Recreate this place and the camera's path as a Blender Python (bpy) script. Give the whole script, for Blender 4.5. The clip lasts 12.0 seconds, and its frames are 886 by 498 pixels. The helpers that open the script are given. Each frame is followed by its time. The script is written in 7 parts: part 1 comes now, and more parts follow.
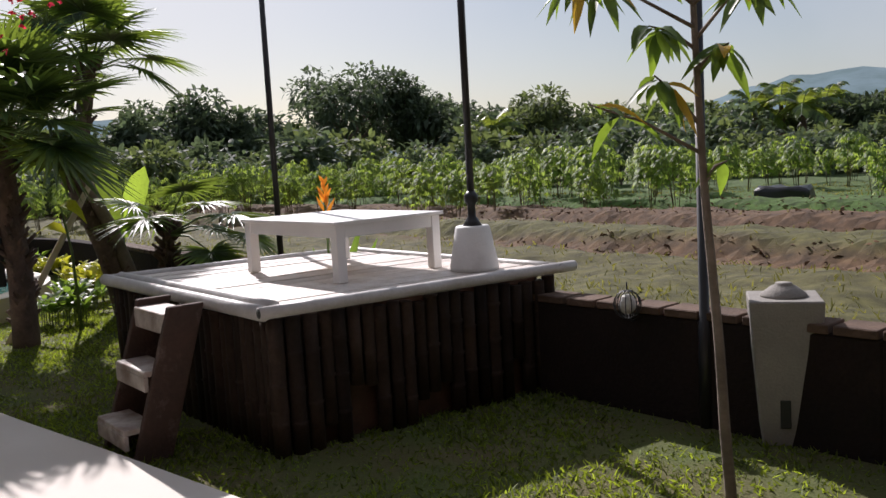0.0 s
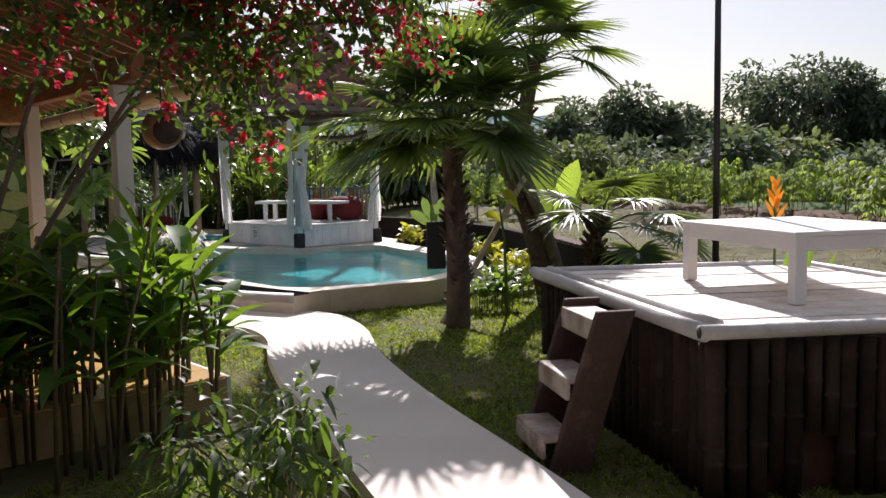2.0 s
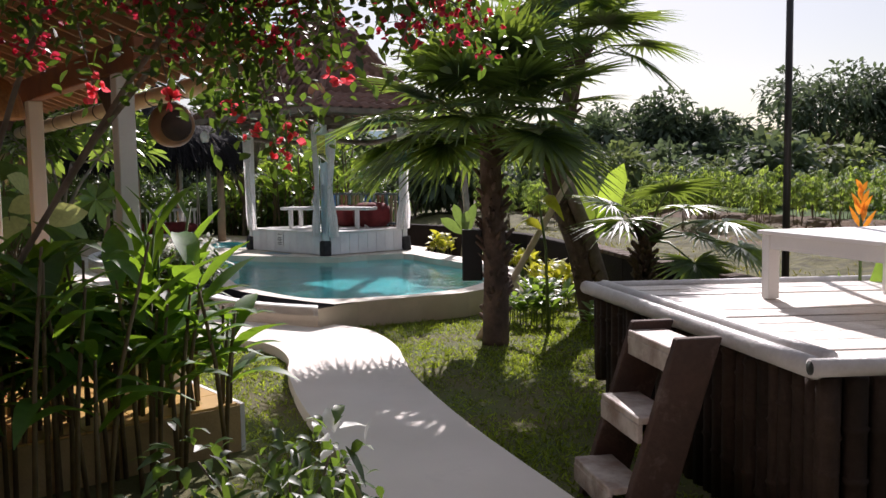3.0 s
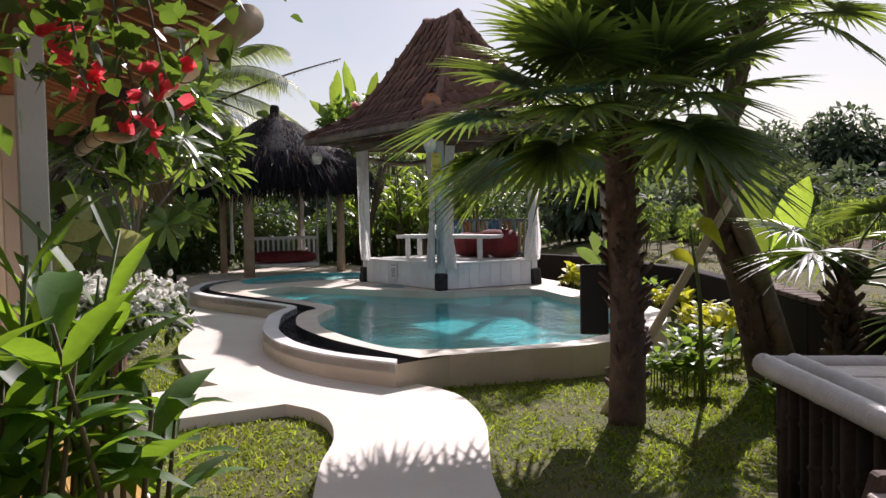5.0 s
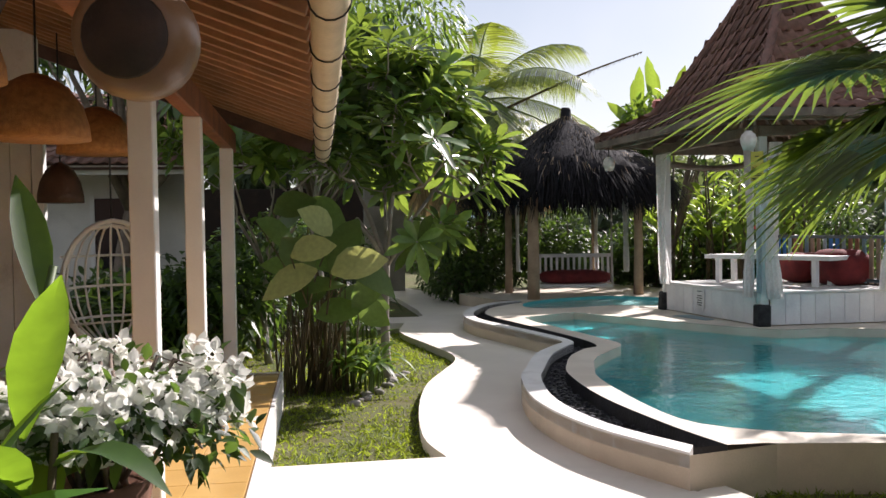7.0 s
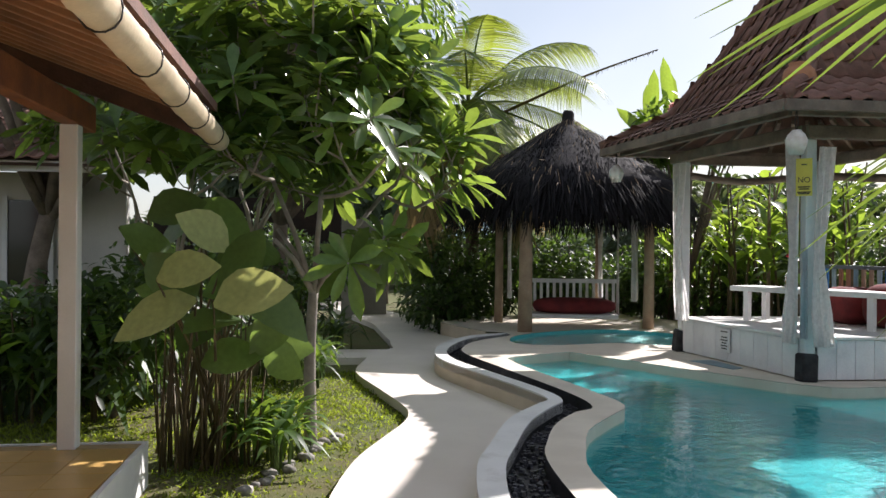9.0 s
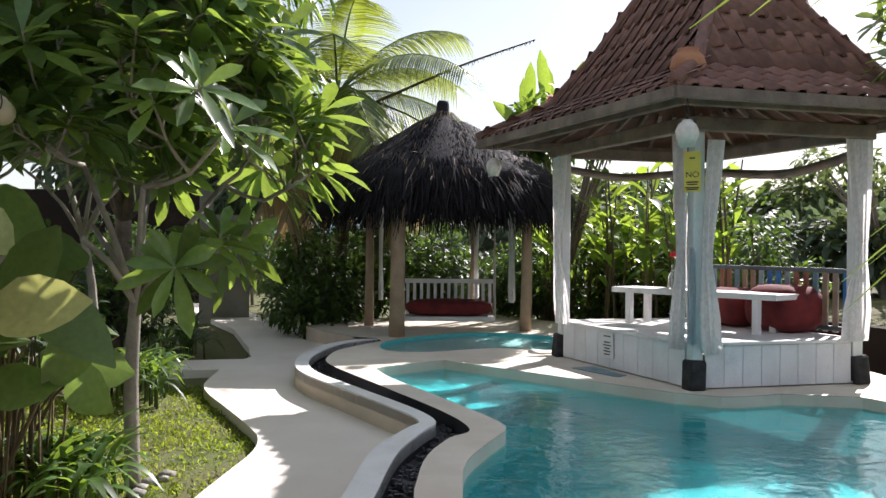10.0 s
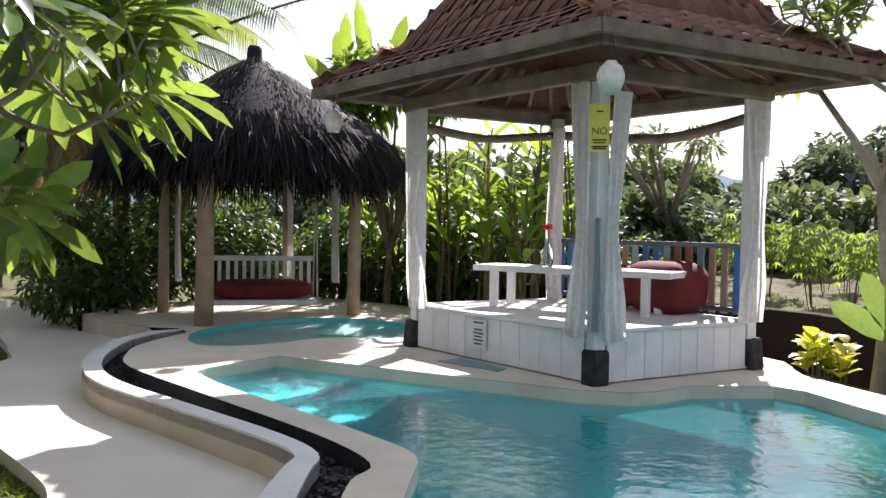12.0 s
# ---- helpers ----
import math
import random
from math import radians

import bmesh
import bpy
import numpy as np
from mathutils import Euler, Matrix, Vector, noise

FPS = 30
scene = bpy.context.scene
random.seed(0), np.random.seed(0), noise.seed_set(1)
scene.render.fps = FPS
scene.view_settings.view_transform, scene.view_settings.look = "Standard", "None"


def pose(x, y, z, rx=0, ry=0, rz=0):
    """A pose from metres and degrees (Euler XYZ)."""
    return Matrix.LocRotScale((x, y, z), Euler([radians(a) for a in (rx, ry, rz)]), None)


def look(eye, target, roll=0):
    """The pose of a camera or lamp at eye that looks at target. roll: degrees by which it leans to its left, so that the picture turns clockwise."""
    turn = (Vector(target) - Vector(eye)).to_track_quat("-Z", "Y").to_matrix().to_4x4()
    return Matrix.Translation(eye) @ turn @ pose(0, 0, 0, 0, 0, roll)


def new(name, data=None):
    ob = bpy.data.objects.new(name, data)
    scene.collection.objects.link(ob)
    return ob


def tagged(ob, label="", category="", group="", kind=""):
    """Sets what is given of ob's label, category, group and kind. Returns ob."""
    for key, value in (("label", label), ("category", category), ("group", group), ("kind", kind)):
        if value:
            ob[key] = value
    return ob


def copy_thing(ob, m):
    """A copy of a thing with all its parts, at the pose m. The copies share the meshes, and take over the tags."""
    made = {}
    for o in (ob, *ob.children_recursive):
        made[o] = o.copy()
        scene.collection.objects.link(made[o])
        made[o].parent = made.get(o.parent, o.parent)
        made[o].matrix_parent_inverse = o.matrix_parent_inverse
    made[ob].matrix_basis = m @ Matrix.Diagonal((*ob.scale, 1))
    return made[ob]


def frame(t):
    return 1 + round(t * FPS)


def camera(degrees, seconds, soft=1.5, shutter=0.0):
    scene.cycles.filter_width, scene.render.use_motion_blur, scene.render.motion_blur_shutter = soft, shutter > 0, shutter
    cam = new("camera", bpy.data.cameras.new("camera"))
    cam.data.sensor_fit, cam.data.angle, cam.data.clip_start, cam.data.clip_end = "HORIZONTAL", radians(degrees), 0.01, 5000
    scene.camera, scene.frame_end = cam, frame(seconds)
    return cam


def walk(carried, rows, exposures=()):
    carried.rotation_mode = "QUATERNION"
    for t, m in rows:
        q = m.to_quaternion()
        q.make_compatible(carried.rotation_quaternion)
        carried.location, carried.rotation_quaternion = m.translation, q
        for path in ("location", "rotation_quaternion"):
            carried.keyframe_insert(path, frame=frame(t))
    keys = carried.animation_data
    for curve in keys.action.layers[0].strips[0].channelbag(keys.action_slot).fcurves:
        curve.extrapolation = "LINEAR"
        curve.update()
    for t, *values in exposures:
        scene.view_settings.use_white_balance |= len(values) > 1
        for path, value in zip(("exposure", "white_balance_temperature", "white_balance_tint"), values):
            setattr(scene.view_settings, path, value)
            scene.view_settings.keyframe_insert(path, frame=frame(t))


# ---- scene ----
cam = camera(55.3, 12.0)
PATH = [
    (0, (0.482, 1.241, 1.576), (0.241, 3.215, 1.366), -3.2),
    (0.5, (0.537, 1.255, 1.585), (-0.228, 3.093, 1.388), -3.4),
    (1, (0.559, 1.353, 1.581), (-0.483, 3.049, 1.387), -2.6),
    (1.5, (0.393, 1.537, 1.556), (-0.713, 3.193, 1.373), -1.7),
    (2, (0.159, 1.74, 1.572), (-0.976, 3.376, 1.391), -1.1),
    (2.5, (-0.083, 1.969, 1.552), (-1.248, 3.585, 1.38), -0.8),
    (4.5, (-1.103, 3.648, 1.472), (-2.429, 5.142, 1.373), -1.6),
    (5, (-1.353, 4.18, 1.444), (-2.813, 5.545, 1.356), -1.1),
    (5.5, (-1.622, 4.554, 1.467), (-3.239, 5.727, 1.379), -1.0),
    (6, (-2.01, 4.919, 1.49), (-3.749, 5.904, 1.411), -1.0),
    (6.5, (-2.449, 5.252, 1.469), (-4.279, 6.056, 1.411), -1.1),
    (7, (-2.92, 5.611, 1.447), (-4.769, 6.372, 1.406), -1.0),
    (9, (-4.785, 6.898, 1.459), (-6.642, 7.641, 1.459), 0.5),
    (9.5, (-5.186, 7.146, 1.458), (-6.98, 8.029, 1.454), 0.6),
    (10, (-5.606, 7.388, 1.485), (-7.335, 8.394, 1.48), 0.5),
    (10.5, (-6.011, 7.609, 1.47), (-7.73, 8.631, 1.456), 0.7),
    (11, (-6.51, 7.756, 1.467), (-8.213, 8.802, 1.438), 0.7),
    (11.5, (-6.934, 7.846, 1.451), (-8.563, 9.005, 1.423), 0.8),
    (12, (-7.404, 7.732, 1.417), (-8.8, 9.163, 1.363), 0.9),
]
walk(cam, [(t, look(eye, target, roll)) for t, eye, target, roll in PATH], [(0, 0.1, 6300, 15), (1, 0.2, 6300, 16), (2.5, 0.4, 6350, 17), (5, 0.33, 6450, 19), (7, 0.7, 6500, 15), (9.5, 0.8, 6350, 12), (10.5, 1.1, 6300, 16), (11, 1.1, 6300, 17), (12, 1.15, 6300, 18)])

# ---- world, sun ----
SUN_AZ, SUN_EL = radians(28), radians(36)
SUN_DIR = Vector((-math.sin(SUN_AZ) * math.cos(SUN_EL), math.cos(SUN_AZ) * math.cos(SUN_EL), math.sin(SUN_EL)))
world = bpy.data.worlds.new("sky")
scene.world = world
world.use_nodes = True
wn = world.node_tree.nodes
sky = wn.new("ShaderNodeTexSky")
sky.sky_type = "NISHITA"
sky.sun_disc = False
sky.sun_elevation = SUN_EL
sky.sun_rotation = -SUN_AZ
sky.dust_density = 1.2
sky.air_density = 1.0
wn["Background"].inputs[1].default_value = 0.065
# thin white haze cloud all over the sky
haze = wn.new("ShaderNodeTexNoise")
haze.inputs["Scale"].default_value = 2.2
haze.inputs["Detail"].default_value = 5
veil = wn.new("ShaderNodeMapRange")
veil.inputs["From Min"].default_value = 0.3
veil.inputs["From Max"].default_value = 0.65
veil.inputs["To Min"].default_value = 0.1
veil.inputs["To Max"].default_value = 0.5
world.node_tree.links.new(haze.outputs["Fac"], veil.inputs["Value"])
cloud = wn.new("ShaderNodeMix")
cloud.data_type = "RGBA"
cloud.inputs["B"].default_value = (10.5, 10.6, 10.8, 1)
world.node_tree.links.new(veil.outputs["Result"], cloud.inputs["Factor"])
world.node_tree.links.new(sky.outputs[0], cloud.inputs["A"])
world.node_tree.links.new(cloud.outputs["Result"], wn["Background"].inputs[0])
sun_data = bpy.data.lights.new("sun", "SUN")
sun_data.energy = 5.0
sun_data.angle = radians(0.55)
sun_data.color = (1.0, 0.93, 0.90)
sun = new("sun", sun_data)
sun.matrix_world = look(Vector((0, 0, 30)) + SUN_DIR * 20, Vector((0, 0, 30)))

# ---- materials ----


def mat(name, base, rough=0.7, metal=0.0, var=0.12, scale=6.0, fine=60.0, bump=0.15, second=None, island=0.0, rand=0.0, spec=0.5, stain=None, stain_scale=1.2):
    """A surface with grain at two scales, an optional second colour, stains, and variation by piece."""
    m = bpy.data.materials.new(name)
    m.use_nodes = True
    n, l = m.node_tree.nodes, m.node_tree.links
    b = n["Principled BSDF"]
    b.inputs["Roughness"].default_value = rough
    b.inputs["Metallic"].default_value = metal
    b.inputs["Specular IOR Level"].default_value = spec
    co = n.new("ShaderNodeTexCoord")
    n1 = n.new("ShaderNodeTexNoise")
    n1.inputs["Scale"].default_value = scale
    n1.inputs["Detail"].default_value = 5
    n2 = n.new("ShaderNodeTexNoise")
    n2.inputs["Scale"].default_value = fine
    n2.inputs["Detail"].default_value = 3
    l.new(co.outputs["Object"], n1.inputs["Vector"])
    l.new(co.outputs["Object"], n2.inputs["Vector"])
    mix = n.new("ShaderNodeMix")
    mix.data_type = "RGBA"
    a = base
    c = second or tuple(max(0, v * (1 - 2.2 * var)) for v in base)
    mix.inputs["A"].default_value = (*a, 1)
    mix.inputs["B"].default_value = (*c, 1)
    ramp = n.new("ShaderNodeMapRange")
    ramp.inputs["From Min"].default_value = 0.35
    ramp.inputs["From Max"].default_value = 0.68
    l.new(n1.outputs["Fac"], ramp.inputs["Value"])
    l.new(ramp.outputs["Result"], mix.inputs["Factor"])
    out = mix.outputs["Result"]
    hsv = n.new("ShaderNodeHueSaturation")
    l.new(out, hsv.inputs["Color"])
    ma = n.new("ShaderNodeMath")
    ma.operation = "MULTIPLY_ADD"
    l.new(n2.outputs["Fac"], ma.inputs[0])
    ma.inputs[1].default_value = var * 2
    ma.inputs[2].default_value = 1 - var
    val = ma.outputs[0]
    for src, amt in (("island", island), ("rand", rand)):
        if amt:
            if src == "island":
                g = n.new("ShaderNodeNewGeometry").outputs["Random Per Island"]
            else:
                g = n.new("ShaderNodeObjectInfo").outputs["Random"]
            k = n.new("ShaderNodeMath")
            k.operation = "MULTIPLY_ADD"
            l.new(g, k.inputs[0])
            k.inputs[1].default_value = amt * 2
            k.inputs[2].default_value = 1 - amt
            k2 = n.new("ShaderNodeMath")
            k2.operation = "MULTIPLY"
            l.new(val, k2.inputs[0])
            l.new(k.outputs[0], k2.inputs[1])
            val = k2.outputs[0]
    l.new(val, hsv.inputs["Value"])
    out = hsv.outputs["Color"]
    if stain:
        n3 = n.new("ShaderNodeTexNoise")
        n3.inputs["Scale"].default_value = stain_scale
        n3.inputs["Detail"].default_value = 8
        n3.inputs["Roughness"].default_value = 0.7
        l.new(co.outputs["Object"], n3.inputs["Vector"])
        r3 = n.new("ShaderNodeMapRange")
        r3.inputs["From Min"].default_value = 0.56
        r3.inputs["From Max"].default_value = 0.75
        r3.inputs["To Max"].default_value = 0.75
        l.new(n3.outputs["Fac"], r3.inputs["Value"])
        m3 = n.new("ShaderNodeMix")
        m3.data_type = "RGBA"
        l.new(r3.outputs["Result"], m3.inputs["Factor"])
        l.new(out, m3.inputs["A"])
        m3.inputs["B"].default_value = (*stain, 1)
        out = m3.outputs["Result"]
    l.new(out, b.inputs["Base Color"])
    if bump:
        bp = n.new("ShaderNodeBump")
        bp.inputs["Strength"].default_value = bump
        bp.inputs["Distance"].default_value = 0.02
        l.new(n2.outputs["Fac"], bp.inputs["Height"])
        l.new(bp.outputs["Normal"], b.inputs["Normal"])
    return m


def leaf_mat(name, base, trans, rough=0.45, amt=0.45, island=0.35, old=None):
    """A leaf: glossy face, light shining through it, each leaf a little different."""
    m = bpy.data.materials.new(name)
    m.use_nodes = True
    n, l = m.node_tree.nodes, m.node_tree.links
    b = n["Principled BSDF"]
    b.inputs["Roughness"].default_value = rough
    b.inputs["Specular IOR Level"].default_value = 0.5
    g = n.new("ShaderNodeNewGeometry")
    mr = n.new("ShaderNodeMapRange")
    mr.inputs["To Min"].default_value = 1 - island
    mr.inputs["To Max"].default_value = 1 + island
    oi = n.new("ShaderNodeObjectInfo")
    sm_ = n.new("ShaderNodeMath")
    sm_.operation = "ADD"
    l.new(g.outputs["Random Per Island"], sm_.inputs[0])
    l.new(oi.outputs["Random"], sm_.inputs[1])
    fr = n.new("ShaderNodeMath")
    fr.operation = "FRACT"
    l.new(sm_.outputs[0], fr.inputs[0])
    l.new(fr.outputs[0], mr.inputs["Value"])
    no = n.new("ShaderNodeTexNoise")
    no.inputs["Scale"].default_value = 25
    co = n.new("ShaderNodeTexCoord")
    l.new(co.outputs["Object"], no.inputs["Vector"])
    mm = n.new("ShaderNodeMath")
    mm.operation = "MULTIPLY_ADD"
    l.new(no.outputs["Fac"], mm.inputs[0])
    mm.inputs[1].default_value = 0.5
    mm.inputs[2].default_value = 0.75
    mv = n.new("ShaderNodeMath")
    mv.operation = "MULTIPLY"
    l.new(mr.outputs["Result"], mv.inputs[0])
    l.new(mm.outputs[0], mv.inputs[1])
    cols = []
    for col in (base, trans):
        h = n.new("ShaderNodeHueSaturation")
        h.inputs["Color"].default_value = (*col, 1)
        l.new(mv.outputs[0], h.inputs["Value"])
        o = h.outputs["Color"]
        if old:
            w = n.new("ShaderNodeMapRange")
            w.inputs["From Min"].default_value = 0.93
            w.inputs["From Max"].default_value = 0.95
            l.new(fr.outputs[0], w.inputs["Value"])
            x = n.new("ShaderNodeMix")
            x.data_type = "RGBA"
            l.new(w.outputs["Result"], x.inputs["Factor"])
            l.new(o, x.inputs["A"])
            x.inputs["B"].default_value = (*old, 1)
            o = x.outputs["Result"]
        cols.append(o)
    l.new(cols[0], b.inputs["Base Color"])
    t = n.new("ShaderNodeBsdfTranslucent")
    l.new(cols[1], t.inputs["Color"])
    s = n.new("ShaderNodeMixShader")
    s.inputs[0].default_value = amt
    l.new(b.outputs[0], s.inputs[1])
    l.new(t.outputs[0], s.inputs[2])
    l.new(s.outputs[0], n["Material Output"].inputs["Surface"])
    return m


M_GRASS = leaf_mat("grass", (0.10, 0.145, 0.016), (0.40, 0.50, 0.04), 0.6, 0.45, 0.6)
M_FIELDGRASS = leaf_mat("field grass", (0.10, 0.105, 0.022), (0.30, 0.29, 0.05), 0.6, 0.45, 0.5)
M_PATH = mat("cream render", (0.80, 0.735, 0.66), 0.75, var=0.05, scale=1.3, fine=120, bump=0.08, second=(0.73, 0.665, 0.59), stain=(0.62, 0.56, 0.49), stain_scale=0.9)
M_DECK = mat("cream terrazzo", (0.74, 0.67, 0.56), 0.7, var=0.08, scale=2, fine=160, bump=0.08, second=(0.62, 0.55, 0.45), stain=(0.5, 0.44, 0.35))
M_WALLCREAM = mat("pool wall render", (0.66, 0.56, 0.44), 0.85, var=0.08, scale=2.5, fine=90, bump=0.12, second=(0.56, 0.47, 0.36), stain=(0.42, 0.36, 0.28), stain_scale=1.6)
M_WHITE = mat("white paint worn", (0.80, 0.79, 0.77), 0.6, var=0.06, scale=3, fine=70, bump=0.12, second=(0.70, 0.69, 0.67), stain=(0.5, 0.47, 0.42), stain_scale=2.2)
M_WHITE2 = mat("white paint clean", (0.82, 0.80, 0.77), 0.55, var=0.04, scale=3, fine=80, bump=0.05)
M_BOARD = mat("whitewashed board", (0.76, 0.76, 0.77), 0.65, var=0.08, scale=4, fine=50, bump=0.15, second=(0.66, 0.66, 0.68), rand=0.06, stain=(0.5, 0.5, 0.5), stain_scale=1.8)
M_FOOT = mat("dark worn paint", (0.018, 0.018, 0.02), 0.75, var=0.25, scale=12, fine=60, bump=0.2, second=(0.045, 0.045, 0.047), spec=0.25)
M_AQUA = mat("faded aqua paint", (0.72, 0.77, 0.77), 0.6, var=0.1, scale=8, fine=50, bump=0.12, second=(0.60, 0.70, 0.72))
M_POOL = mat("pool plaster turquoise", (0.11, 0.56, 0.58), 0.6, var=0.08, scale=2, fine=40, bump=0.03, second=(0.09, 0.52, 0.54))
M_CHANNEL = mat("black slate channel", (0.025, 0.025, 0.03), 0.6, var=0.3, scale=6, fine=50, bump=0.3)
M_PEBBLE = mat("black pebble", (0.035, 0.035, 0.045), 0.45, var=0.3, fine=40, bump=0.1, island=0.6)
# brick taken near black, so its colour carries the shade
M_DARKWALL = mat("shade-dark brick wall", (0.024, 0.016, 0.013), 0.95, var=0.25, scale=2.5, fine=40, bump=0.5, second=(0.018, 0.014, 0.012), stain=(0.05, 0.033, 0.022), spec=0.2)
M_CAP = mat("brown brick cap", (0.13, 0.08, 0.052), 0.9, var=0.2, scale=6, fine=60, bump=0.4, rand=0.25)
M_CONCRETE = mat("pale concrete", (0.33, 0.31, 0.28), 0.9, var=0.12, scale=3, fine=70, bump=0.25, stain=(0.30, 0.28, 0.25))
M_BAMBOO_OLD = mat("old bamboo", (0.045, 0.029, 0.021), 0.8, var=0.3, scale=4, fine=40, bump=0.3, second=(0.022, 0.015, 0.011), rand=0.6, stain=(0.02, 0.013, 0.011), spec=0.25)
M_BAMBOO_PALE = mat("grey bleached bamboo", (0.62, 0.60, 0.58), 0.45, var=0.12, scale=5, fine=50, bump=0.2, second=(0.50, 0.47, 0.44), stain=(0.30, 0.25, 0.21))
M_BAMBOO_YEL = mat("dry bamboo", (0.60, 0.50, 0.34), 0.5, var=0.12, scale=4, fine=60, bump=0.12, second=(0.46, 0.37, 0.25), stain=(0.33, 0.25, 0.16))
M_DECKPLANK = mat("weathered deck plank", (0.72, 0.66, 0.60), 0.5, var=0.2, scale=6, fine=40, bump=0.3, second=(0.56, 0.48, 0.41), rand=0.14, stain=(0.30, 0.21, 0.15), stain_scale=4)
M_LADDER = mat("rough brown timber", (0.09, 0.05, 0.036), 0.85, var=0.22, scale=6, fine=40, bump=0.35, second=(0.07, 0.042, 0.03), stain=(0.22, 0.17, 0.14), stain_scale=5)
M_LADDERW = mat("worn pale tread", (0.60, 0.53, 0.47), 0.6, var=0.18, scale=7, fine=40, bump=0.35, second=(0.30, 0.21, 0.16), stain=(0.16, 0.10, 0.07), stain_scale=5)
M_WOODDARK = mat("dark stained timber", (0.11, 0.055, 0.035), 0.55, var=0.2, scale=8, fine=50, bump=0.2)
M_WOODRED = mat("reddish timber lining", (0.30, 0.105, 0.04), 0.6, var=0.18, scale=5, fine=60, bump=0.15, second=(0.17, 0.06, 0.028), rand=0.15)
M_BATTEN = mat("pale batten", (0.40, 0.21, 0.105), 0.6, var=0.12, scale=6, fine=50, bump=0.1, rand=0.12)
M_GREYWOOD = mat("weathered grey beam", (0.25, 0.20, 0.16), 0.85, var=0.2, scale=5, fine=45, bump=0.35, second=(0.14, 0.11, 0.09), rand=0.2)
M_LOG = mat("peeled log", (0.45, 0.33, 0.22), 0.8, var=0.18, scale=4, fine=40, bump=0.25, second=(0.32, 0.22, 0.15))
M_TILE = mat("old roof tile", (0.23, 0.12, 0.092), 0.85, var=0.2, scale=9, fine=60, bump=0.3, second=(0.15, 0.085, 0.065), rand=0.3, stain=(0.09, 0.075, 0.065), stain_scale=2.5)
M_TILEJ = mat("old roof tile far side", (0.23, 0.12, 0.092), 0.85, var=0.2, scale=9, fine=60, bump=0.3, second=(0.15, 0.085, 0.065), island=0.3, stain=(0.09, 0.075, 0.065), stain_scale=2.5)
M_THATCH = mat("black palm fibre thatch", (0.018, 0.017, 0.020), 0.8, var=0.3, scale=5, fine=50, bump=0.4, second=(0.014, 0.013, 0.014), island=0.7, spec=0.12)
M_THATCHW = mat("dry straw in thatch", (0.26, 0.19, 0.12), 0.9, var=0.3, scale=5, fine=50, bump=0.3, island=0.4)
M_CURTAIN = leaf_mat("white curtain cloth", (0.90, 0.88, 0.87), (0.90, 0.88, 0.86), 0.8, 0.45, 0.03)
M_CURTAINB = leaf_mat("pale blue curtain cloth", (0.70, 0.78, 0.82), (0.70, 0.78, 0.82), 0.8, 0.3, 0.03)
M_RED = mat("dark red cushion cloth", (0.20, 0.022, 0.022), 0.85, var=0.2, scale=7, fine=120, bump=0.2, second=(0.12, 0.014, 0.016))
M_YTILE = mat("yellow floor tile", (0.66, 0.42, 0.14), 0.3, var=0.08, scale=3, fine=60, bump=0.02, second=(0.56, 0.34, 0.11), rand=0.08)
M_GROUT = mat("grout", (0.42, 0.30, 0.14), 0.9, var=0.1)
M_HOUSEW = mat("white house wall", (0.72, 0.70, 0.66), 0.8, var=0.08, scale=1.5, fine=60, bump=0.1, stain=(0.5, 0.47, 0.43))
M_BLACK = mat("black painted metal", (0.02, 0.02, 0.022), 0.4, var=0.1, fine=60, bump=0.05)
M_BLACKBOX = mat("black plastic box", (0.012, 0.012, 0.014), 0.5, var=0.1, fine=80, bump=0.05)
M_GLASSDARK = mat("dark window glass", (0.02, 0.022, 0.025), 0.08, var=0.05, bump=0)
M_TERRA = mat("terracotta", (0.48, 0.23, 0.12), 0.8, var=0.15, scale=8, fine=60, bump=0.15, second=(0.36, 0.16, 0.08))
M_RATTAN = mat("orange rattan weave", (0.50, 0.24, 0.08), 0.7, var=0.2, scale=30, fine=160, bump=0.5, second=(0.32, 0.14, 0.05))
M_BARREL = mat("polished turned wood", (0.30, 0.15, 0.07), 0.35, var=0.2, scale=5, fine=40, bump=0.08, second=(0.17, 0.08, 0.04))
# drum wood darkened, the shade of its inside put into colour
M_BARRELIN = mat("wood darkened for the hollow's shade", (0.06, 0.028, 0.016), 0.6, var=0.25, scale=8, fine=40, bump=0.25)
M_YELSIGN = mat("yellow sign board", (0.72, 0.66, 0.12), 0.5, var=0.05, bump=0.02)
# print on the signs, and painted shade of small openings
M_INK_HOLLOW = mat("dark ink and shade of openings", (0.03, 0.035, 0.03), 0.6, var=0.05, bump=0)
M_PAPER = mat("white notice board", (0.74, 0.74, 0.74), 0.6, var=0.04, bump=0.02)
M_GLOBE = mat("white shell lantern", (0.76, 0.74, 0.70), 0.5, var=0.1, scale=20, fine=60, bump=0.25, second=(0.62, 0.58, 0.52))
M_ROPE = mat("white rope", (0.62, 0.58, 0.52), 0.9, var=0.12, fine=120, bump=0.3)
M_TRUNK = mat("palm bark", (0.15, 0.10, 0.075), 0.95, var=0.3, scale=6, fine=30, bump=0.6, second=(0.075, 0.05, 0.04))
M_BARK = mat("grey brown bark", (0.24, 0.19, 0.15), 0.9, var=0.25, scale=6, fine=35, bump=0.4, second=(0.14, 0.11, 0.085))
M_BARKP = mat("pale smooth bark", (0.36, 0.32, 0.27), 0.85, var=0.2, scale=6, fine=40, bump=0.25, second=(0.22, 0.19, 0.16))
M_STEM = mat("brown cane stems", (0.15, 0.11, 0.05), 0.7, var=0.25, scale=6, fine=40, bump=0.2, island=0.35)
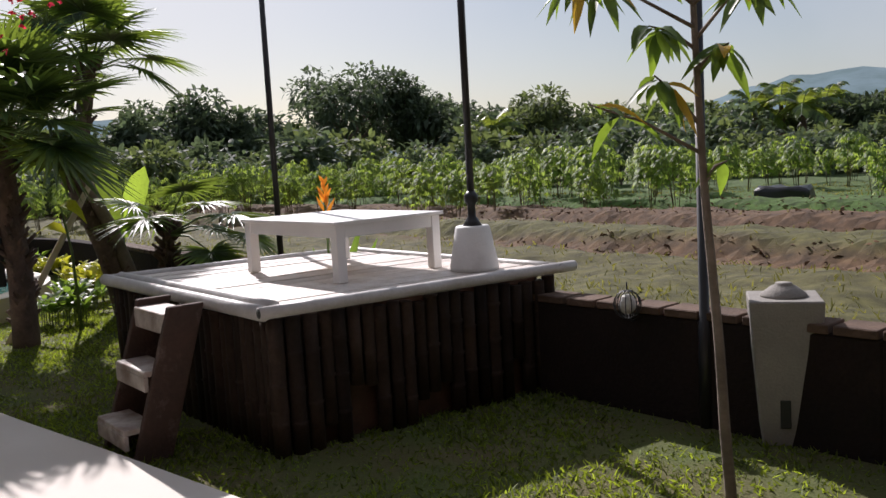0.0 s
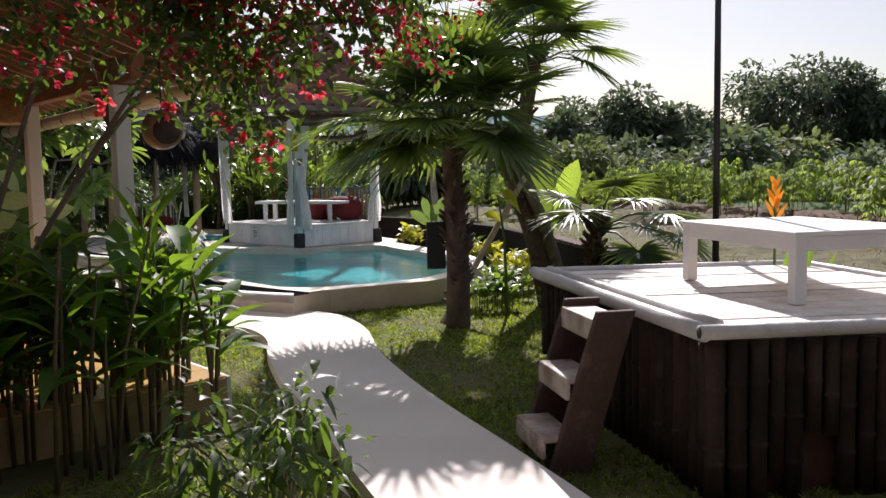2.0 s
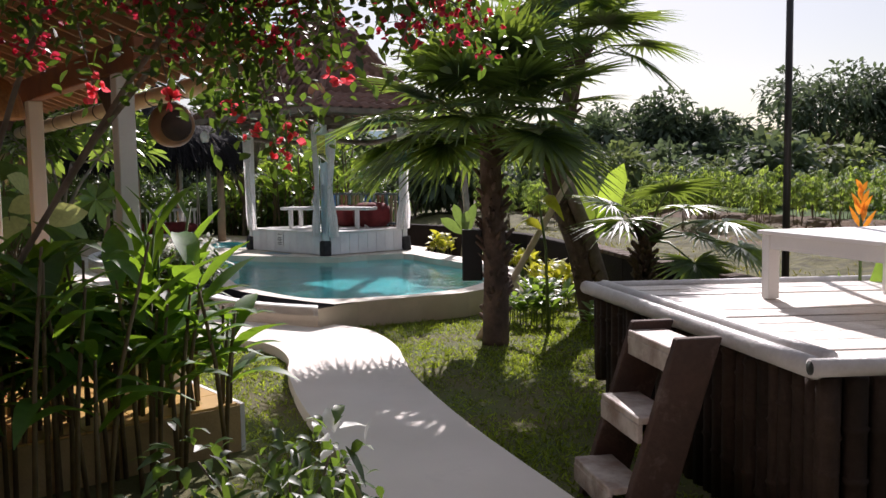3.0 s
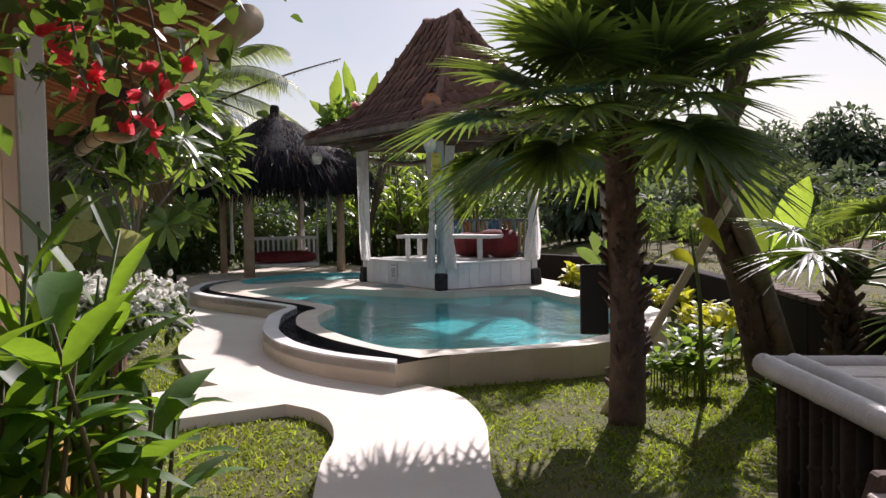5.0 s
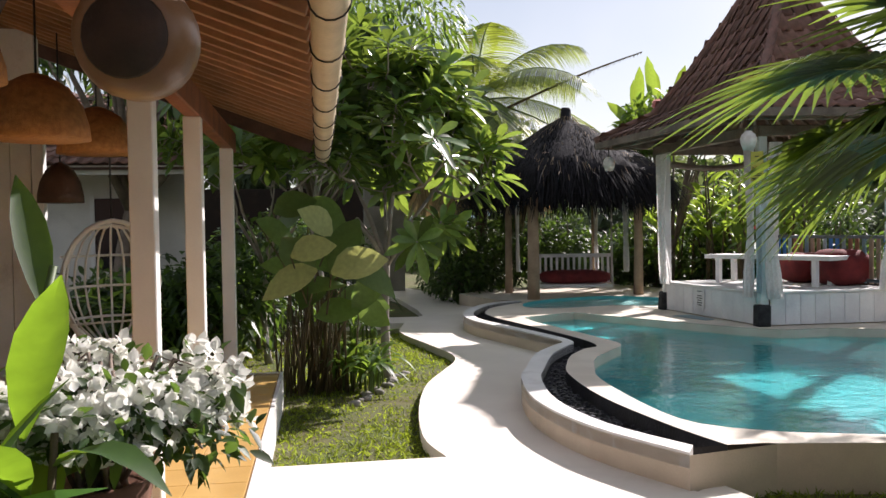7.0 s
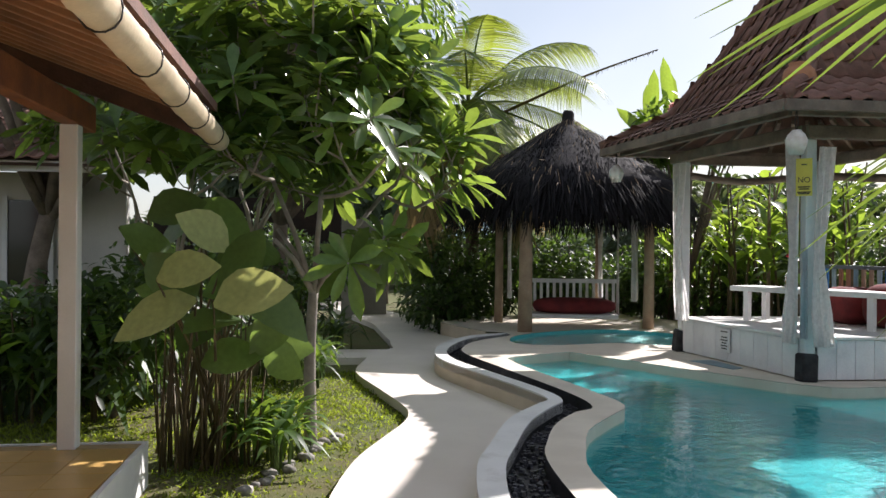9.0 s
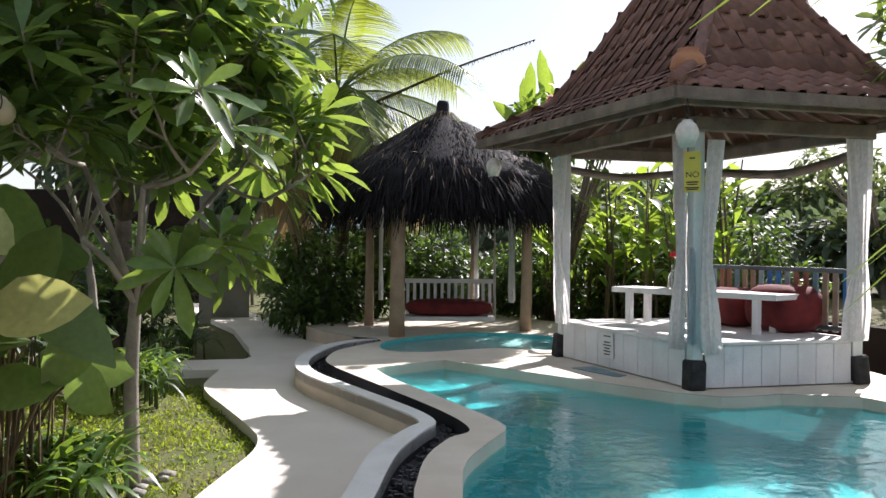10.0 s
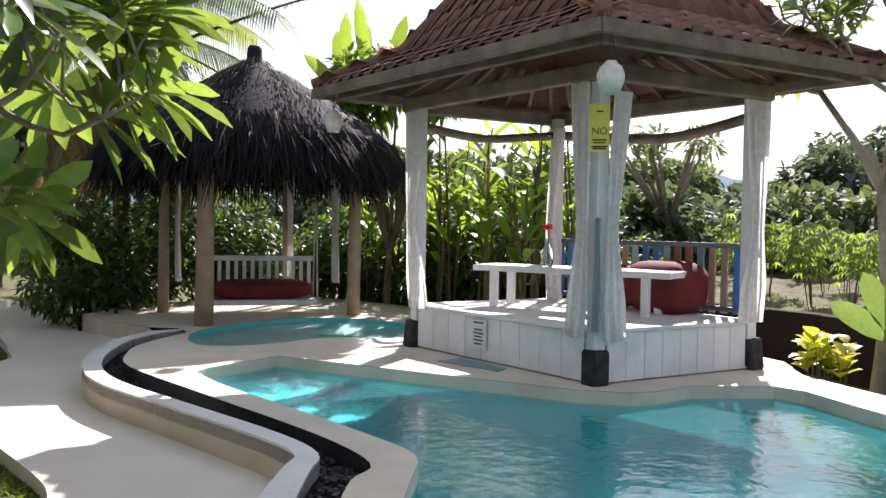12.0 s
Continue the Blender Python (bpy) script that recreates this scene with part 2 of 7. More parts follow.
M_GSTEM = mat("green stems", (0.13, 0.20, 0.05), 0.55, var=0.2, scale=6, fine=40, bump=0.1, island=0.3)
M_STONE = mat("grey edging stone", (0.32, 0.30, 0.27), 0.9, var=0.2, scale=8, fine=50, bump=0.3, rand=0.25)
M_TARP = mat("black tarpaulin", (0.015, 0.015, 0.017), 0.35, var=0.2, scale=3, fine=20, bump=0.4)
M_PLASTICR = mat("red plastic", (0.55, 0.03, 0.02), 0.4, var=0.05, bump=0.02)
M_PLASTICG = mat("green plastic", (0.02, 0.35, 0.24), 0.4, var=0.05, bump=0.02)

L_PALM = leaf_mat("fan palm leaf", (0.045, 0.085, 0.03), (0.32, 0.44, 0.05), 0.42, 0.33, 0.4)
L_PALMDRY = leaf_mat("dry palm leaf", (0.30, 0.22, 0.12), (0.40, 0.28, 0.12), 0.7, 0.35, 0.3)
L_COCO = leaf_mat("coconut leaflet", (0.055, 0.11, 0.03), (0.40, 0.48, 0.06), 0.36, 0.36, 0.5)
L_HELI = leaf_mat("heliconia leaf", (0.04, 0.11, 0.02), (0.30, 0.50, 0.03), 0.55, 0.38, 0.45)
L_FRANG = leaf_mat("frangipani leaf", (0.075, 0.14, 0.048), (0.34, 0.47, 0.06), 0.27, 0.33, 0.55)
L_BIG = leaf_mat("pale broad leaf", (0.40, 0.44, 0.20), (0.66, 0.68, 0.20), 0.5, 0.42, 0.2)
L_BIGD = leaf_mat("green broad leaf", (0.09, 0.15, 0.05), (0.30, 0.44, 0.08), 0.4, 0.38, 0.35)
L_SHRUB = leaf_mat("shrub leaf", (0.055, 0.115, 0.028), (0.30, 0.46, 0.05), 0.45, 0.38, 0.4)
L_DARK = leaf_mat("dark hedge leaf", (0.028, 0.06, 0.018), (0.14, 0.24, 0.03), 0.5, 0.35, 0.5)
L_BOUG = leaf_mat("bougainvillea leaf", (0.03, 0.06, 0.016), (0.17, 0.28, 0.03), 0.45, 0.4, 0.4)
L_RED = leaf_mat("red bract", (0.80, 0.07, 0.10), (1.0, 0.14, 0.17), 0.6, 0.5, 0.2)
# the red bract again, darkened to maroon: shade put into its colour
L_REDSHADE = leaf_mat("red bract with shade in colour", (0.46, 0.035, 0.07), (0.74, 0.05, 0.10), 0.6, 0.45, 0.3)
L_WFLOWER = leaf_mat("white petal", (0.88, 0.88, 0.83), (0.9, 0.9, 0.84), 0.6, 0.4, 0.06)
L_YEL = leaf_mat("yellow croton leaf", (0.34, 0.36, 0.03), (0.72, 0.70, 0.05), 0.45, 0.45, 0.35)
L_ORANGE = leaf_mat("orange bract", (0.80, 0.28, 0.02), (0.90, 0.34, 0.03), 0.5, 0.4, 0.2)
L_PINK = leaf_mat("pink petal", (0.75, 0.40, 0.38), (0.80, 0.45, 0.42), 0.6, 0.4, 0.15)
L_BAN = leaf_mat("banana leaf", (0.07, 0.15, 0.035), (0.42, 0.58, 0.06), 0.4, 0.45, 0.4)
L_MANGO = leaf_mat("sapling leaf", (0.05, 0.10, 0.025), (0.30, 0.44, 0.04), 0.4, 0.42, 0.3, (0.72, 0.45, 0.04))
# leaf colour lightened to hold the haze over the far trees
L_FAR = leaf_mat("hazed far tree leaf", (0.07, 0.10, 0.06), (0.17, 0.23, 0.10), 0.7, 0.3, 0.4)
L_FAR2 = leaf_mat("far light tree leaf", (0.085, 0.12, 0.05), (0.24, 0.30, 0.09), 0.7, 0.35, 0.4)
L_CASS = leaf_mat("cassava leaf", (0.10, 0.17, 0.035), (0.42, 0.55, 0.08), 0.5, 0.45, 0.4)

# ---- builders ----


def link(name, me, material, parent=None, label=""):
    if material and not me.materials:
        me.materials.append(material)
    ob = new(name, me)
    if parent:
        ob.parent = parent
    if label:
        ob["label"] = label
    return ob


def mesh_of(bm, name, smooth=False):
    me = bpy.data.meshes.new(name)
    bm.normal_update()
    bm.to_mesh(me)
    bm.free()
    if smooth:
        me.polygons.foreach_set("use_smooth", [True] * len(me.polygons))
    return me


def part(name, bm, material, parent=None, label="", smooth=False):
    return link(name, mesh_of(bm, name, smooth), material, parent, label)


def thing(name, label, category, group="", kind="", at=(0, 0, 0)):
    ob = new(name)
    ob.location = at
    return tagged(ob, label, category, group, kind)


def box(bm, size, m=None, bevel=0.0):
    """A box of that size standing centred on its base at the pose m."""
    b2 = bmesh.new()
    bmesh.ops.create_cube(b2, size=1.0)
    bmesh.ops.scale(b2, vec=size, verts=b2.verts)
    bmesh.ops.translate(b2, vec=(0, 0, size[2] / 2), verts=b2.verts)
    if bevel:
        bmesh.ops.bevel(b2, geom=b2.edges[:], offset=bevel, segments=1, affect="EDGES")
    if m is not None:
        b2.transform(m)
    me = bpy.data.meshes.new("t")
    b2.to_mesh(me)
    b2.free()
    bm.from_mesh(me)
    bpy.data.meshes.remove(me)
    return bm


def beam(a, b, w, h, bevel=0.008, up=(0, 0, 1)):
    """A squared beam from a to b, w wide and h high, centred on that line."""
    a, b = Vector(a), Vector(b)
    d = (b - a).normalized()
    s = d.cross(Vector(up)).normalized()
    u = s.cross(d)
    m = Matrix((s, u, d)).transposed().to_4x4()
    m.translation = a
    return box(bmesh.new(), (w, h, (b - a).length), m, bevel)


def prism(pts, z0, z1):
    """An upright slab over a plan outline (counter-clockwise)."""
    bm = bmesh.new()
    lo = [bm.verts.new((x, y, z0)) for x, y in pts]
    hi = [bm.verts.new((x, y, z1)) for x, y in pts]
    n = len(pts)
    for i in range(n):
        bm.faces.new((lo[i], lo[(i + 1) % n], hi[(i + 1) % n], hi[i]))
    es = [bm.edges.get((hi[i], hi[(i + 1) % n])) for i in range(n)]
    bmesh.ops.triangle_fill(bm, edges=es, use_beauty=True)
    es = [bm.edges.get((lo[i], lo[(i + 1) % n])) for i in range(n)]
    bmesh.ops.triangle_fill(bm, edges=es, use_beauty=True)
    bmesh.ops.recalc_face_normals(bm, faces=bm.faces[:])
    return bm


def tube_data(pts, radii, n=8, cap=True):
    pts = [Vector(p) for p in pts]
    if not hasattr(radii, "__len__"):
        radii = [radii] * len(pts)
    verts, faces = [], []
    ref = Vector((0.3, 0.95, 0.1))
    for i, p in enumerate(pts):
        d = (pts[min(i + 1, len(pts) - 1)] - pts[max(i - 1, 0)]).normalized()
        s = d.cross(ref)
        if s.length < 0.05:
            s = d.cross(Vector((1, 0, 0)))
        s.normalize()
        u = s.cross(d)
        for k in range(n):
            a = 2 * math.pi * k / n
            verts.append(p + (s * math.cos(a) + u * math.sin(a)) * radii[i])
    for i in range(len(pts) - 1):
        for k in range(n):
            a, b = i * n + k, i * n + (k + 1) % n
            faces.append((a, b, b + n, a + n))
    if cap:
        faces.append(tuple(range(n))[::-1])
        faces.append(tuple((len(pts) - 1) * n + k for k in range(n)))
    return verts, faces


def tubes(name, runs, material, parent=None, n=8, label=""):
    """One mesh of several tubes: runs of (points, radii)."""
    V, F = [], []
    for pts, r in runs:
        v, f = tube_data(pts, r, n)
        o = len(V)
        V += v
        F += [tuple(i + o for i in q) for q in f]
    me = bpy.data.meshes.new(name)
    me.from_pydata([tuple(v) for v in V], [], F)
    me.polygons.foreach_set("use_smooth", [True] * len(me.polygons))
    return link(name, me, material, parent, label)


def lathe(profile, n=20):
    """A turned body about z from (radius, height) pairs."""
    bm = bmesh.new()
    rings = []
    for r, z in profile:
        rings.append([bm.verts.new((r * math.cos(2 * math.pi * k / n), r * math.sin(2 * math.pi * k / n), z)) for k in range(n)])
    for a, b in zip(rings, rings[1:]):
        for k in range(n):
            bm.faces.new((a[k], a[(k + 1) % n], b[(k + 1) % n], b[k]))
    bm.faces.new(rings[0][::-1])
    bm.faces.new(rings[-1])
    return bm


def spline(pts, step=4, closed=False):
    """A smooth curve through plan points."""
    p = [Vector((*q, 0)[:3]) if len(q) == 2 else Vector(q) for q in pts]
    n = len(p)
    out = []
    for i in range(n if closed else n - 1):
        if closed:
            a, b, c, d = p[i - 1], p[i], p[(i + 1) % n], p[(i + 2) % n]
        else:
            a, b, c, d = p[max(i - 1, 0)], p[i], p[i + 1], p[min(i + 2, n - 1)]
        for k in range(step):
            t = k / step
            out.append(0.5 * (2 * b + (c - a) * t + (2 * a - 5 * b + 4 * c - d) * t * t + (3 * b - a - 3 * c + d) * t ** 3))
    if not closed:
        out.append(p[-1])
    if len(pts[0]) == 2:
        return [(v.x, v.y) for v in out]
    return out


def unit(a):
    return a / np.maximum(np.linalg.norm(a, axis=-1, keepdims=True), 1e-9)


def leaves(name, P, D, U, L, W, material, parent=None, droop=0.15, prof=(0.15, 0.8, 1.0, 0.6, 0.03), fold=0.12, label="", kind=""):
    """Many leaves in one mesh: base points P, directions D, upper sides U, lengths L, widths W."""
    P, D, U = np.asarray(P, float), unit(np.asarray(D, float)), np.asarray(U, float)
    N, K = len(P), len(prof)
    L = np.broadcast_to(np.asarray(L, float), (N,))
    W = np.broadcast_to(np.asarray(W, float), (N,))
    droop = np.broadcast_to(np.asarray(droop, float), (N,))
    S = unit(np.cross(D, U) + 1e-6)
    Nn = np.cross(S, D)
    V = np.zeros((N, K, 3, 3))
    for k, w in enumerate(prof):
        s = k / (K - 1)
        c = P + D * (L * s)[:, None]
        c = c - np.array([0, 0, 1.0]) * (droop * L * s * s)[:, None]
        hw = (W * w * 0.5)[:, None]
        V[:, k, 0] = c - S * hw + Nn * hw * fold * 2
        V[:, k, 1] = c
        V[:, k, 2] = c + S * hw + Nn * hw * fold * 2
    base = (np.arange(N) * K * 3)[:, None, None]
    q = []
    for k in range(K - 1):
        for j in range(2):
            a = k * 3 + j
            q.append([a, a + 1, a + 4, a + 3])
    F = (base + np.array(q)[None]).reshape(-1, 4)
    me = bpy.data.meshes.new(name)
    nv, nf = N * K * 3, len(F)
    me.vertices.add(nv)
    me.vertices.foreach_set("co", V.reshape(-1))
    me.loops.add(nf * 4)
    me.loops.foreach_set("vertex_index", F.reshape(-1).astype(np.int32))
    me.polygons.add(nf)
    me.polygons.foreach_set("loop_start", np.arange(0, nf * 4, 4, dtype=np.int32))
    me.polygons.foreach_set("use_smooth", np.ones(nf, bool))
    me.update(calc_edges=True)
    ob = link(name, me, material, parent, label)
    if kind:
        ob["kind"] = kind
    return ob


def rdirs(rng, n, zlo=-1.0, zhi=1.0):
    z = rng.uniform(zlo, zhi, n)
    a = rng.uniform(0, 2 * np.pi, n)
    r = np.sqrt(np.maximum(0, 1 - z * z))
    return np.stack([r * np.cos(a), r * np.sin(a), z], -1)


def inside(pts, xy):
    """Which of the points xy lie in the plan outline pts."""
    p = np.asarray(pts)
    x, y = xy[:, 0], xy[:, 1]
    res = np.zeros(len(xy), bool)
    j = len(p) - 1
    for i in range(len(p)):
        c = ((p[i, 1] > y) != (p[j, 1] > y)) & (x < (p[j, 0] - p[i, 0]) * (y - p[i, 1]) / (p[j, 1] - p[i, 1] + 1e-12) + p[i, 0])
        res ^= c
        j = i
    return res


def pipe_along(name, pts, r, material, parent=None, n=10, nodes=0.0, label="", swell=1.06):
    """A bamboo pole with swollen nodes along a straight run."""
    a, b = Vector(pts[0]), Vector(pts[-1])
    ln = (b - a).length
    run, rad = [], []
    if nodes:
        s = 0.0
        while s < ln:
            for o, k in ((0, 1.0), (nodes - 0.03, 1.0), (nodes - 0.012, swell), (nodes, 1.0)):
                if s + o < ln:
                    run.append(a.lerp(b, (s + o) / ln))
                    rad.append(r * k)
            s += nodes + 0.003
        run.append(b)
        rad.append(r)
    else:
        run, rad = [a, b], [r, r]
    return tubes(name, [(run, rad)], material, parent, n, label)


def leaves_each(name, P, D, U, L, W, material, parent, droop=0.15, prof=(0.15, 0.8, 1.0, 0.6, 0.03), fold=0.12, groups=None):
    """Leaves as parts of their own, or, with groups, one part for each run of that many leaves."""
    n = len(P)
    L, W, droop = (np.broadcast_to(np.asarray(v, float), (n,)) for v in (L, W, droop))
    step = groups or 1
    for i in range(0, n, step):
        s = slice(i, i + step)
        leaves(name, P[s], D[s], U[s], L[s], W[s], material, parent, droop[s], prof, fold)

M_STUBBLE = mat("dry brown stubble", (0.19, 0.11, 0.055), 0.95, var=0.2, scale=3, fine=40, bump=0.2, second=(0.12, 0.07, 0.04), island=0.5)

# ---- plan outlines ----
rim_out = spline([(-6.68, 8.6), (-7.49, 8.47), (-8.36, 8.56), (-9.23, 8.9), (-9.7, 9.2), (-10.4, 9.68), (-10.85, 10.15), (-11.04, 10.36), (-11.5, 10.42), (-12.6, 10.43), (-13.6, 10.44), (-14.36, 10.63), (-15.16, 11.05), (-15.9, 11.68), (-16.2, 12.2)], 4)
rim_in = spline([(-6.8, 8.72), (-7.5, 8.6), (-8.3, 8.7), (-9.12, 9.03), (-9.6, 9.33), (-10.28, 9.8), (-10.72, 10.22), (-10.95, 10.45), (-11.45, 10.55), (-12.55, 10.57), (-13.55, 10.59), (-14.28, 10.76), (-15.05, 11.17), (-15.78, 11.79), (-16.15, 12.5)], 4)
chan_in = spline([(-6.76, 8.93), (-7.34, 8.95), (-8.3, 9.08), (-9.25, 9.37), (-9.75, 9.65), (-10.17, 9.95), (-10.5, 10.3), (-10.66, 10.56), (-11.32, 10.72), (-12.7, 10.83), (-14.2, 10.96), (-14.9, 11.26), (-15.4, 11.66), (-15.95, 12.45)], 4)
pool_edge = spline([(-6.83, 9.47), (-7.25, 9.14), (-7.85, 9.18), (-8.9, 9.47), (-9.4, 9.73), (-9.9, 10.06), (-10.3, 10.5), (-10.62, 10.84), (-11.2, 10.95), (-12.2, 11.05), (-13.0, 11.12), (-13.62, 11.25)], 3)
pool_edge += [(-13.72, 11.4), (-13.9, 12.24), (-13.1, 12.45), (-12.0, 12.74), (-11.1, 12.99), (-10.75, 13.2), (-10.66, 13.4), (-10.6, 13.8), (-10.15, 14.3)]
pool_edge += spline([(-9.9, 14.28), (-9.14, 13.82), (-8.2, 13.4), (-7.4, 12.85), (-6.8, 12.2), (-6.45, 11.45), (-6.33, 10.65), (-6.55, 9.9)], 3)
upper_pool = spline([(-15.82, 12.44), (-16.3, 13.34), (-16.3, 14.4), (-15.2, 14.95), (-14.1, 14.05), (-14.6, 13.4), (-14.62, 12.5), (-15.0, 12.05)], 4, True)
deck_outer = rim_out + [(-16.6, 12.32), (-17.5, 12.26), (-18.37, 12.3), (-19.3, 13.4), (-19.2, 16.4), (-15.0, 16.6), (-12.0, 16.3), (-10.6, 15.6)]
deck_outer += spline([(-10.2, 15.0), (-9.3, 14.5), (-8.2, 13.95), (-7.1, 13.15), (-6.45, 12.3), (-6.12, 11.4), (-6.06, 10.5), (-6.38, 9.8), (-6.66, 9.2)], 3)
path_right = spline([(3.5, 2.0), (1.5, 3.35), (0.3, 4.15), (-1.03, 5.04), (-2.06, 5.73), (-3.35, 6.58), (-4.38, 7.36), (-4.88, 7.83), (-5.3, 8.24), (-5.75, 8.57), (-6.2, 8.8), (-6.75, 8.84)], 4)
path_left = spline([(-6.87, 7.66), (-6.5, 7.69), (-6.14, 7.56), (-5.75, 7.3), (-5.42, 6.98), (-5.03, 6.66), (-4.55, 6.3), (-3.69, 5.72), (-2.82, 5.1), (-2.09, 4.6), (-1.0, 3.85), (0.4, 2.85), (2.4, 1.5)], 4)
far_right = [(-18.3, 12.22), (-19.6, 12.72), (-22.3, 13.05), (-28.0, 13.1), (-36.0, 13.0)]
far_left = [(-36.0, 12.0), (-28.0, 12.15), (-24.0, 12.0), (-20.4, 11.72), (-17.5, 11.1), (-17.1, 10.97), (-16.6, 10.85), (-16.45, 10.7), (-16.7, 9.85), (-17.2, 7.6), (-16.3, 7.5), (-15.8, 9.5), (-15.66, 10.16)]
path_mid = spline([(-15.6, 10.14), (-14.7, 9.74), (-14.1, 9.62), (-13.3, 9.57), (-12.3, 9.5), (-11.88, 9.42), (-11.5, 9.24), (-11.05, 8.93), (-10.4, 8.5), (-9.5, 8.08), (-8.5, 7.73), (-7.92, 7.67)], 4)
rim_base = [(x + 0.03, y + 0.03) for x, y in rim_out]
path_outline = path_right + rim_base + [(-16.6, 12.34), (-17.5, 12.28)] + far_right + far_left + path_mid + [(-8.06, 7.1), (-8.2, 6.5), (-7.2, 6.25), (-7.0, 7.05)] + path_left

pave = part("path", prism(path_outline[::-1], -0.15, 0.0), M_PATH)


def grown(ring, d):
    """A plan outline moved sideways by d."""
    out = []
    n = len(ring)
    for i in range(n):
        (x0, y0), (x1, y1) = ring[i - 1], ring[(i + 1) % n]
        ln = math.hypot(x1 - x0, y1 - y0) or 1.0
        out.append((ring[i][0] + (y1 - y0) / ln * d, ring[i][1] - (x1 - x0) / ln * d))
    return out


# one dark colour for the soil on the path edge and its shadow
M_KERB = mat("path edge with soil and shadow colour", (0.16, 0.12, 0.09), 0.95, var=0.25, scale=3, fine=50, bump=0.4, second=(0.07, 0.055, 0.04))
tagged(pave, "smooth cream cement garden path with wavy edges", "path", kind="structure")

wall_line = [(6.0, 2.2), (2.2, 5.7), (0.47, 7.2), (-3.0, 10.42), (-4.6, 11.85), (-6.2, 13.6), (-8.0, 15.3), (-10.7, 16.9), (-13.5, 17.6), (-20.0, 18.2)]

# ---- ground ----


def ground_z(x, y):
    """Flat lawn inside; outside the boundary wall a field with low terraces and mounds."""
    side = (y - 7.2) * 0.73 + (x - 0.47) * 0.68
    out = np.clip((side - 0.6) / 1.2, 0, 1) * np.clip((y - 4.0) / 2, 0, 1)
    dist = np.hypot(x, y)
    fur = 0.17 * np.tanh(2.0 * np.sin(side * 2.0 + 0.6 * np.sin(x * 0.4))) * np.clip((side - 3) / 2, 0, 1) * np.clip((19 - side) / 5, 0, 1)
    lump = 0.03 * np.sin(x * 5.3 + y * 2.6) * np.sin(y * 4.7 - x * 3.1) + 0.035 * np.sin(x * 1.7 + y * 0.6) * np.sin(y * 2.1 - x * 0.8)
    roll = 0.25 * np.sin(x * 0.05) * np.clip((dist - 40) / 40, 0, 1)
    return -0.095 + out * (0.265 + fur + lump) + roll


def axis(lo, hi, fine, far):
    a = list(np.arange(lo, hi, fine))
    s, v = fine, a[-1]
    while v < far:
        s *= 1.25
        v += s
        a.append(v)
    s, v, left = fine, a[0], []
    while v > -far:
        s *= 1.25
        v -= s
        left.append(v)
    return np.array(left[::-1] + a)


gx, gy = axis(-20, 9, 0.22, 1500), axis(0, 26, 0.22, 1500)
GX, GY = np.meshgrid(gx, gy)
GZ = ground_z(GX, GY)
xy = np.stack([GX.ravel(), GY.ravel()], -1)
shr = [(-12.3 + (x + 12.3) * 0.93, 12.4 + (y - 12.4) * 0.88) for x, y in deck_outer]
hole = inside(shr, xy)
gz = GZ.ravel().copy()
gz[hole] = -1.6
nx, ny = len(gx), len(gy)
idx = np.arange(nx * ny).reshape(ny, nx)
quads = np.stack([idx[:-1, :-1], idx[:-1, 1:], idx[1:, 1:], idx[1:, :-1]], -1).reshape(-1, 4)
gme = bpy.data.meshes.new("ground")
gme.from_pydata(np.stack([xy[:, 0], xy[:, 1], gz], -1).tolist(), [], quads.tolist())


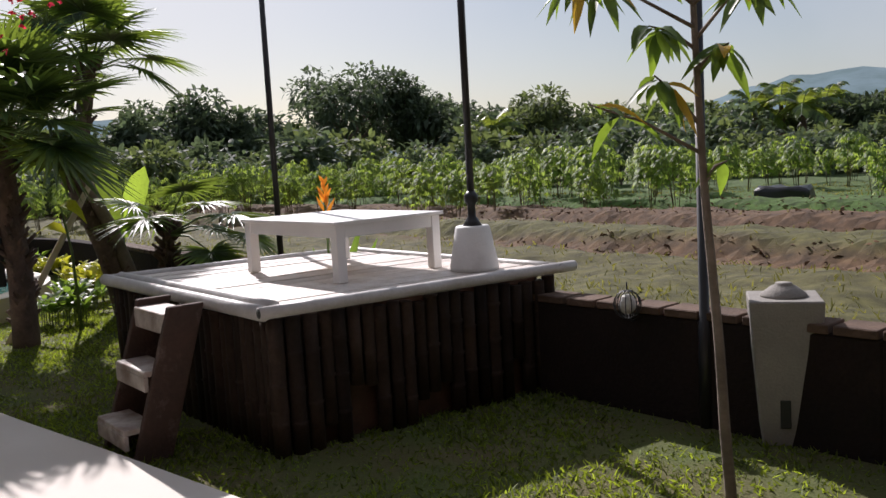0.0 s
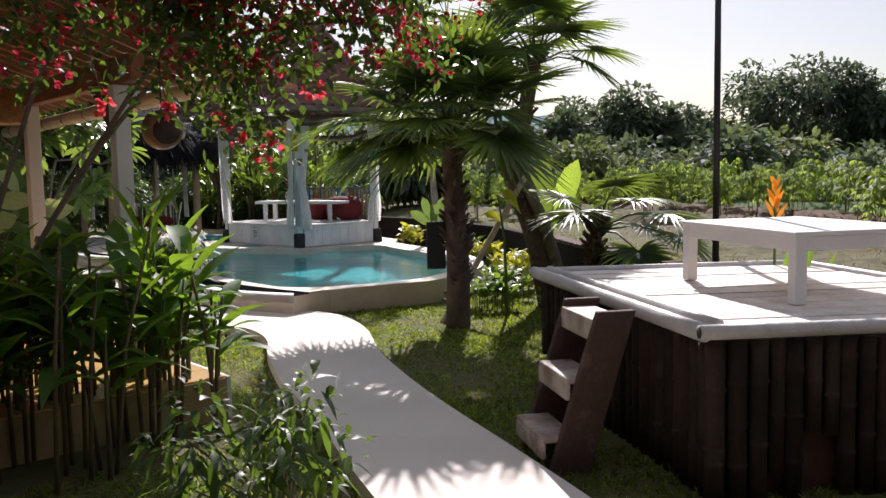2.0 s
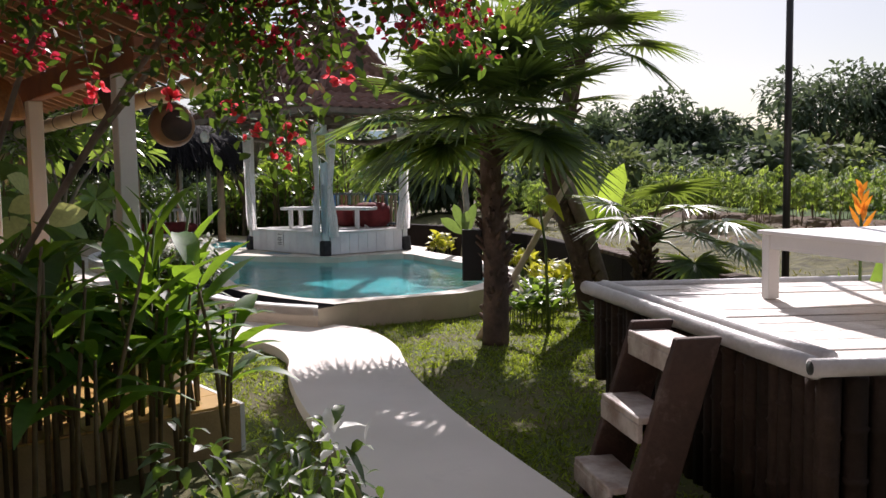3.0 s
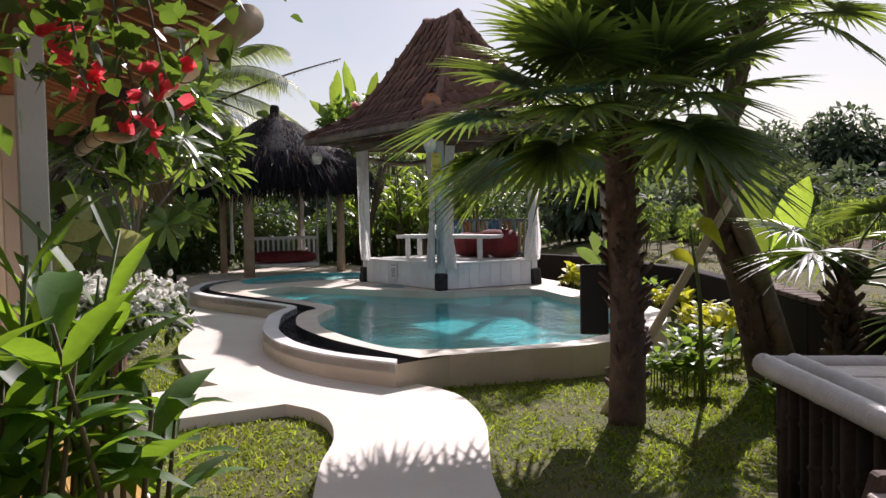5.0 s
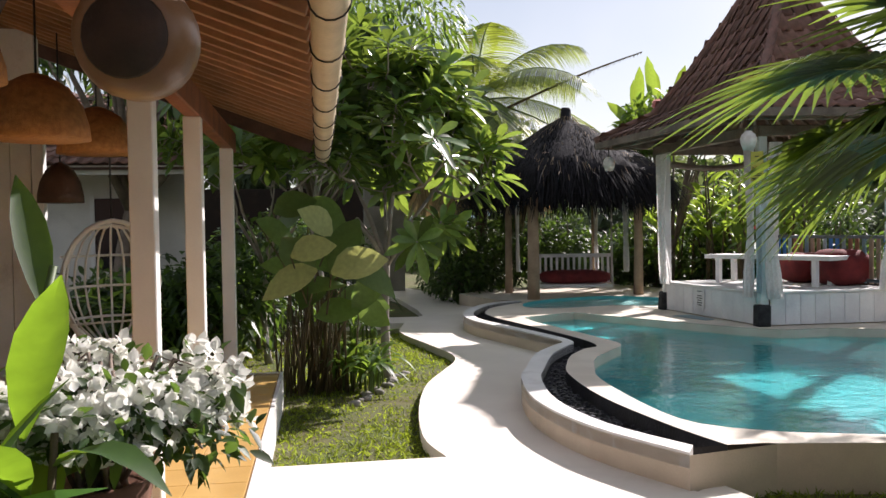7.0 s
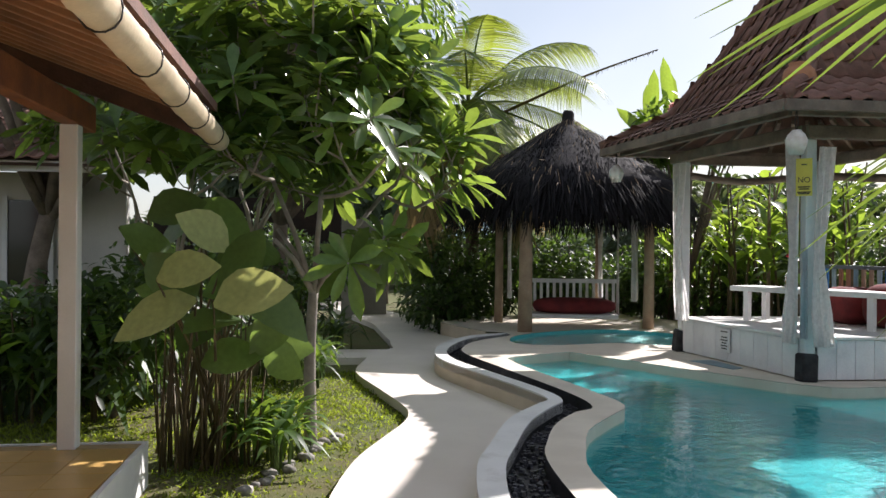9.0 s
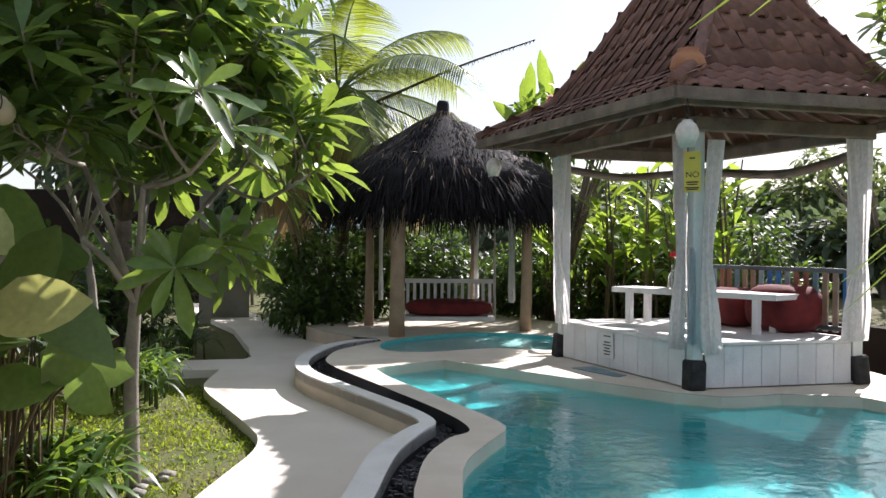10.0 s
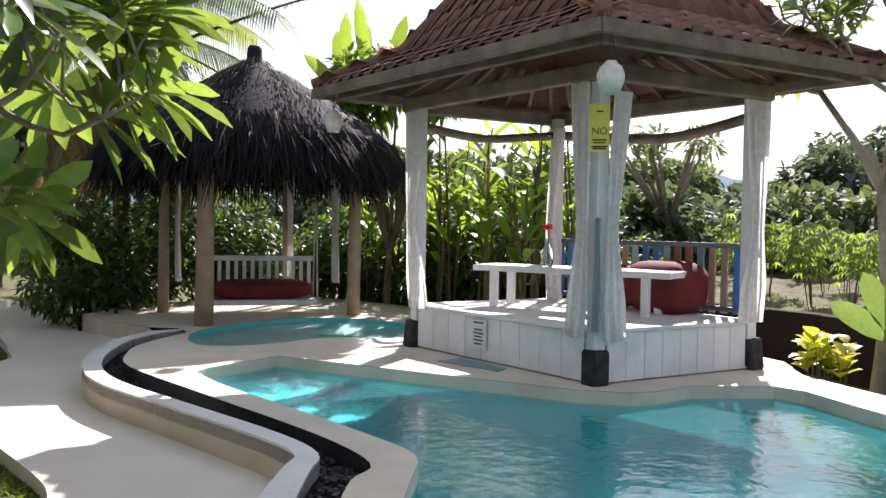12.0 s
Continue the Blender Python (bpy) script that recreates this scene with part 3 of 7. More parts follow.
def ground_material():
    m = mat("garden ground", (0.085, 0.11, 0.022), 0.95, var=0.3, scale=1.6, fine=70, bump=0.5, second=(0.12, 0.10, 0.04), stain=(0.06, 0.085, 0.018), stain_scale=0.7)
    n, l = m.node_tree.nodes, m.node_tree.links
    b = n["Principled BSDF"]
    lawn = b.inputs["Base Color"].links[0].from_socket
    geo = n.new("ShaderNodeNewGeometry")
    sep = n.new("ShaderNodeSeparateXYZ")
    l.new(geo.outputs["Position"], sep.inputs[0])

    def math_node(op, a, c, d=None):
        k = n.new("ShaderNodeMath")
        k.operation = op
        for i, v in enumerate((a, c, d)):
            if v is None:
                continue
            if isinstance(v, (int, float)):
                k.inputs[i].default_value = v
            else:
                l.new(v, k.inputs[i])
        return k.outputs[0]

    wob = n.new("ShaderNodeTexNoise")
    wob.inputs["Scale"].default_value = 0.35
    wob.inputs["Detail"].default_value = 4
    l.new(geo.outputs["Position"], wob.inputs["Vector"])
    side = math_node("ADD", math_node("MULTIPLY", sep.outputs[1], 0.73), math_node("MULTIPLY", sep.outputs[0], 0.68))
    side = math_node("ADD", side, math_node("MULTIPLY_ADD", wob.outputs["Fac"], 1.4, 0.8))
    # bands of turned soil and grass outwards from the wall
    ramp = n.new("ShaderNodeValToRGB")
    l.new(math_node("MULTIPLY_ADD", side, 1 / 40, -0.15), ramp.inputs["Fac"])
    el = ramp.color_ramp.elements
    el[0].position, el[0].color = 0.0, (0.20, 0.19, 0.06, 1)
    el[1].position, el[1].color = 1.0, (0.13, 0.18, 0.045, 1)
    for pos, col in ((0.09, (0.20, 0.19, 0.05, 1)), (0.135, (0.19, 0.17, 0.05, 1)), (0.145, (0.24, 0.13, 0.06, 1)), (0.175, (0.26, 0.15, 0.07, 1)), (0.185, (0.20, 0.19, 0.05, 1)), (0.205, (0.19, 0.18, 0.05, 1)), (0.215, (0.26, 0.15, 0.075, 1)), (0.30, (0.24, 0.14, 0.07, 1)), (0.32, (0.14, 0.27, 0.04, 1)), (0.46, (0.13, 0.24, 0.04, 1))):
        e = el.new(pos)
        e.color = col
    grain = n.new("ShaderNodeTexNoise")
    grain.inputs["Scale"].default_value = 5
    grain.inputs["Detail"].default_value = 8
    l.new(geo.outputs["Position"], grain.inputs["Vector"])
    hs = n.new("ShaderNodeHueSaturation")
    l.new(ramp.outputs["Color"], hs.inputs["Color"])
    l.new(math_node("MULTIPLY_ADD", grain.outputs["Fac"], 1.1, -0.1), hs.inputs["Value"])
    fac = n.new("ShaderNodeMapRange")
    fac.inputs["From Min"].default_value = 7.1
    fac.inputs["From Max"].default_value = 7.6
    l.new(side, fac.inputs["Value"])
    mx = n.new("ShaderNodeMix")
    mx.data_type = "RGBA"
    l.new(fac.outputs["Result"], mx.inputs["Factor"])
    l.new(lawn, mx.inputs["A"])
    l.new(hs.outputs["Color"], mx.inputs["B"])
    l.new(mx.outputs["Result"], b.inputs["Base Color"])
    return m


ground = link("ground", gme, ground_material())
tagged(ground, "mown garden lawn running out into a ploughed field", "ground", kind="structure")

# ---- pool ----


def fill_between(outer, holes, z, extra=()):
    """A flat sheet at z inside the outline outer with holes."""
    bm = bmesh.new()
    es = []
    for ring in [outer, *holes]:
        vs = [bm.verts.new((x, y, z)) for x, y in ring]
        for i in range(len(vs)):
            es.append(bm.edges.new((vs[i], vs[(i + 1) % len(vs)])))
    bmesh.ops.triangle_fill(bm, edges=es, use_beauty=True)
    for f in bm.faces:
        f.normal_update()
        if f.normal.z < 0:
            f.normal_flip()
    return bm


def skirt(ring, z0, z1, inward=False):
    bm = bmesh.new()
    lo = [bm.verts.new((x, y, z0)) for x, y in ring]
    hi = [bm.verts.new((x, y, z1)) for x, y in ring]
    n = len(ring)
    for i in range(n):
        q = (lo[i], lo[(i + 1) % n], hi[(i + 1) % n], hi[i])
        bm.faces.new(q[::-1] if inward else q)
    return bm


DECK = 0.2
channel = rim_in + chan_in[::-1]
deck_inner = [p for p in chan_in[::-1]]
# coping and terrace: everything inside the channel
terrace = deck_inner[:] + [(-6.7, 9.15)] + deck_outer[:len(rim_out) - 1:-1] + [(-16.3, 12.55)]
pool_thing = thing("swimming_pool", "free-form turquoise swimming pool with cream terrace around", "pool", kind="structure")
part("pool_terrace", fill_between(terrace, [pool_edge, upper_pool], DECK), M_DECK, pool_thing)
rim_ring = rim_out + rim_in[::-1]
part("channel_rim", prism(rim_ring, DECK - 0.08, DECK + 0.012), M_WHITE, pool_thing, "white painted rim along the channel")
part("outer_wall", skirt(deck_outer, -0.3, DECK - 0.004), M_WALLCREAM, pool_thing, "cream rendered low pool wall")
part("coping_edge", skirt(pool_edge, 0.02, DECK - 0.003, True), M_DECK, pool_thing)
part("basin_wall", skirt(pool_edge, -1.0, 0.02, True), M_POOL, pool_thing, "turquoise basin wall")
part("basin_floor", fill_between(pool_edge, [], -0.98), M_POOL, pool_thing, "turquoise basin floor")
part("shallow_basin_wall", skirt(upper_pool, -0.06, DECK - 0.003, True), M_POOL, pool_thing)
M_SHALLOW = mat("pale aqua plaster", (0.55, 0.80, 0.78), 0.6, var=0.06, scale=3, fine=60, bump=0.03)
part("shallow_basin_floor", fill_between(upper_pool, [], 0.06), M_SHALLOW, pool_thing, "pale aqua shallow floor")
part("channel_bed", fill_between(channel, [], 0.07), M_CHANNEL, pool_thing, "black slate overflow channel")
part("channel_side", skirt(channel, 0.05, DECK - 0.002, True), M_CHANNEL, pool_thing)
step_pts = [(-13.62, 11.25), (-13.72, 11.4), (-13.9, 12.24), (-13.2, 12.43), (-12.9, 11.9), (-12.85, 11.13)]
part("pool_step", prism(step_pts, -0.97, -0.12), M_POOL, pool_thing)
step2 = [(-12.85, 11.13), (-12.9, 11.9), (-13.2, 12.43), (-12.6, 12.58), (-12.2, 11.9), (-12.15, 11.07)]
part("pool_step", prism(step2, -0.97, -0.4), M_POOL, pool_thing)


def water_material(name, tint):
    """Rippled water with a tint of its own."""
    m = bpy.data.materials.new(name)
    m.use_nodes = True
    n, l = m.node_tree.nodes, m.node_tree.links
    b = n["Principled BSDF"]
    b.inputs["Base Color"].default_value = (*tint, 1)
    b.inputs["Roughness"].default_value = 0.03
    b.inputs["IOR"].default_value = 1.33
    b.inputs["Transmission Weight"].default_value = 0.85
    co = n.new("ShaderNodeTexCoord")
    h = None
    for sc, st in ((2.2, 1.0), (7.0, 0.5), (19.0, 0.22)):
        t = n.new("ShaderNodeTexNoise")
        t.inputs["Scale"].default_value = sc
        t.inputs["Detail"].default_value = 2
        t.inputs["Distortion"].default_value = 0.6
        l.new(co.outputs["Object"], t.inputs["Vector"])
        k = n.new("ShaderNodeMath")
        k.operation = "MULTIPLY_ADD"
        l.new(t.outputs["Fac"], k.inputs[0])
        k.inputs[1].default_value = st
        if h is not None:
            l.new(h, k.inputs[2])
        else:
            k.inputs[2].default_value = 0
        h = k.outputs[0]
    bp = n.new("ShaderNodeBump")
    bp.inputs["Strength"].default_value = 0.28
    bp.inputs["Distance"].default_value = 0.05
    l.new(h, bp.inputs["Height"])
    l.new(bp.outputs["Normal"], b.inputs["Normal"])
    return m


M_WATER = water_material("rippled turquoise water", (0.11, 0.62, 0.65))
M_WATERPALE = water_material("rippled shallow water", (0.6, 0.92, 0.92))
for ring, z, wm in ((pool_edge, 0.10, M_WATER), (upper_pool, 0.155, M_WATERPALE)):
    w = part("water", fill_between(ring, [], z), wm, None)
    w.visible_shadow = False
    tagged(w, "clear rippled turquoise pool water", "water", kind="structure")

# dark strip round the path: soil plus shadow painted in
part("stained_edge", skirt(grown(path_outline, -0.004), -0.15, -0.012), M_KERB, pave, "edge of the path, darkened by soil and by painted shadow")

# small sunken hatch beside the pavilion
hatch = part("deck_hatch", prism([(-12.0, 13.13), (-12.05, 13.3), (-12.7, 13.42), (-12.72, 13.13)], DECK - 0.05, DECK + 0.006), mat("blue grey hatch plate", (0.16, 0.30, 0.36), 0.35, var=0.15, bump=0.05))
tagged(hatch, "blue-grey flush hatch plate in the pool terrace", "hatch")

# pebbles in the channel
rng = np.random.default_rng(3)
pv, pf = [], []
cand = np.stack([rng.uniform(-16.2, -6.6, 26000), rng.uniform(8.5, 12.6, 26000)], -1)
ok = inside(channel, cand)
for x, y in cand[ok][:1500]:
    o = len(pv)
    r = rng.uniform(0.014, 0.034)
    h = rng.uniform(0.5, 0.8) * r
    a0 = rng.uniform(0, 6)
    z = 0.07 + rng.uniform(0, 0.02)
    for k in range(6):
        a = a0 + k * math.pi / 3
        pv.append((x + r * math.cos(a), y + r * 0.75 * math.sin(a), z))
    for k in range(6):
        a = a0 + k * math.pi / 3
        pv.append((x + 0.6 * r * math.cos(a), y + 0.5 * r * math.sin(a), z + h))
    for k in range(6):
        pf.append((o + k, o + (k + 1) % 6, o + 6 + (k + 1) % 6, o + 6 + k))
    pf.append(tuple(o + 6 + k for k in range(6)))
peb = bpy.data.meshes.new("pebbles")
peb.from_pydata(pv, [], pf)
tagged(link("pebbles", peb, M_PEBBLE), "loose black pebbles lying in the channel", "pebbles", kind="stuff")

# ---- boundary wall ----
# wall runs wear the near-black brick that has shade painted in
bw = thing("boundary_wall", "low brick garden wall, shade put into its near-black colour", "wall", kind="structure")
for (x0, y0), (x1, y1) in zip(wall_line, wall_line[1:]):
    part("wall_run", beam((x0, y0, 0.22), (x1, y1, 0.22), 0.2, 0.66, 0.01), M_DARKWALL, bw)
for (x0, y0), (x1, y1) in zip(wall_line[:5], wall_line[1:6]):
    ln = math.hypot(x1 - x0, y1 - y0)
    k = int(ln / 0.24)
    yaw = math.degrees(math.atan2(y1 - y0, x1 - x0))
    me = mesh_of(box(bmesh.new(), (0.228, 0.22, 0.05), None, 0.006), "brick")
    for i in range(k):
        t = (i + 0.5) / k
        ob = link("brick", me, M_CAP, bw)
        ob.matrix_basis = pose(x0 + (x1 - x0) * t, y0 + (y1 - y0) * t, 0.553, 0, 0, yaw + (i * 37 % 5 - 2) * 0.6)

# ---- raised bamboo platform ----
PN, PL, PR = Vector((-1.085, 5.803, 0)), Vector((-3.01, 7.625, 0)), Vector((0.57, 7.22, 0))
PU, PV_ = (PL - PN), (PR - PN)
PH = 0.813
plat = thing("bamboo_platform", "raised platform clad in old brown bamboo with weathered plank deck", "platform", at=(0, 0, 0))
lu, lv = PU.length, PV_.length
pu, pv2 = PU.normalized(), PV_.normalized()


def plat_at(a, b, z):
    p = PN + pu * a + pv2 * b
    return (p.x, p.y, z)


core = [plat_at(0.12, 0.12, 0)[:2], plat_at(0.12, lv - 0.12, 0)[:2], plat_at(lu - 0.12, lv - 0.12, 0)[:2], plat_at(lu - 0.12, 0.12, 0)[:2]]
# solid block added under the deck, its dark colour standing for shade
part("core", prism(core, -0.12, PH - 0.09), M_WOODDARK, plat, "solid dark block standing for the shade under the deck")
rngp = random.Random(5)
# deck planks run along the platform's left-right length
nb = 11
for i in range(nb):
    a0 = 0.07 + (lu - 0.14) * i / nb
    w = (lu - 0.14) / nb - rngp.choice((0.008, 0.014, 0.028, 0.04))
    p0, p1 = plat_at(a0 + w / 2, 0.04, PH - 0.05 + rngp.uniform(-0.004, 0.004)), plat_at(a0 + w / 2, lv - 0.04, PH - 0.05 + rngp.uniform(-0.004, 0.004))
    part("plank", beam(p0, p1, w, 0.03, 0.004), M_DECKPLANK, plat)
# edge poles
pipe_along("edge_pole", [plat_at(0.03, -0.015, PH - 0.05), plat_at(lu + 0.06, -0.015, PH - 0.05)], 0.046, M_BAMBOO_PALE, plat, 12, 0.42, "bleached grey bamboo edge pole")
pipe_along("edge_pole", [plat_at(0.0, -0.06, PH - 0.04), plat_at(0.0, lv + 0.14, PH - 0.04)], 0.038, M_BAMBOO_PALE, plat, 12, 0.36)
# dark disc on the solid pole end paints the hollow's shade
tubes("hollow_end", [([plat_at(0.0, -0.063, PH - 0.04), plat_at(0.0, -0.059, PH - 0.04)], 0.029)], M_INK_HOLLOW, plat, 12, "dark disc painting the shade inside the bamboo pole's end")
pipe_along("edge_pole", [plat_at(0.1, 0.09, PH - 0.03), plat_at(lu, 0.09, PH - 0.03)], 0.036, M_BAMBOO_PALE, plat, 12, 0.36)
pipe_along("edge_pole", [plat_at(lu, -0.04, PH - 0.04), plat_at(lu, lv + 0.08, PH - 0.04)], 0.035, M_BAMBOO_PALE, plat, 12, 0.36)
pipe_along("edge_pole", [plat_at(-0.03, lv, PH - 0.04), plat_at(lu + 0.05, lv, PH - 0.04)], 0.035, M_BAMBOO_PALE, plat, 12, 0.36)
# cladding of split bamboo poles on the two sides seen, and the others
for side in range(4):
    ln = lv if side in (0, 2) else lu
    s = 0.05
    while s < ln - 0.02:
        r = rngp.uniform(0.040, 0.052)
        off = 0.055 + rngp.uniform(-0.012, 0.012)
        low = -0.11 if rngp.random() < 0.7 else rngp.uniform(0.02, 0.25)
        top = PH - 0.09 - (0 if rngp.random() < 0.6 else rngp.uniform(0, 0.04))
        jog = rngp.uniform(-0.01, 0.01)
        if side == 0:
            p, q = plat_at(off, s, low), plat_at(off + jog, s + jog, top)
        elif side == 1:
            p, q = plat_at(s, off, low), plat_at(s + jog, off + jog, top)
        elif side == 2:
            p, q = plat_at(lu - off, s, low), plat_at(lu - off, s + jog, top)
        else:
            p, q = plat_at(s, lv - off, low), plat_at(s + jog, lv - off, top)
        pipe_along("bamboo_pole", [p, q], r, M_BAMBOO_OLD, plat, 8, rngp.uniform(0.2, 0.34), "", 1.2)
        s += 2 * r + rngp.uniform(0.0, 0.012)

# steps up to the platform
steps = thing("step_ladder", "rough brown timber step ladder with worn treads against the platform", "ladder")
sd = Vector((-0.726, 0.687, 0))
out = Vector((-0.687, -0.726, 0))
f0 = Vector((-1.93, 5.76, 0))
f1 = f0 + sd * 0.50
for base in (f0, f1):
    top = base - out * 0.36
    bm = bmesh.new()
    lo_w, hi_w = 0.20, 0.24
    a = [base + out * 0.03, base - out * lo_w, top - out * (hi_w - 0.12), top + out * 0.10]
    zz = [-0.11, -0.11, 0.80, 0.80]
    vs = []
    for sgn in (-0.026, 0.026):
        vs.append([bm.verts.new((*(p + sd * sgn).xy, z)) for p, z in zip(a, zz)])
    bm.faces.new(vs[0])
    bm.faces.new(vs[1][::-1])
    for i in range(4):
        bm.faces.new((vs[0][i], vs[1][i], vs[1][(i + 1) % 4], vs[0][(i + 1) % 4]))
    bmesh.ops.recalc_face_normals(bm, faces=bm.faces[:])
    bmesh.ops.bevel(bm, geom=bm.edges[:], offset=0.006, segments=1, affect="EDGES")
    part("stringer", bm, M_LADDER, steps)
for z in (0.10, 0.42, 0.74):
    c = f0.lerp(f1, 0.5) - out * (0.36 * z / 0.8 - 0.03)
    bm = beam((*(c - sd * 0.235 - out * 0.03).xy, z), (*(c + sd * 0.235 - out * 0.03).xy, z), 0.20, 0.035, 0.005)
    part("tread", bm, M_LADDERW, steps, "worn pale tread")
    bm = beam((*(c - sd * 0.235 + out * 0.06).xy, z - 0.06), (*(c + sd * 0.235 + out * 0.06).xy, z - 0.06), 0.028, 0.09, 0.004)
    part("nosing", bm, M_LADDERW, steps)

# low white table on the platform
table = thing("low_table", "low square white painted wooden table standing on the platform", "table")
tn = Vector((-0.905, 6.74, 0))
tu, tv = Vector((-0.745, 0.667, 0)), Vector((0.667, 0.745, 0))
TA, TB, TZ0, TZ1 = 1.28, 0.95, PH - 0.03, PH + 0.385


def tab_at(a, b, z):
    p = tn + tu * a + tv * b
    return Vector((p.x, p.y, z))


tm = Matrix((tu, tv, Vector((0, 0, 1)))).transposed().to_4x4()
tm.translation = tab_at(TA / 2, TB / 2, TZ1 - 0.022)
part("tabletop", box(bmesh.new(), (TA + 0.02, TB + 0.02, 0.024), tm, 0.004), M_WHITE2, table)
for a, b in ((0.05, 0.05), (TA - 0.05, 0.05), (0.05, TB - 0.05), (TA - 0.05, TB - 0.05)):
    m = tm.copy()
    m.translation = tab_at(a, b, TZ0)
    part("leg", box(bmesh.new(), (0.075, 0.075, TZ1 - TZ0 - 0.023), m, 0.004), M_WHITE2, table)
for p, q in (((0.09, 0.03), (TA - 0.09, 0.03)), ((0.09, TB - 0.03), (TA - 0.09, TB - 0.03)), ((0.03, 0.09), (0.03, TB - 0.09)), ((TA - 0.03, 0.09), (TA - 0.03, TB - 0.09))):
    part("apron", beam(tab_at(*p, TZ1 - 0.067), tab_at(*q, TZ1 - 0.067), 0.025, 0.085, 0.003), M_WHITE2, table)

# lamp post with conical white foot at the platform's end
lp = thing("lamp_post", "dark lamp post on a white tapered concrete foot", "lamp post", at=(-0.03, 7.24, PH - 0.03))
part("foot", lathe([(0.175, 0), (0.175, 0.03), (0.125, 0.30), (0.115, 0.315), (0.0, 0.316)], 24), M_WHITE, lp, "white tapered concrete foot", True)
part("base_collar", lathe([(0.07, 0.315), (0.05, 0.35), (0.03, 0.38), (0.028, 0.46), (0.05, 0.49), (0.05, 0.53), (0.028, 0.56)], 14), M_BLACK, lp, "", True)
part("pole", lathe([(0.026, 0.55), (0.026, 2.0), (0.021, 2.02), (0.019, 4.2)], 12), M_BLACK, lp, "", True)
pole = thing("thin_pole", "thin black metal pole standing behind the platform", "pole", at=(-2.225, 9.636, -0.11))
part("pole_shaft", lathe([(0.032, 0), (0.03, 2.6), (0.024, 4.6)], 12), M_BLACK, pole, "", True)

# concrete pillar by the wall
pil = thing("concrete_pillar", "pale tapered concrete garden pillar with dark block painting the shade of the slot and domed cap", "pillar", at=(1.78, 6.06, -0.11))
bm = bmesh.new()
rings = []
for hw, z in ((0.125, 0), (0.14, 0.12), (0.175, 0.55), (0.19, 0.83)):
    rings.append([bm.verts.new((sx * hw, sy * hw, z)) for sx, sy in ((-1, -1), (1, -1), (1, 1), (-1, 1))])
for a, b in zip(rings, rings[1:]):
    for k in range(4):
        bm.faces.new((a[k], a[(k + 1) % 4], b[(k + 1) % 4], b[k]))
bm.faces.new(rings[0][::-1])
bm.faces.new(rings[-1])
bmesh.ops.bevel(bm, geom=bm.edges[:], offset=0.008, segments=1, affect="EDGES")
pb = part("shaft", bm, M_CONCRETE, pil)
part("cap", lathe([(0.125, 0.829), (0.12, 0.845), (0.07, 0.885), (0.045, 0.895), (0.045, 0.905)], 18), M_CONCRETE, pil, "domed concrete cap", True)
# no recess cut: a dark block gives the slot its shade
part("slot", box(bmesh.new(), (0.055, 0.04, 0.16), pose(-0.01, -0.135, 0.12), 0.003), M_INK_HOLLOW, pil, "dark block painting the shade of the slot")
pil.rotation_euler = (0, 0, radians(-10))

# ---- gazebo ----
GN, GL, GR = Vector((-11.143, 13.291, 0)), Vector((-13.53, 13.66, 0)), Vector((-10.68, 14.96, 0))
GU, GV = GL - GN, GR - GN
gz_floor = 0.63


def gz(a, b, z, o=0.0):
    """A point of the gazebo: fractions along its long and short side, o metres outwards."""
    p = GN + GU * a + GV * b
    p += GU.normalized() * (o * (1 if a > 0.5 else -1)) + GV.normalized() * (o * (1 if b > 0.5 else -1))
    return Vector((p.x, p.y, z))


gaz = thing("gazebo", "white painted open timber gazebo with steep tiled roof beside the pool", "gazebo")
part("floor", prism([tuple(gz(0, 0, 0).xy), tuple(gz(0, 1, 0).xy), tuple(gz(1, 1, 0).xy), tuple(gz(1, 0, 0).xy)][::1], gz_floor - 0.06, gz_floor), M_WHITE, gaz, "white plank floor")
corners = [(0, 0), (1, 0), (1, 1), (0, 1)]
for a, b in corners:
    part("post", beam(gz(a, b, DECK), gz(a, b, 2.62), 0.11, 0.11, 0.008, (GV.x, GV.y, 0)), M_AQUA if (a, b) == (0, 0) else M_WHITE, gaz, "faded aqua timber post" if (a, b) == (0, 0) else "white painted timber post")
    part("post_foot", beam(gz(a, b, DECK - 0.01, 0.03), gz(a, b, DECK + 0.27, 0.01), 0.17, 0.17, 0.02, (GV.x, GV.y, 0)), M_FOOT, gaz, "black painted post foot")
# boarded sides: a handful of wide panels a side
for (a, b), (c, d), nbd in (((0, 0), (1, 0), 9), ((0, 0), (0, 1), 8), ((1, 0), (1, 1), 8), ((0, 1), (1, 1), 9)):
    p, q = gz(a, b, 0, 0.035), gz(c, d, 0, 0.035)
    dv = (q - p).normalized()
    ln = (q - p).length
    s = 0.11
    w = (ln - 0.22) / nbd
    for i in range(nbd):
        x0, x1 = p + dv * (s + i * w + 0.002), p + dv * (s + (i + 1) * w - 0.002)
        bm = beam((x0.x, x0.y, DECK + 0.205), (x1.x, x1.y, DECK + 0.205), 0.022, 0.385, 0.003)
        part("board", bm, M_BOARD, gaz)
    x0, x1 = p + dv * 0.08, p + dv * (ln - 0.08)
    part("top_rail", beam((x0.x, x0.y, gz_floor - 0.012), (x1.x, x1.y, gz_floor - 0.012), 0.075, 0.03, 0.005), M_WHITE, gaz)
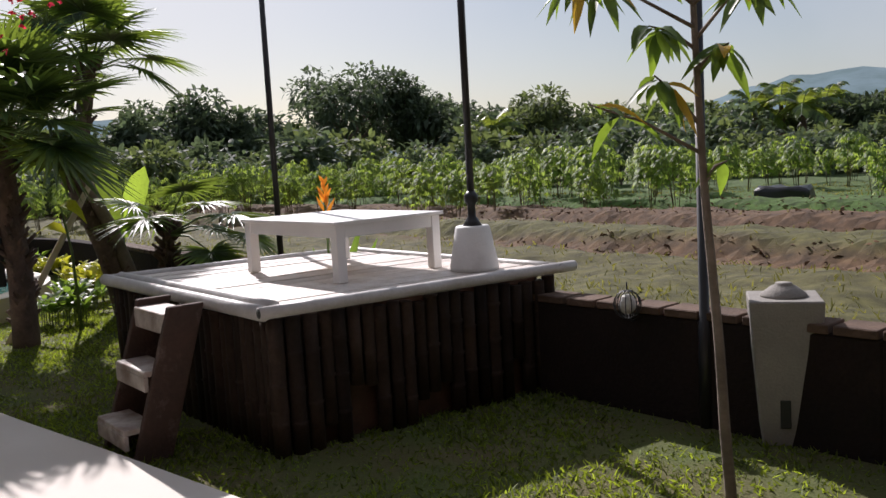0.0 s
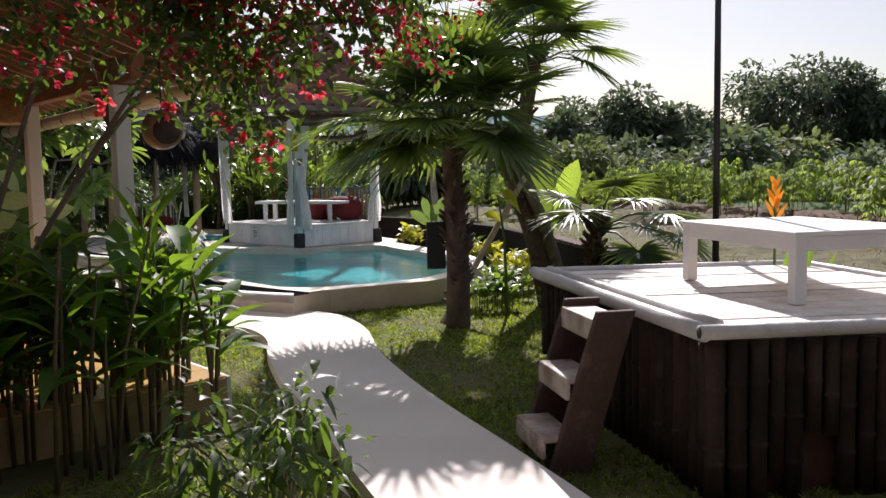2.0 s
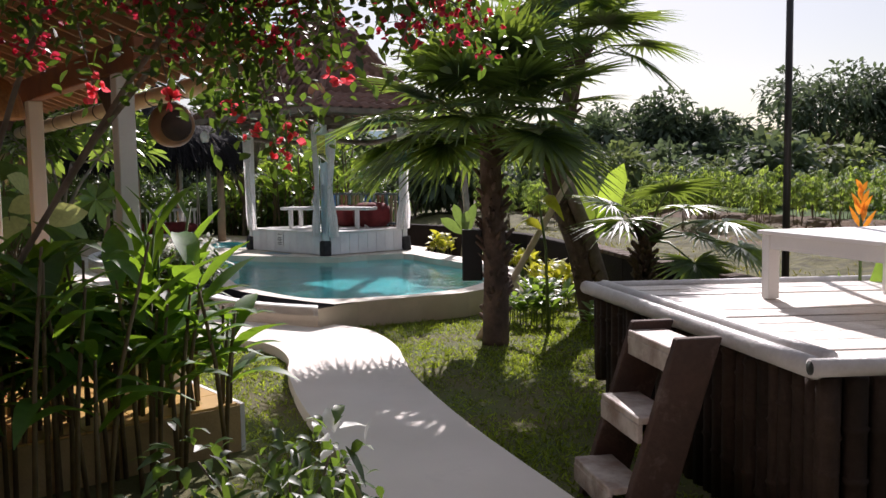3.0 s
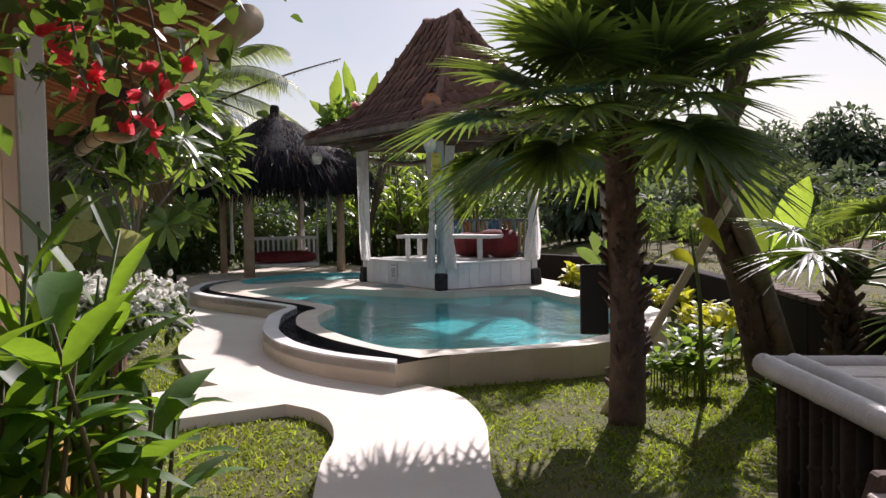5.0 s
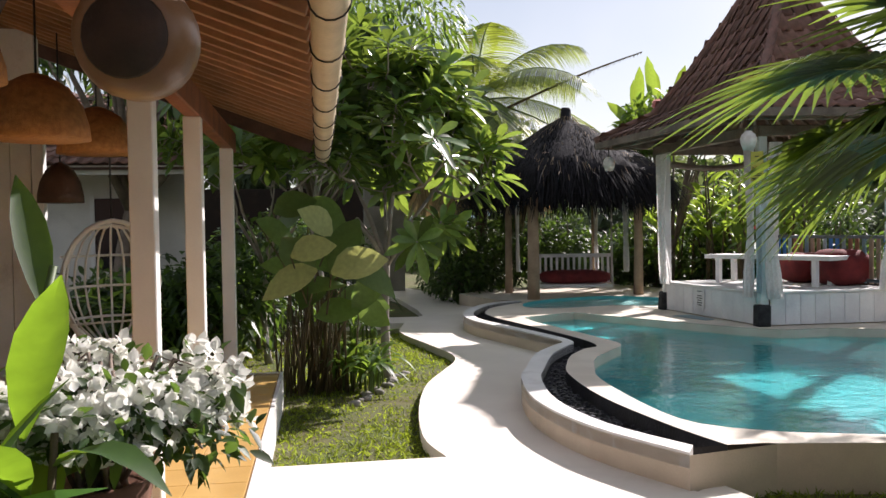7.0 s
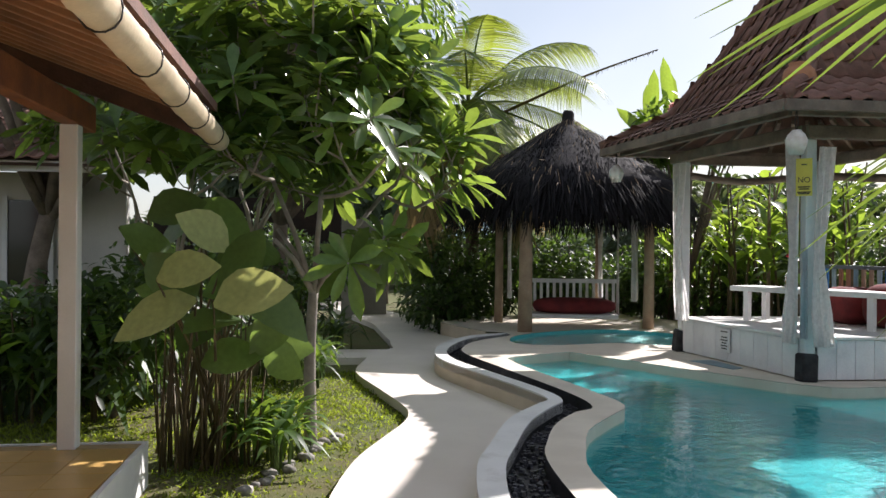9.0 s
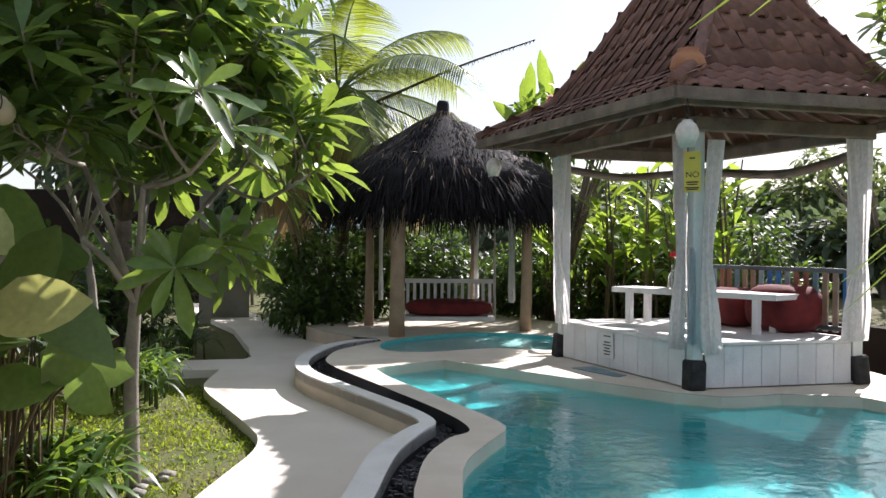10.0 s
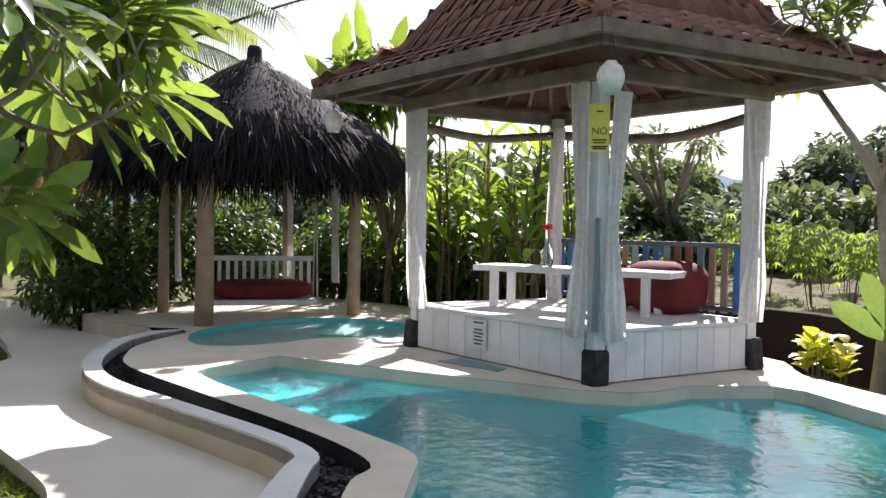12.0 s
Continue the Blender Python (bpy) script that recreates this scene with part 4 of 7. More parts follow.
# head beams
for (a, b), (c, d) in (((0, 0), (1, 0)), ((0, 0), (0, 1)), ((1, 0), (1, 1)), ((0, 1), (1, 1))):
    part("head_beam", beam(gz(a, b, 2.62, 0.1), gz(c, d, 2.62, 0.1), 0.10, 0.13, 0.01), M_GREYWOOD, gaz)
tubes("tie_branch", [(spline([gz(0, 1, 2.42), gz(0.35, 1, 2.3), gz(0.7, 1, 2.36), gz(1, 1, 2.44)], 4), 0.05)], M_GREYWOOD, gaz, 8, "crooked branch tie beam")
tubes("tie_branch", [(spline([gz(1, 0, 2.42), gz(1, 0.4, 2.34), gz(1, 0.7, 2.38), gz(1, 1, 2.44)], 4), 0.045)], M_GREYWOOD, gaz, 8)

# roof: shallow skirt, then a steep upper roof to a short ridge
GC = gz(0.5, 0.5, 0)
gu, gv = GU.normalized(), GV.normalized()


def rp(u, v, z):
    return Vector((GC.x + gu.x * u + gv.x * v, GC.y + gu.y * u + gv.y * v, z))


levels = [(1.98, 1.62, 2.80), (1.36, 0.98, 3.13), (0.98, 0.58, 3.72), (0.62, 0.22, 4.38), (0.43, 0.06, 4.72)]


def ring_at(hu, hv, z):
    return [rp(-hu, -hv, z), rp(hu, -hv, z), rp(hu, hv, z), rp(-hu, hv, z)]


bm = bmesh.new()
for off in (0.0, 0.05):
    rs = [[bm.verts.new(p - Vector((0, 0, off))) for p in ring_at(*lv_)] for lv_ in levels]
    for a, b in zip(rs, rs[1:]):
        for k in range(4):
            bm.faces.new((a[k], a[(k + 1) % 4], b[(k + 1) % 4], b[k]))
    bm.faces.new(rs[-1])
part("roof_lining", bm, M_WOODDARK, gaz, "dark board roof lining")
e0 = ring_at(1.98, 1.62, 2.76)
for k in range(4):
    part("fascia", beam(e0[k], e0[(k + 1) % 4], 0.05, 0.10, 0.006), M_GREYWOOD, gaz, "weathered carved fascia")
    i0 = ring_at(1.78, 1.42, 2.74)
    part("eave_beam", beam(i0[k], i0[(k + 1) % 4], 0.07, 0.09, 0.006), M_GREYWOOD, gaz)
    # rafter ends under the eave
    n_r = 11 if k % 2 == 0 else 9
    for i in range(n_r):
        t = (i + 0.5) / n_r
        o = e0[k].lerp(e0[(k + 1) % 4], t)
        i1 = ring_at(1.2, 0.84, 3.12)
        q = i1[k].lerp(i1[(k + 1) % 4], t)
        part("rafter", beam(o - Vector((0, 0, 0.0)), q, 0.045, 0.06, 0.004), M_GREYWOOD, gaz)


def tile_mesh(w, ln):
    """One curved pantile: length along y (upwards), wave across x."""
    bm = bmesh.new()
    prof = [(-0.5, 0.0), (-0.28, -0.035), (0.05, -0.02), (0.3, 0.035), (0.5, 0.02)]
    rows = []
    for y, zz in ((0, 0.022), (ln, 0.0)):
        rows.append([bm.verts.new((x * w, y, z * w * 2.4 + zz)) for x, z in prof])
    lowr = [bm.verts.new((x * w, 0, z * w * 2.4)) for x, z in prof]
    for k in range(4):
        bm.faces.new((rows[0][k], rows[0][k + 1], rows[1][k + 1], rows[1][k]))
        bm.faces.new((lowr[k], lowr[k + 1], rows[0][k + 1], rows[0][k]))
    return mesh_of(bm, "roof_tile", True)


TW, TL = 0.2, 0.225
tile_me = tile_mesh(TW, TL + 0.05)
tile_me.materials.append(M_TILE)
tile_spots = []
for k in range(4):
    for li in range(4):
        A, B = ring_at(*levels[li]), ring_at(*levels[li + 1])
        a0, a1, b0, b1 = A[k], A[(k + 1) % 4], B[k], B[(k + 1) % 4]
        mid0, mid1 = (a0 + a1) / 2, (b0 + b1) / 2
        along = (a1 - a0).normalized()
        up_ = (mid1 - mid0)
        h = up_.length
        upn = up_.normalized()
        nrm = along.cross(upn).normalized()
        if nrm.z < 0:
            along, nrm = -along, -nrm
        nrow = max(1, round(h / TL))
        for r in range(nrow):
            t = (r + 0.0) / nrow
            wrow = (a1 - a0).length * (1 - t) + (b1 - b0).length * t
            nt = max(1, round(wrow / TW))
            for i in range(nt):
                c = mid0.lerp(mid1, t) + along * ((i + 0.5) / nt - 0.5) * wrow
                m = Matrix((along, upn, nrm)).transposed().to_4x4()
                m.translation = c + nrm * 0.02
                tile_spots.append((k, m))
jv, jf = [], []
src = [tuple(v.co) for v in tile_me.vertices]
sf = [tuple(p.vertices) for p in tile_me.polygons]
n_single = 0
for k, m in tile_spots:
    m = m @ pose(0, 0, rngp.uniform(0, 0.006), rngp.uniform(-2, 2), 0, rngp.uniform(-2, 2))
    if k in (0, 3) and n_single < 290:
        ob = link("roof_tile", tile_me, None, gaz)
        ob.matrix_basis = m
        n_single += 1
    else:
        o = len(jv)
        jv += [tuple(m @ Vector(v)) for v in src]
        jf += [tuple(i + o for i in f) for f in sf]
jm = bpy.data.meshes.new("roof_tiles_rest")
jm.from_pydata(jv, [], jf)
jm.polygons.foreach_set("use_smooth", [True] * len(jm.polygons))
tagged(link("roof_tiles_rest", jm, M_TILEJ, gaz), kind="stuff")
for k in range(4):
    run = [ring_at(*levels[i])[k] + Vector((0, 0, 0.045)) for i in range(5)]
    tubes("hip_cap", [(run, [0.07, 0.065, 0.06, 0.06, 0.06])], M_TILEJ, gaz, 8, "mortared hip tiles")
tubes("ridge_cap", [([rp(-0.5, 0, 4.77), rp(-0.2, 0, 4.74), rp(0.2, 0, 4.74), rp(0.5, 0, 4.80)], [0.09, 0.075, 0.075, 0.09])], M_TILEJ, gaz, 8)


def curtain(name, top, waist, foot, wt, ww, wf, material, label, seed=0, face=None):
    """A gathered curtain hanging as a folded cloth, tied at its waist."""
    r = random.Random(seed)
    top, waist, foot = Vector(top), Vector(waist), Vector(foot)
    bm = bmesh.new()
    face = (face or gu).normalized()
    nrm = Vector((face.y, -face.x, 0))
    rows = []
    K = 22
    ph = [r.uniform(0, 6) for _ in range(3)]
    for j in range(13):
        t = j / 12
        if t < 0.55:
            s = t / 0.55
            c = top.lerp(waist, s)
            w = wt + (ww - wt) * s ** 1.5
        else:
            s = (t - 0.55) / 0.45
            c = waist.lerp(foot, s)
            w = ww + (wf - ww) * min(1, s * 1.6)
        row = []
        for k in range(K + 1):
            x = k / K - 0.5
            d = 0.022 * math.sin(x * 34 + ph[0] + t * 1.2) + 0.014 * math.sin(x * 57 + ph[1])
            row.append(bm.verts.new(c + face * (x * w) + nrm * d * (0.6 + 0.4 * w / max(wt, wf))))
        rows.append(row)
    for a, b in zip(rows, rows[1:]):
        for k in range(K):
            bm.faces.new((a[k], a[k + 1], b[k + 1], b[k]))
    ob = part(name, bm, material, None, "", True)
    tagged(ob, label, "curtain", "gazebo curtains")
    return ob


def gpt(a, b, z, du=0.0, dv=0.0):
    p = gz(a, b, z)
    return p + gu * du + gv * dv


# near post: two white curtains and the aqua post between them
WC = "white gathered curtain tied back to the gazebo post"
curtain("curtain", gpt(0, 0, 2.60, 0.12, -0.10), gpt(0, 0, 1.40, 0.035, -0.12), gpt(0, 0, 0.56, 0.10, -0.12), 0.18, 0.10, 0.20, M_CURTAIN, WC, 1)
curtain("curtain", gpt(0, 0, 2.48, -0.11, 0.12), gpt(0, 0, 1.40, -0.12, 0.03), gpt(0, 0, 0.54, -0.12, 0.10), 0.18, 0.10, 0.22, M_CURTAIN, WC, 2, gv)
curtain("curtain", gpt(0, 0, 1.50, -0.085, -0.085), gpt(0, 0, 1.30, -0.09, -0.09), gpt(0, 0, 0.62, -0.09, -0.09), 0.05, 0.05, 0.07, M_CURTAINB, "pale blue curtain tail hanging from the tie at the post", 3, gu - gv)
curtain("curtain", gpt(1, 0, 2.60, -0.07, -0.09), gpt(1, 0, 1.45, -0.01, -0.10), gpt(1, 0, 0.6, -0.14, -0.09), 0.32, 0.13, 0.30, M_CURTAIN, "white gathered curtain hanging at the gazebo post", 4)
curtain("curtain", gpt(0, 1, 2.55, -0.09, -0.06), gpt(0, 1, 1.45, -0.10, -0.03), gpt(0, 1, 0.62, -0.09, -0.10), 0.28, 0.11, 0.32, M_CURTAIN, "white gathered curtain hanging at the gazebo post", 5, gv)
curtain("curtain", gpt(1, 1, 2.5, -0.1, -0.09), gpt(1, 1, 1.45, 0.0, -0.1), gpt(1, 1, 0.62, -0.08, -0.09), 0.2, 0.12, 0.2, M_CURTAIN, "white gathered curtain hanging at the gazebo post", 6)

# table in the gazebo
gt = thing("low_table", "long low white painted table inside the gazebo", "table")
a0, a1 = Vector((-13.143, 14.056, 0)), Vector((-11.127, 14.40, 0))
td = (a1 - a0).normalized()
ts = Vector((-td.y, td.x, 0))
GTZ = 1.04
part("tabletop", beam((*(a0 + ts * 0.22).xy, GTZ - 0.03), (*(a1 + ts * 0.22).xy, GTZ - 0.03), 0.46, 0.06, 0.006), M_WHITE, gt)
for s, o in ((0.22, 0.05), (1.80, 0.05), (0.22, 0.39), (1.80, 0.39)):
    p = a0 + td * s + ts * o
    part("leg", beam((p.x, p.y, gz_floor), (p.x, p.y, GTZ - 0.058), 0.07, 0.07, 0.004, (td.x, td.y, 0)), M_WHITE, gt)
# vase with a red flower
vz = thing("vase", "clear glass bottle vase with red flower on the table", "vase", at=(-12.37, 14.26, GTZ))
M_BOTTLE = bpy.data.materials.new("clear bottle glass")
M_BOTTLE.use_nodes = True
gb = M_BOTTLE.node_tree.nodes["Principled BSDF"]
gb.inputs["Transmission Weight"].default_value = 0.9
gb.inputs["Roughness"].default_value = 0.05
gb.inputs["Base Color"].default_value = (0.85, 0.93, 0.88, 1)
part("bottle", lathe([(0.055, 0), (0.06, 0.02), (0.06, 0.15), (0.03, 0.2), (0.025, 0.26), (0.028, 0.27)], 14), M_BOTTLE, vz, "", True)
tubes("stem", [([(0, 0, 0.03), (0.01, 0, 0.3), (0.0, 0.01, 0.37)], 0.004)], M_GSTEM, vz, 5)
rr = np.random.default_rng(2)
leaves("flower", np.tile((0, 0.01, 0.37), (26, 1)), rdirs(rr, 26, -0.2, 1), rdirs(rr, 26, 0.2, 1), 0.06, 0.04, L_RED, vz, 0.1)


def cushion(name, c, size, yaw, label, cat, group=""):
    bm = bmesh.new()
    bmesh.ops.create_uvsphere(bm, u_segments=20, v_segments=12, radius=1)
    for v in bm.verts:
        p = v.co
        q = Vector([math.copysign(abs(x) ** 0.62, x) for x in p])
        q += 0.05 * Vector((noise.noise(p * 2.3), noise.noise(p * 2.3 + Vector((5, 0, 0))), noise.noise(p * 2.0 + Vector((0, 7, 0)))))
        v.co = Vector((q.x * size[0] / 2, q.y * size[1] / 2, q.z * size[2] / 2 + size[2] / 2))
    ob = part(name, bm, M_RED, None, "", True)
    ob.matrix_basis = pose(*c, 0, 0, yaw)
    return tagged(ob, label, cat, group)


gyaw = math.degrees(math.atan2(gu.y, gu.x))
cushion("bean_bag", (-11.5, 14.98, gz_floor - 0.01), (0.74, 0.62, 0.5), gyaw + 180, "large slumped dark red bean bag on the gazebo floor", "bean bag", "red cushions")
cushion("bean_bag", (-12.2, 15.04, gz_floor - 0.01), (0.66, 0.56, 0.44), gyaw + 175, "slumped dark red bean bag on the gazebo floor", "bean bag", "red cushions")

# coloured railing on the gazebo's far side
rail = thing("railing", "low wooden railing with slats painted blue, grey, rust and brown", "railing")
SLAT_COL = [(0.05, 0.20, 0.55), (0.30, 0.42, 0.48), (0.34, 0.15, 0.09), (0.20, 0.33, 0.42), (0.42, 0.30, 0.22), (0.36, 0.48, 0.52)]
SLATS = [mat("slat paint", c, 0.6, var=0.12, scale=8, fine=60, bump=0.12) for c in SLAT_COL]
r0, r1 = gz(0, 1, 0, 0.06), gz(1, 1, 0, 0.06)
M_RAIL = mat("dark grey rail", (0.13, 0.16, 0.18), 0.6, var=0.15)
part("rail_top", beam((r0.x, r0.y, 1.28), (r1.x, r1.y, 1.28), 0.06, 0.045, 0.005), M_RAIL, rail)
part("rail_bottom", beam((r0.x, r0.y, 0.70), (r1.x, r1.y, 0.70), 0.05, 0.045, 0.005), M_RAIL, rail)
nsl = 19
for i in range(nsl):
    t = (i + 0.7) / (nsl + 0.4)
    p = r0.lerp(r1, t)
    part("slat", beam((p.x, p.y, 0.66), (p.x, p.y, 1.26), 0.075, 0.02, 0.003, (gv.x, gv.y, 0)), SLATS[(i * 5 + i // 3) % 6 if i != 1 else 0], rail)

# signs on the gazebo
sg = thing("warning_sign", "small yellow warning board with dark lettering on the gazebo post", "sign")
sp = gpt(0, 0, 2.18, -0.075, -0.145)
sz_ = -(gu + gv).normalized()
sm = Matrix((Vector((0, 0, 1)).cross(sz_), Vector((0, 0, 1)), sz_)).transposed().to_4x4()
sm.translation = Vector((*(gz(0, 0, 0) + sz_ * 0.19).xy, sp[2]))
part("board", box(bmesh.new(), (0.15, 0.36, 0.008), sm, 0.002), M_YELSIGN, sg)


def lettering(text, size, m, material, parent):
    cu = bpy.data.curves.new("lettering", "FONT")
    cu.body = text
    cu.size = size
    cu.align_x = "CENTER"
    cu.align_y = "CENTER"
    cu.extrude = 0.001
    ob = bpy.data.objects.new("lettering", cu)
    me = bpy.data.meshes.new_from_object(ob)
    bpy.data.objects.remove(ob)
    o = link("lettering", me, material, parent)
    o.matrix_basis = m
    return o


lettering("NO", 0.075, sm @ pose(0.0, -0.03, 0.0095), M_INK_HOLLOW, sg)
for yy, w in ((0.12, 0.05), (-0.095, 0.11), (-0.115, 0.09), (-0.145, 0.12), (-0.16, 0.10)):
    part("text_bar", box(bmesh.new(), (w, 0.012, 0.002), sm @ pose(0, yy, 0.0085)), M_INK_HOLLOW, sg)
rs_ = thing("rules_board", "small white notice board with rows of dark print on gazebo", "sign")
nm = Matrix((-gu, Vector((0, 0, 1)), -gv)).transposed().to_4x4()
nm.translation = gz(0.56, 0, 0.45) - gv * 0.062 
part("board", box(bmesh.new(), (0.22, 0.26, 0.01), nm, 0.002), M_PAPER, rs_)
for i, w in enumerate((0.14, 0.0, 0.12, 0.15, 0.10, 0.13, 0.11)):
    if w:
        part("text_bar", box(bmesh.new(), (w, 0.013, 0.002), nm @ pose(0.0, 0.10 - i * 0.032, 0.0108)), M_INK_HOLLOW, rs_)


def ball_lamp(x, y, z, hang):
    t = thing("ball_lantern", "white shell ball lantern hanging from the roof eave", "lantern", "ball lanterns", at=(x, y, z))
    part("globe", lathe([(0.02, -0.095), (0.06, -0.12), (0.092, -0.03), (0.095, 0.01), (0.075, 0.06), (0.045, 0.085), (0.04, 0.1)], 18), M_GLOBE, t, "", True)
    tubes("hanger", [([(0, 0, 0.09), (0.02, 0, 0.16), (0, 0, hang), (-0.02, 0, 0.16), (0, 0, 0.09)], 0.005)], M_BLACK, t, 5)


ball_lamp(-10.604, 12.603, 2.445, 0.30)
ball_lamp(-14.27, 13.14, 2.48, 0.27)
tp = thing("clay_pot", "round terracotta pot sitting on the roof corner", "pot", at=(-10.98, 13.0, 2.96))
part("pot_body", lathe([(0.06, 0), (0.13, 0.05), (0.16, 0.13), (0.14, 0.22), (0.09, 0.27), (0.10, 0.29)], 18), M_TERRA, tp, "", True)

# ---- thatched swing shelter ----
sw = thing("swing_shelter", "round black thatched shelter on peeled log posts over a swing bench", "shelter")
SWP = [(-16.363, 12.892), (-16.238, 15.06), (-18.05, 13.25), (-18.2, 15.35)]
for i, (x, y) in enumerate(SWP):
    rr_ = 0.105 if i == 0 else (0.085 if i == 1 else 0.07)
    tubes("log_post", [([(x, y, DECK - 0.02), (x + 0.02, y, 1.0), (x - 0.02, y + 0.02, 2.35)], [rr_ * 1.1, rr_, rr_ * 0.9])], M_LOG, sw, 12)
SC = Vector((-17.35, 14.2, 0))
tubes("ring_beam", [([(x, y, 2.25) for x, y in (SWP[0], SWP[1], SWP[3], SWP[2], SWP[0])], 0.06)], M_LOG, sw, 8)
prof = [(1.86, 2.18), (1.98, 2.34), (1.90, 2.52), (1.5, 2.80), (0.95, 3.13), (0.45, 3.42), (0.17, 3.58), (0.11, 3.62), (0.10, 3.78), (0.07, 3.83)]
bm = lathe(prof, 40)
for v in bm.verts:
    n_ = noise.noise(v.co * 1.7)
    v.co.x *= 1 + 0.05 * n_
    v.co.y *= 1 + 0.05 * n_
    v.co.z += 0.06 * noise.noise(v.co * 2.4)
bm.transform(Matrix.Translation((SC.x, SC.y, 0)))
part("thatch", bm, M_THATCH, sw, "thick black palm fibre thatch", True)
rg = np.random.default_rng(8)
N = 9000
tt = rg.uniform(0.36, 1, N) ** 0.85
ang = rg.uniform(0, 2 * np.pi, N)
pr = np.array(prof)[::-1]
rad = np.interp(tt, np.linspace(0, 1, len(pr)), pr[:, 0])
zz = np.interp(tt, np.linspace(0, 1, len(pr)), pr[:, 1])
P = np.stack([SC.x + rad * np.cos(ang), SC.y + rad * np.sin(ang), zz + 0.02], -1)
D = np.stack([np.cos(ang) * 0.75, np.sin(ang) * 0.75, -0.55 - 0.5 * tt], -1) + rg.normal(0, 0.26, (N, 3))
leaves("thatch_fibre", P, D, np.stack([np.cos(ang), np.sin(ang), np.ones(N)], -1), rg.uniform(0.2, 0.55, N), 0.016, M_THATCH, sw, 0.3, (1, 1, 0.6), 0, "", "stuff")
ang = rg.uniform(0, 2 * np.pi, 3500)
rad = rg.uniform(1.6, 2.02, 3500)
P = np.stack([SC.x + rad * np.cos(ang), SC.y + rad * np.sin(ang), 2.25 + rg.uniform(0, 0.2, 3500)], -1)
D = np.stack([np.cos(ang) * 0.15, np.sin(ang) * 0.15, -np.ones(3500)], -1) + rg.normal(0, 0.12, (3500, 3))
leaves("thatch_fringe", P, D, np.stack([np.cos(ang), np.sin(ang), 0 * ang], -1), rg.uniform(0.15, 0.58, 3500) * (0.8 + 0.5 * np.sin(ang * 9) * np.sin(ang * 5)), 0.02, M_THATCH, sw, 0.0, (1, 1, 0.5), 0, "", "stuff")
ang = rg.uniform(0, 2 * np.pi, 500)
tt = rg.uniform(0.25, 0.9, 500)
rad = np.interp(tt, np.linspace(0, 1, len(pr)), pr[:, 0])
zz = np.interp(tt, np.linspace(0, 1, len(pr)), pr[:, 1])
P = np.stack([SC.x + rad * np.cos(ang), SC.y + rad * np.sin(ang), zz + 0.05], -1)
D = np.stack([np.cos(ang) * 0.75, np.sin(ang) * 0.75, -0.6 + 0 * ang], -1) + rg.normal(0, 0.25, (500, 3))
leaves("straw", P, D, np.stack([np.cos(ang), np.sin(ang), np.ones(500)], -1), rg.uniform(0.12, 0.3, 500), 0.012, M_THATCHW, sw, 0.2, (1, 1, 0.6), 0, "dry brown straw", "stuff")

# swing bench
sb = thing("swing_bench", "white slatted swing bench with dark red seat cushion hanging on ropes", "swing bench")
s0, s1 = Vector((-17.35, 13.50, 0)), Vector((-16.62, 14.75, 0))
sdn = (s1 - s0).normalized()
sbk = Vector((-sdn.y, sdn.x, 0))
if sbk.x > 0:
    sbk = -sbk
part("seat", beam((*(s0 + sbk * 0.25).xy, 0.36), (*(s1 + sbk * 0.25).xy, 0.36), 0.56, 0.07, 0.01), M_WHITE, sb, "white painted seat board")
for i in range(13):
    p = s0.lerp(s1, (i + 0.5) / 13) + sbk * 0.52
    part("back_slat", beam((p.x, p.y, 0.40), (p.x + sbk.x * 0.06, p.y + sbk.y * 0.06, 0.90), 0.05, 0.018, 0.003, (sbk.x, sbk.y, 0)), M_WHITE, sb)
p, q = s0 + sbk * 0.57, s1 + sbk * 0.57
part("top_rail", beam((p.x, p.y, 0.93), (q.x, q.y, 0.93), 0.035, 0.07, 0.006), M_WHITE, sb)
for e in (s0, s1):
    for o in (0.0, 0.5):
        p = e + sbk * o
        hub = Vector((e.x, e.y, 2.3)) + sbk * 0.25
        tubes("rope", [([(p.x, p.y, 0.38), (hub.x, hub.y, hub.z)], 0.012)], M_ROPE, sb, 6)
cc = s0.lerp(s1, 0.5) + sbk * 0.25
cushion("seat_cushion", (cc.x, cc.y, 0.39), (1.38, 0.54, 0.27), math.degrees(math.atan2(sdn.y, sdn.x)), "dark red seat cushion lying on the swing bench", "cushion", "red cushions")
for i, (x, y) in enumerate(((-17.95, 13.4), (-16.95, 15.3), (-16.55, 15.0), (-17.9, 15.2))):
    c = curtain("curtain", (x, y, 2.2), (x, y, 1.3), (x + 0.02, y, 0.62), 0.16, 0.07, 0.13, M_CURTAIN, "white curtain gathered at the swing shelter's post", 20 + i)
    c["group"] = "swing shelter curtains"

# ---- house with porch ----
HD = Vector((-0.9704, 0.2416, 0))
HN = Vector((0.2416, 0.9704, 0))
H0 = Vector((-5.027, 5.329, 0))
FLOOR = 0.2


def hp(s, n, z):
    """A point of the porch: s metres along the posts from the first, n metres outwards."""
    p = H0 + HD * s + HN * n
    return Vector((p.x, p.y, z))


def hbox(s0, s1, n0, n1, z0, z1):
    return prism([tuple(hp(s0, n0, 0).xy), tuple(hp(s0, n1, 0).xy), tuple(hp(s1, n1, 0).xy), tuple(hp(s1, n0, 0).xy)], z0, z1)


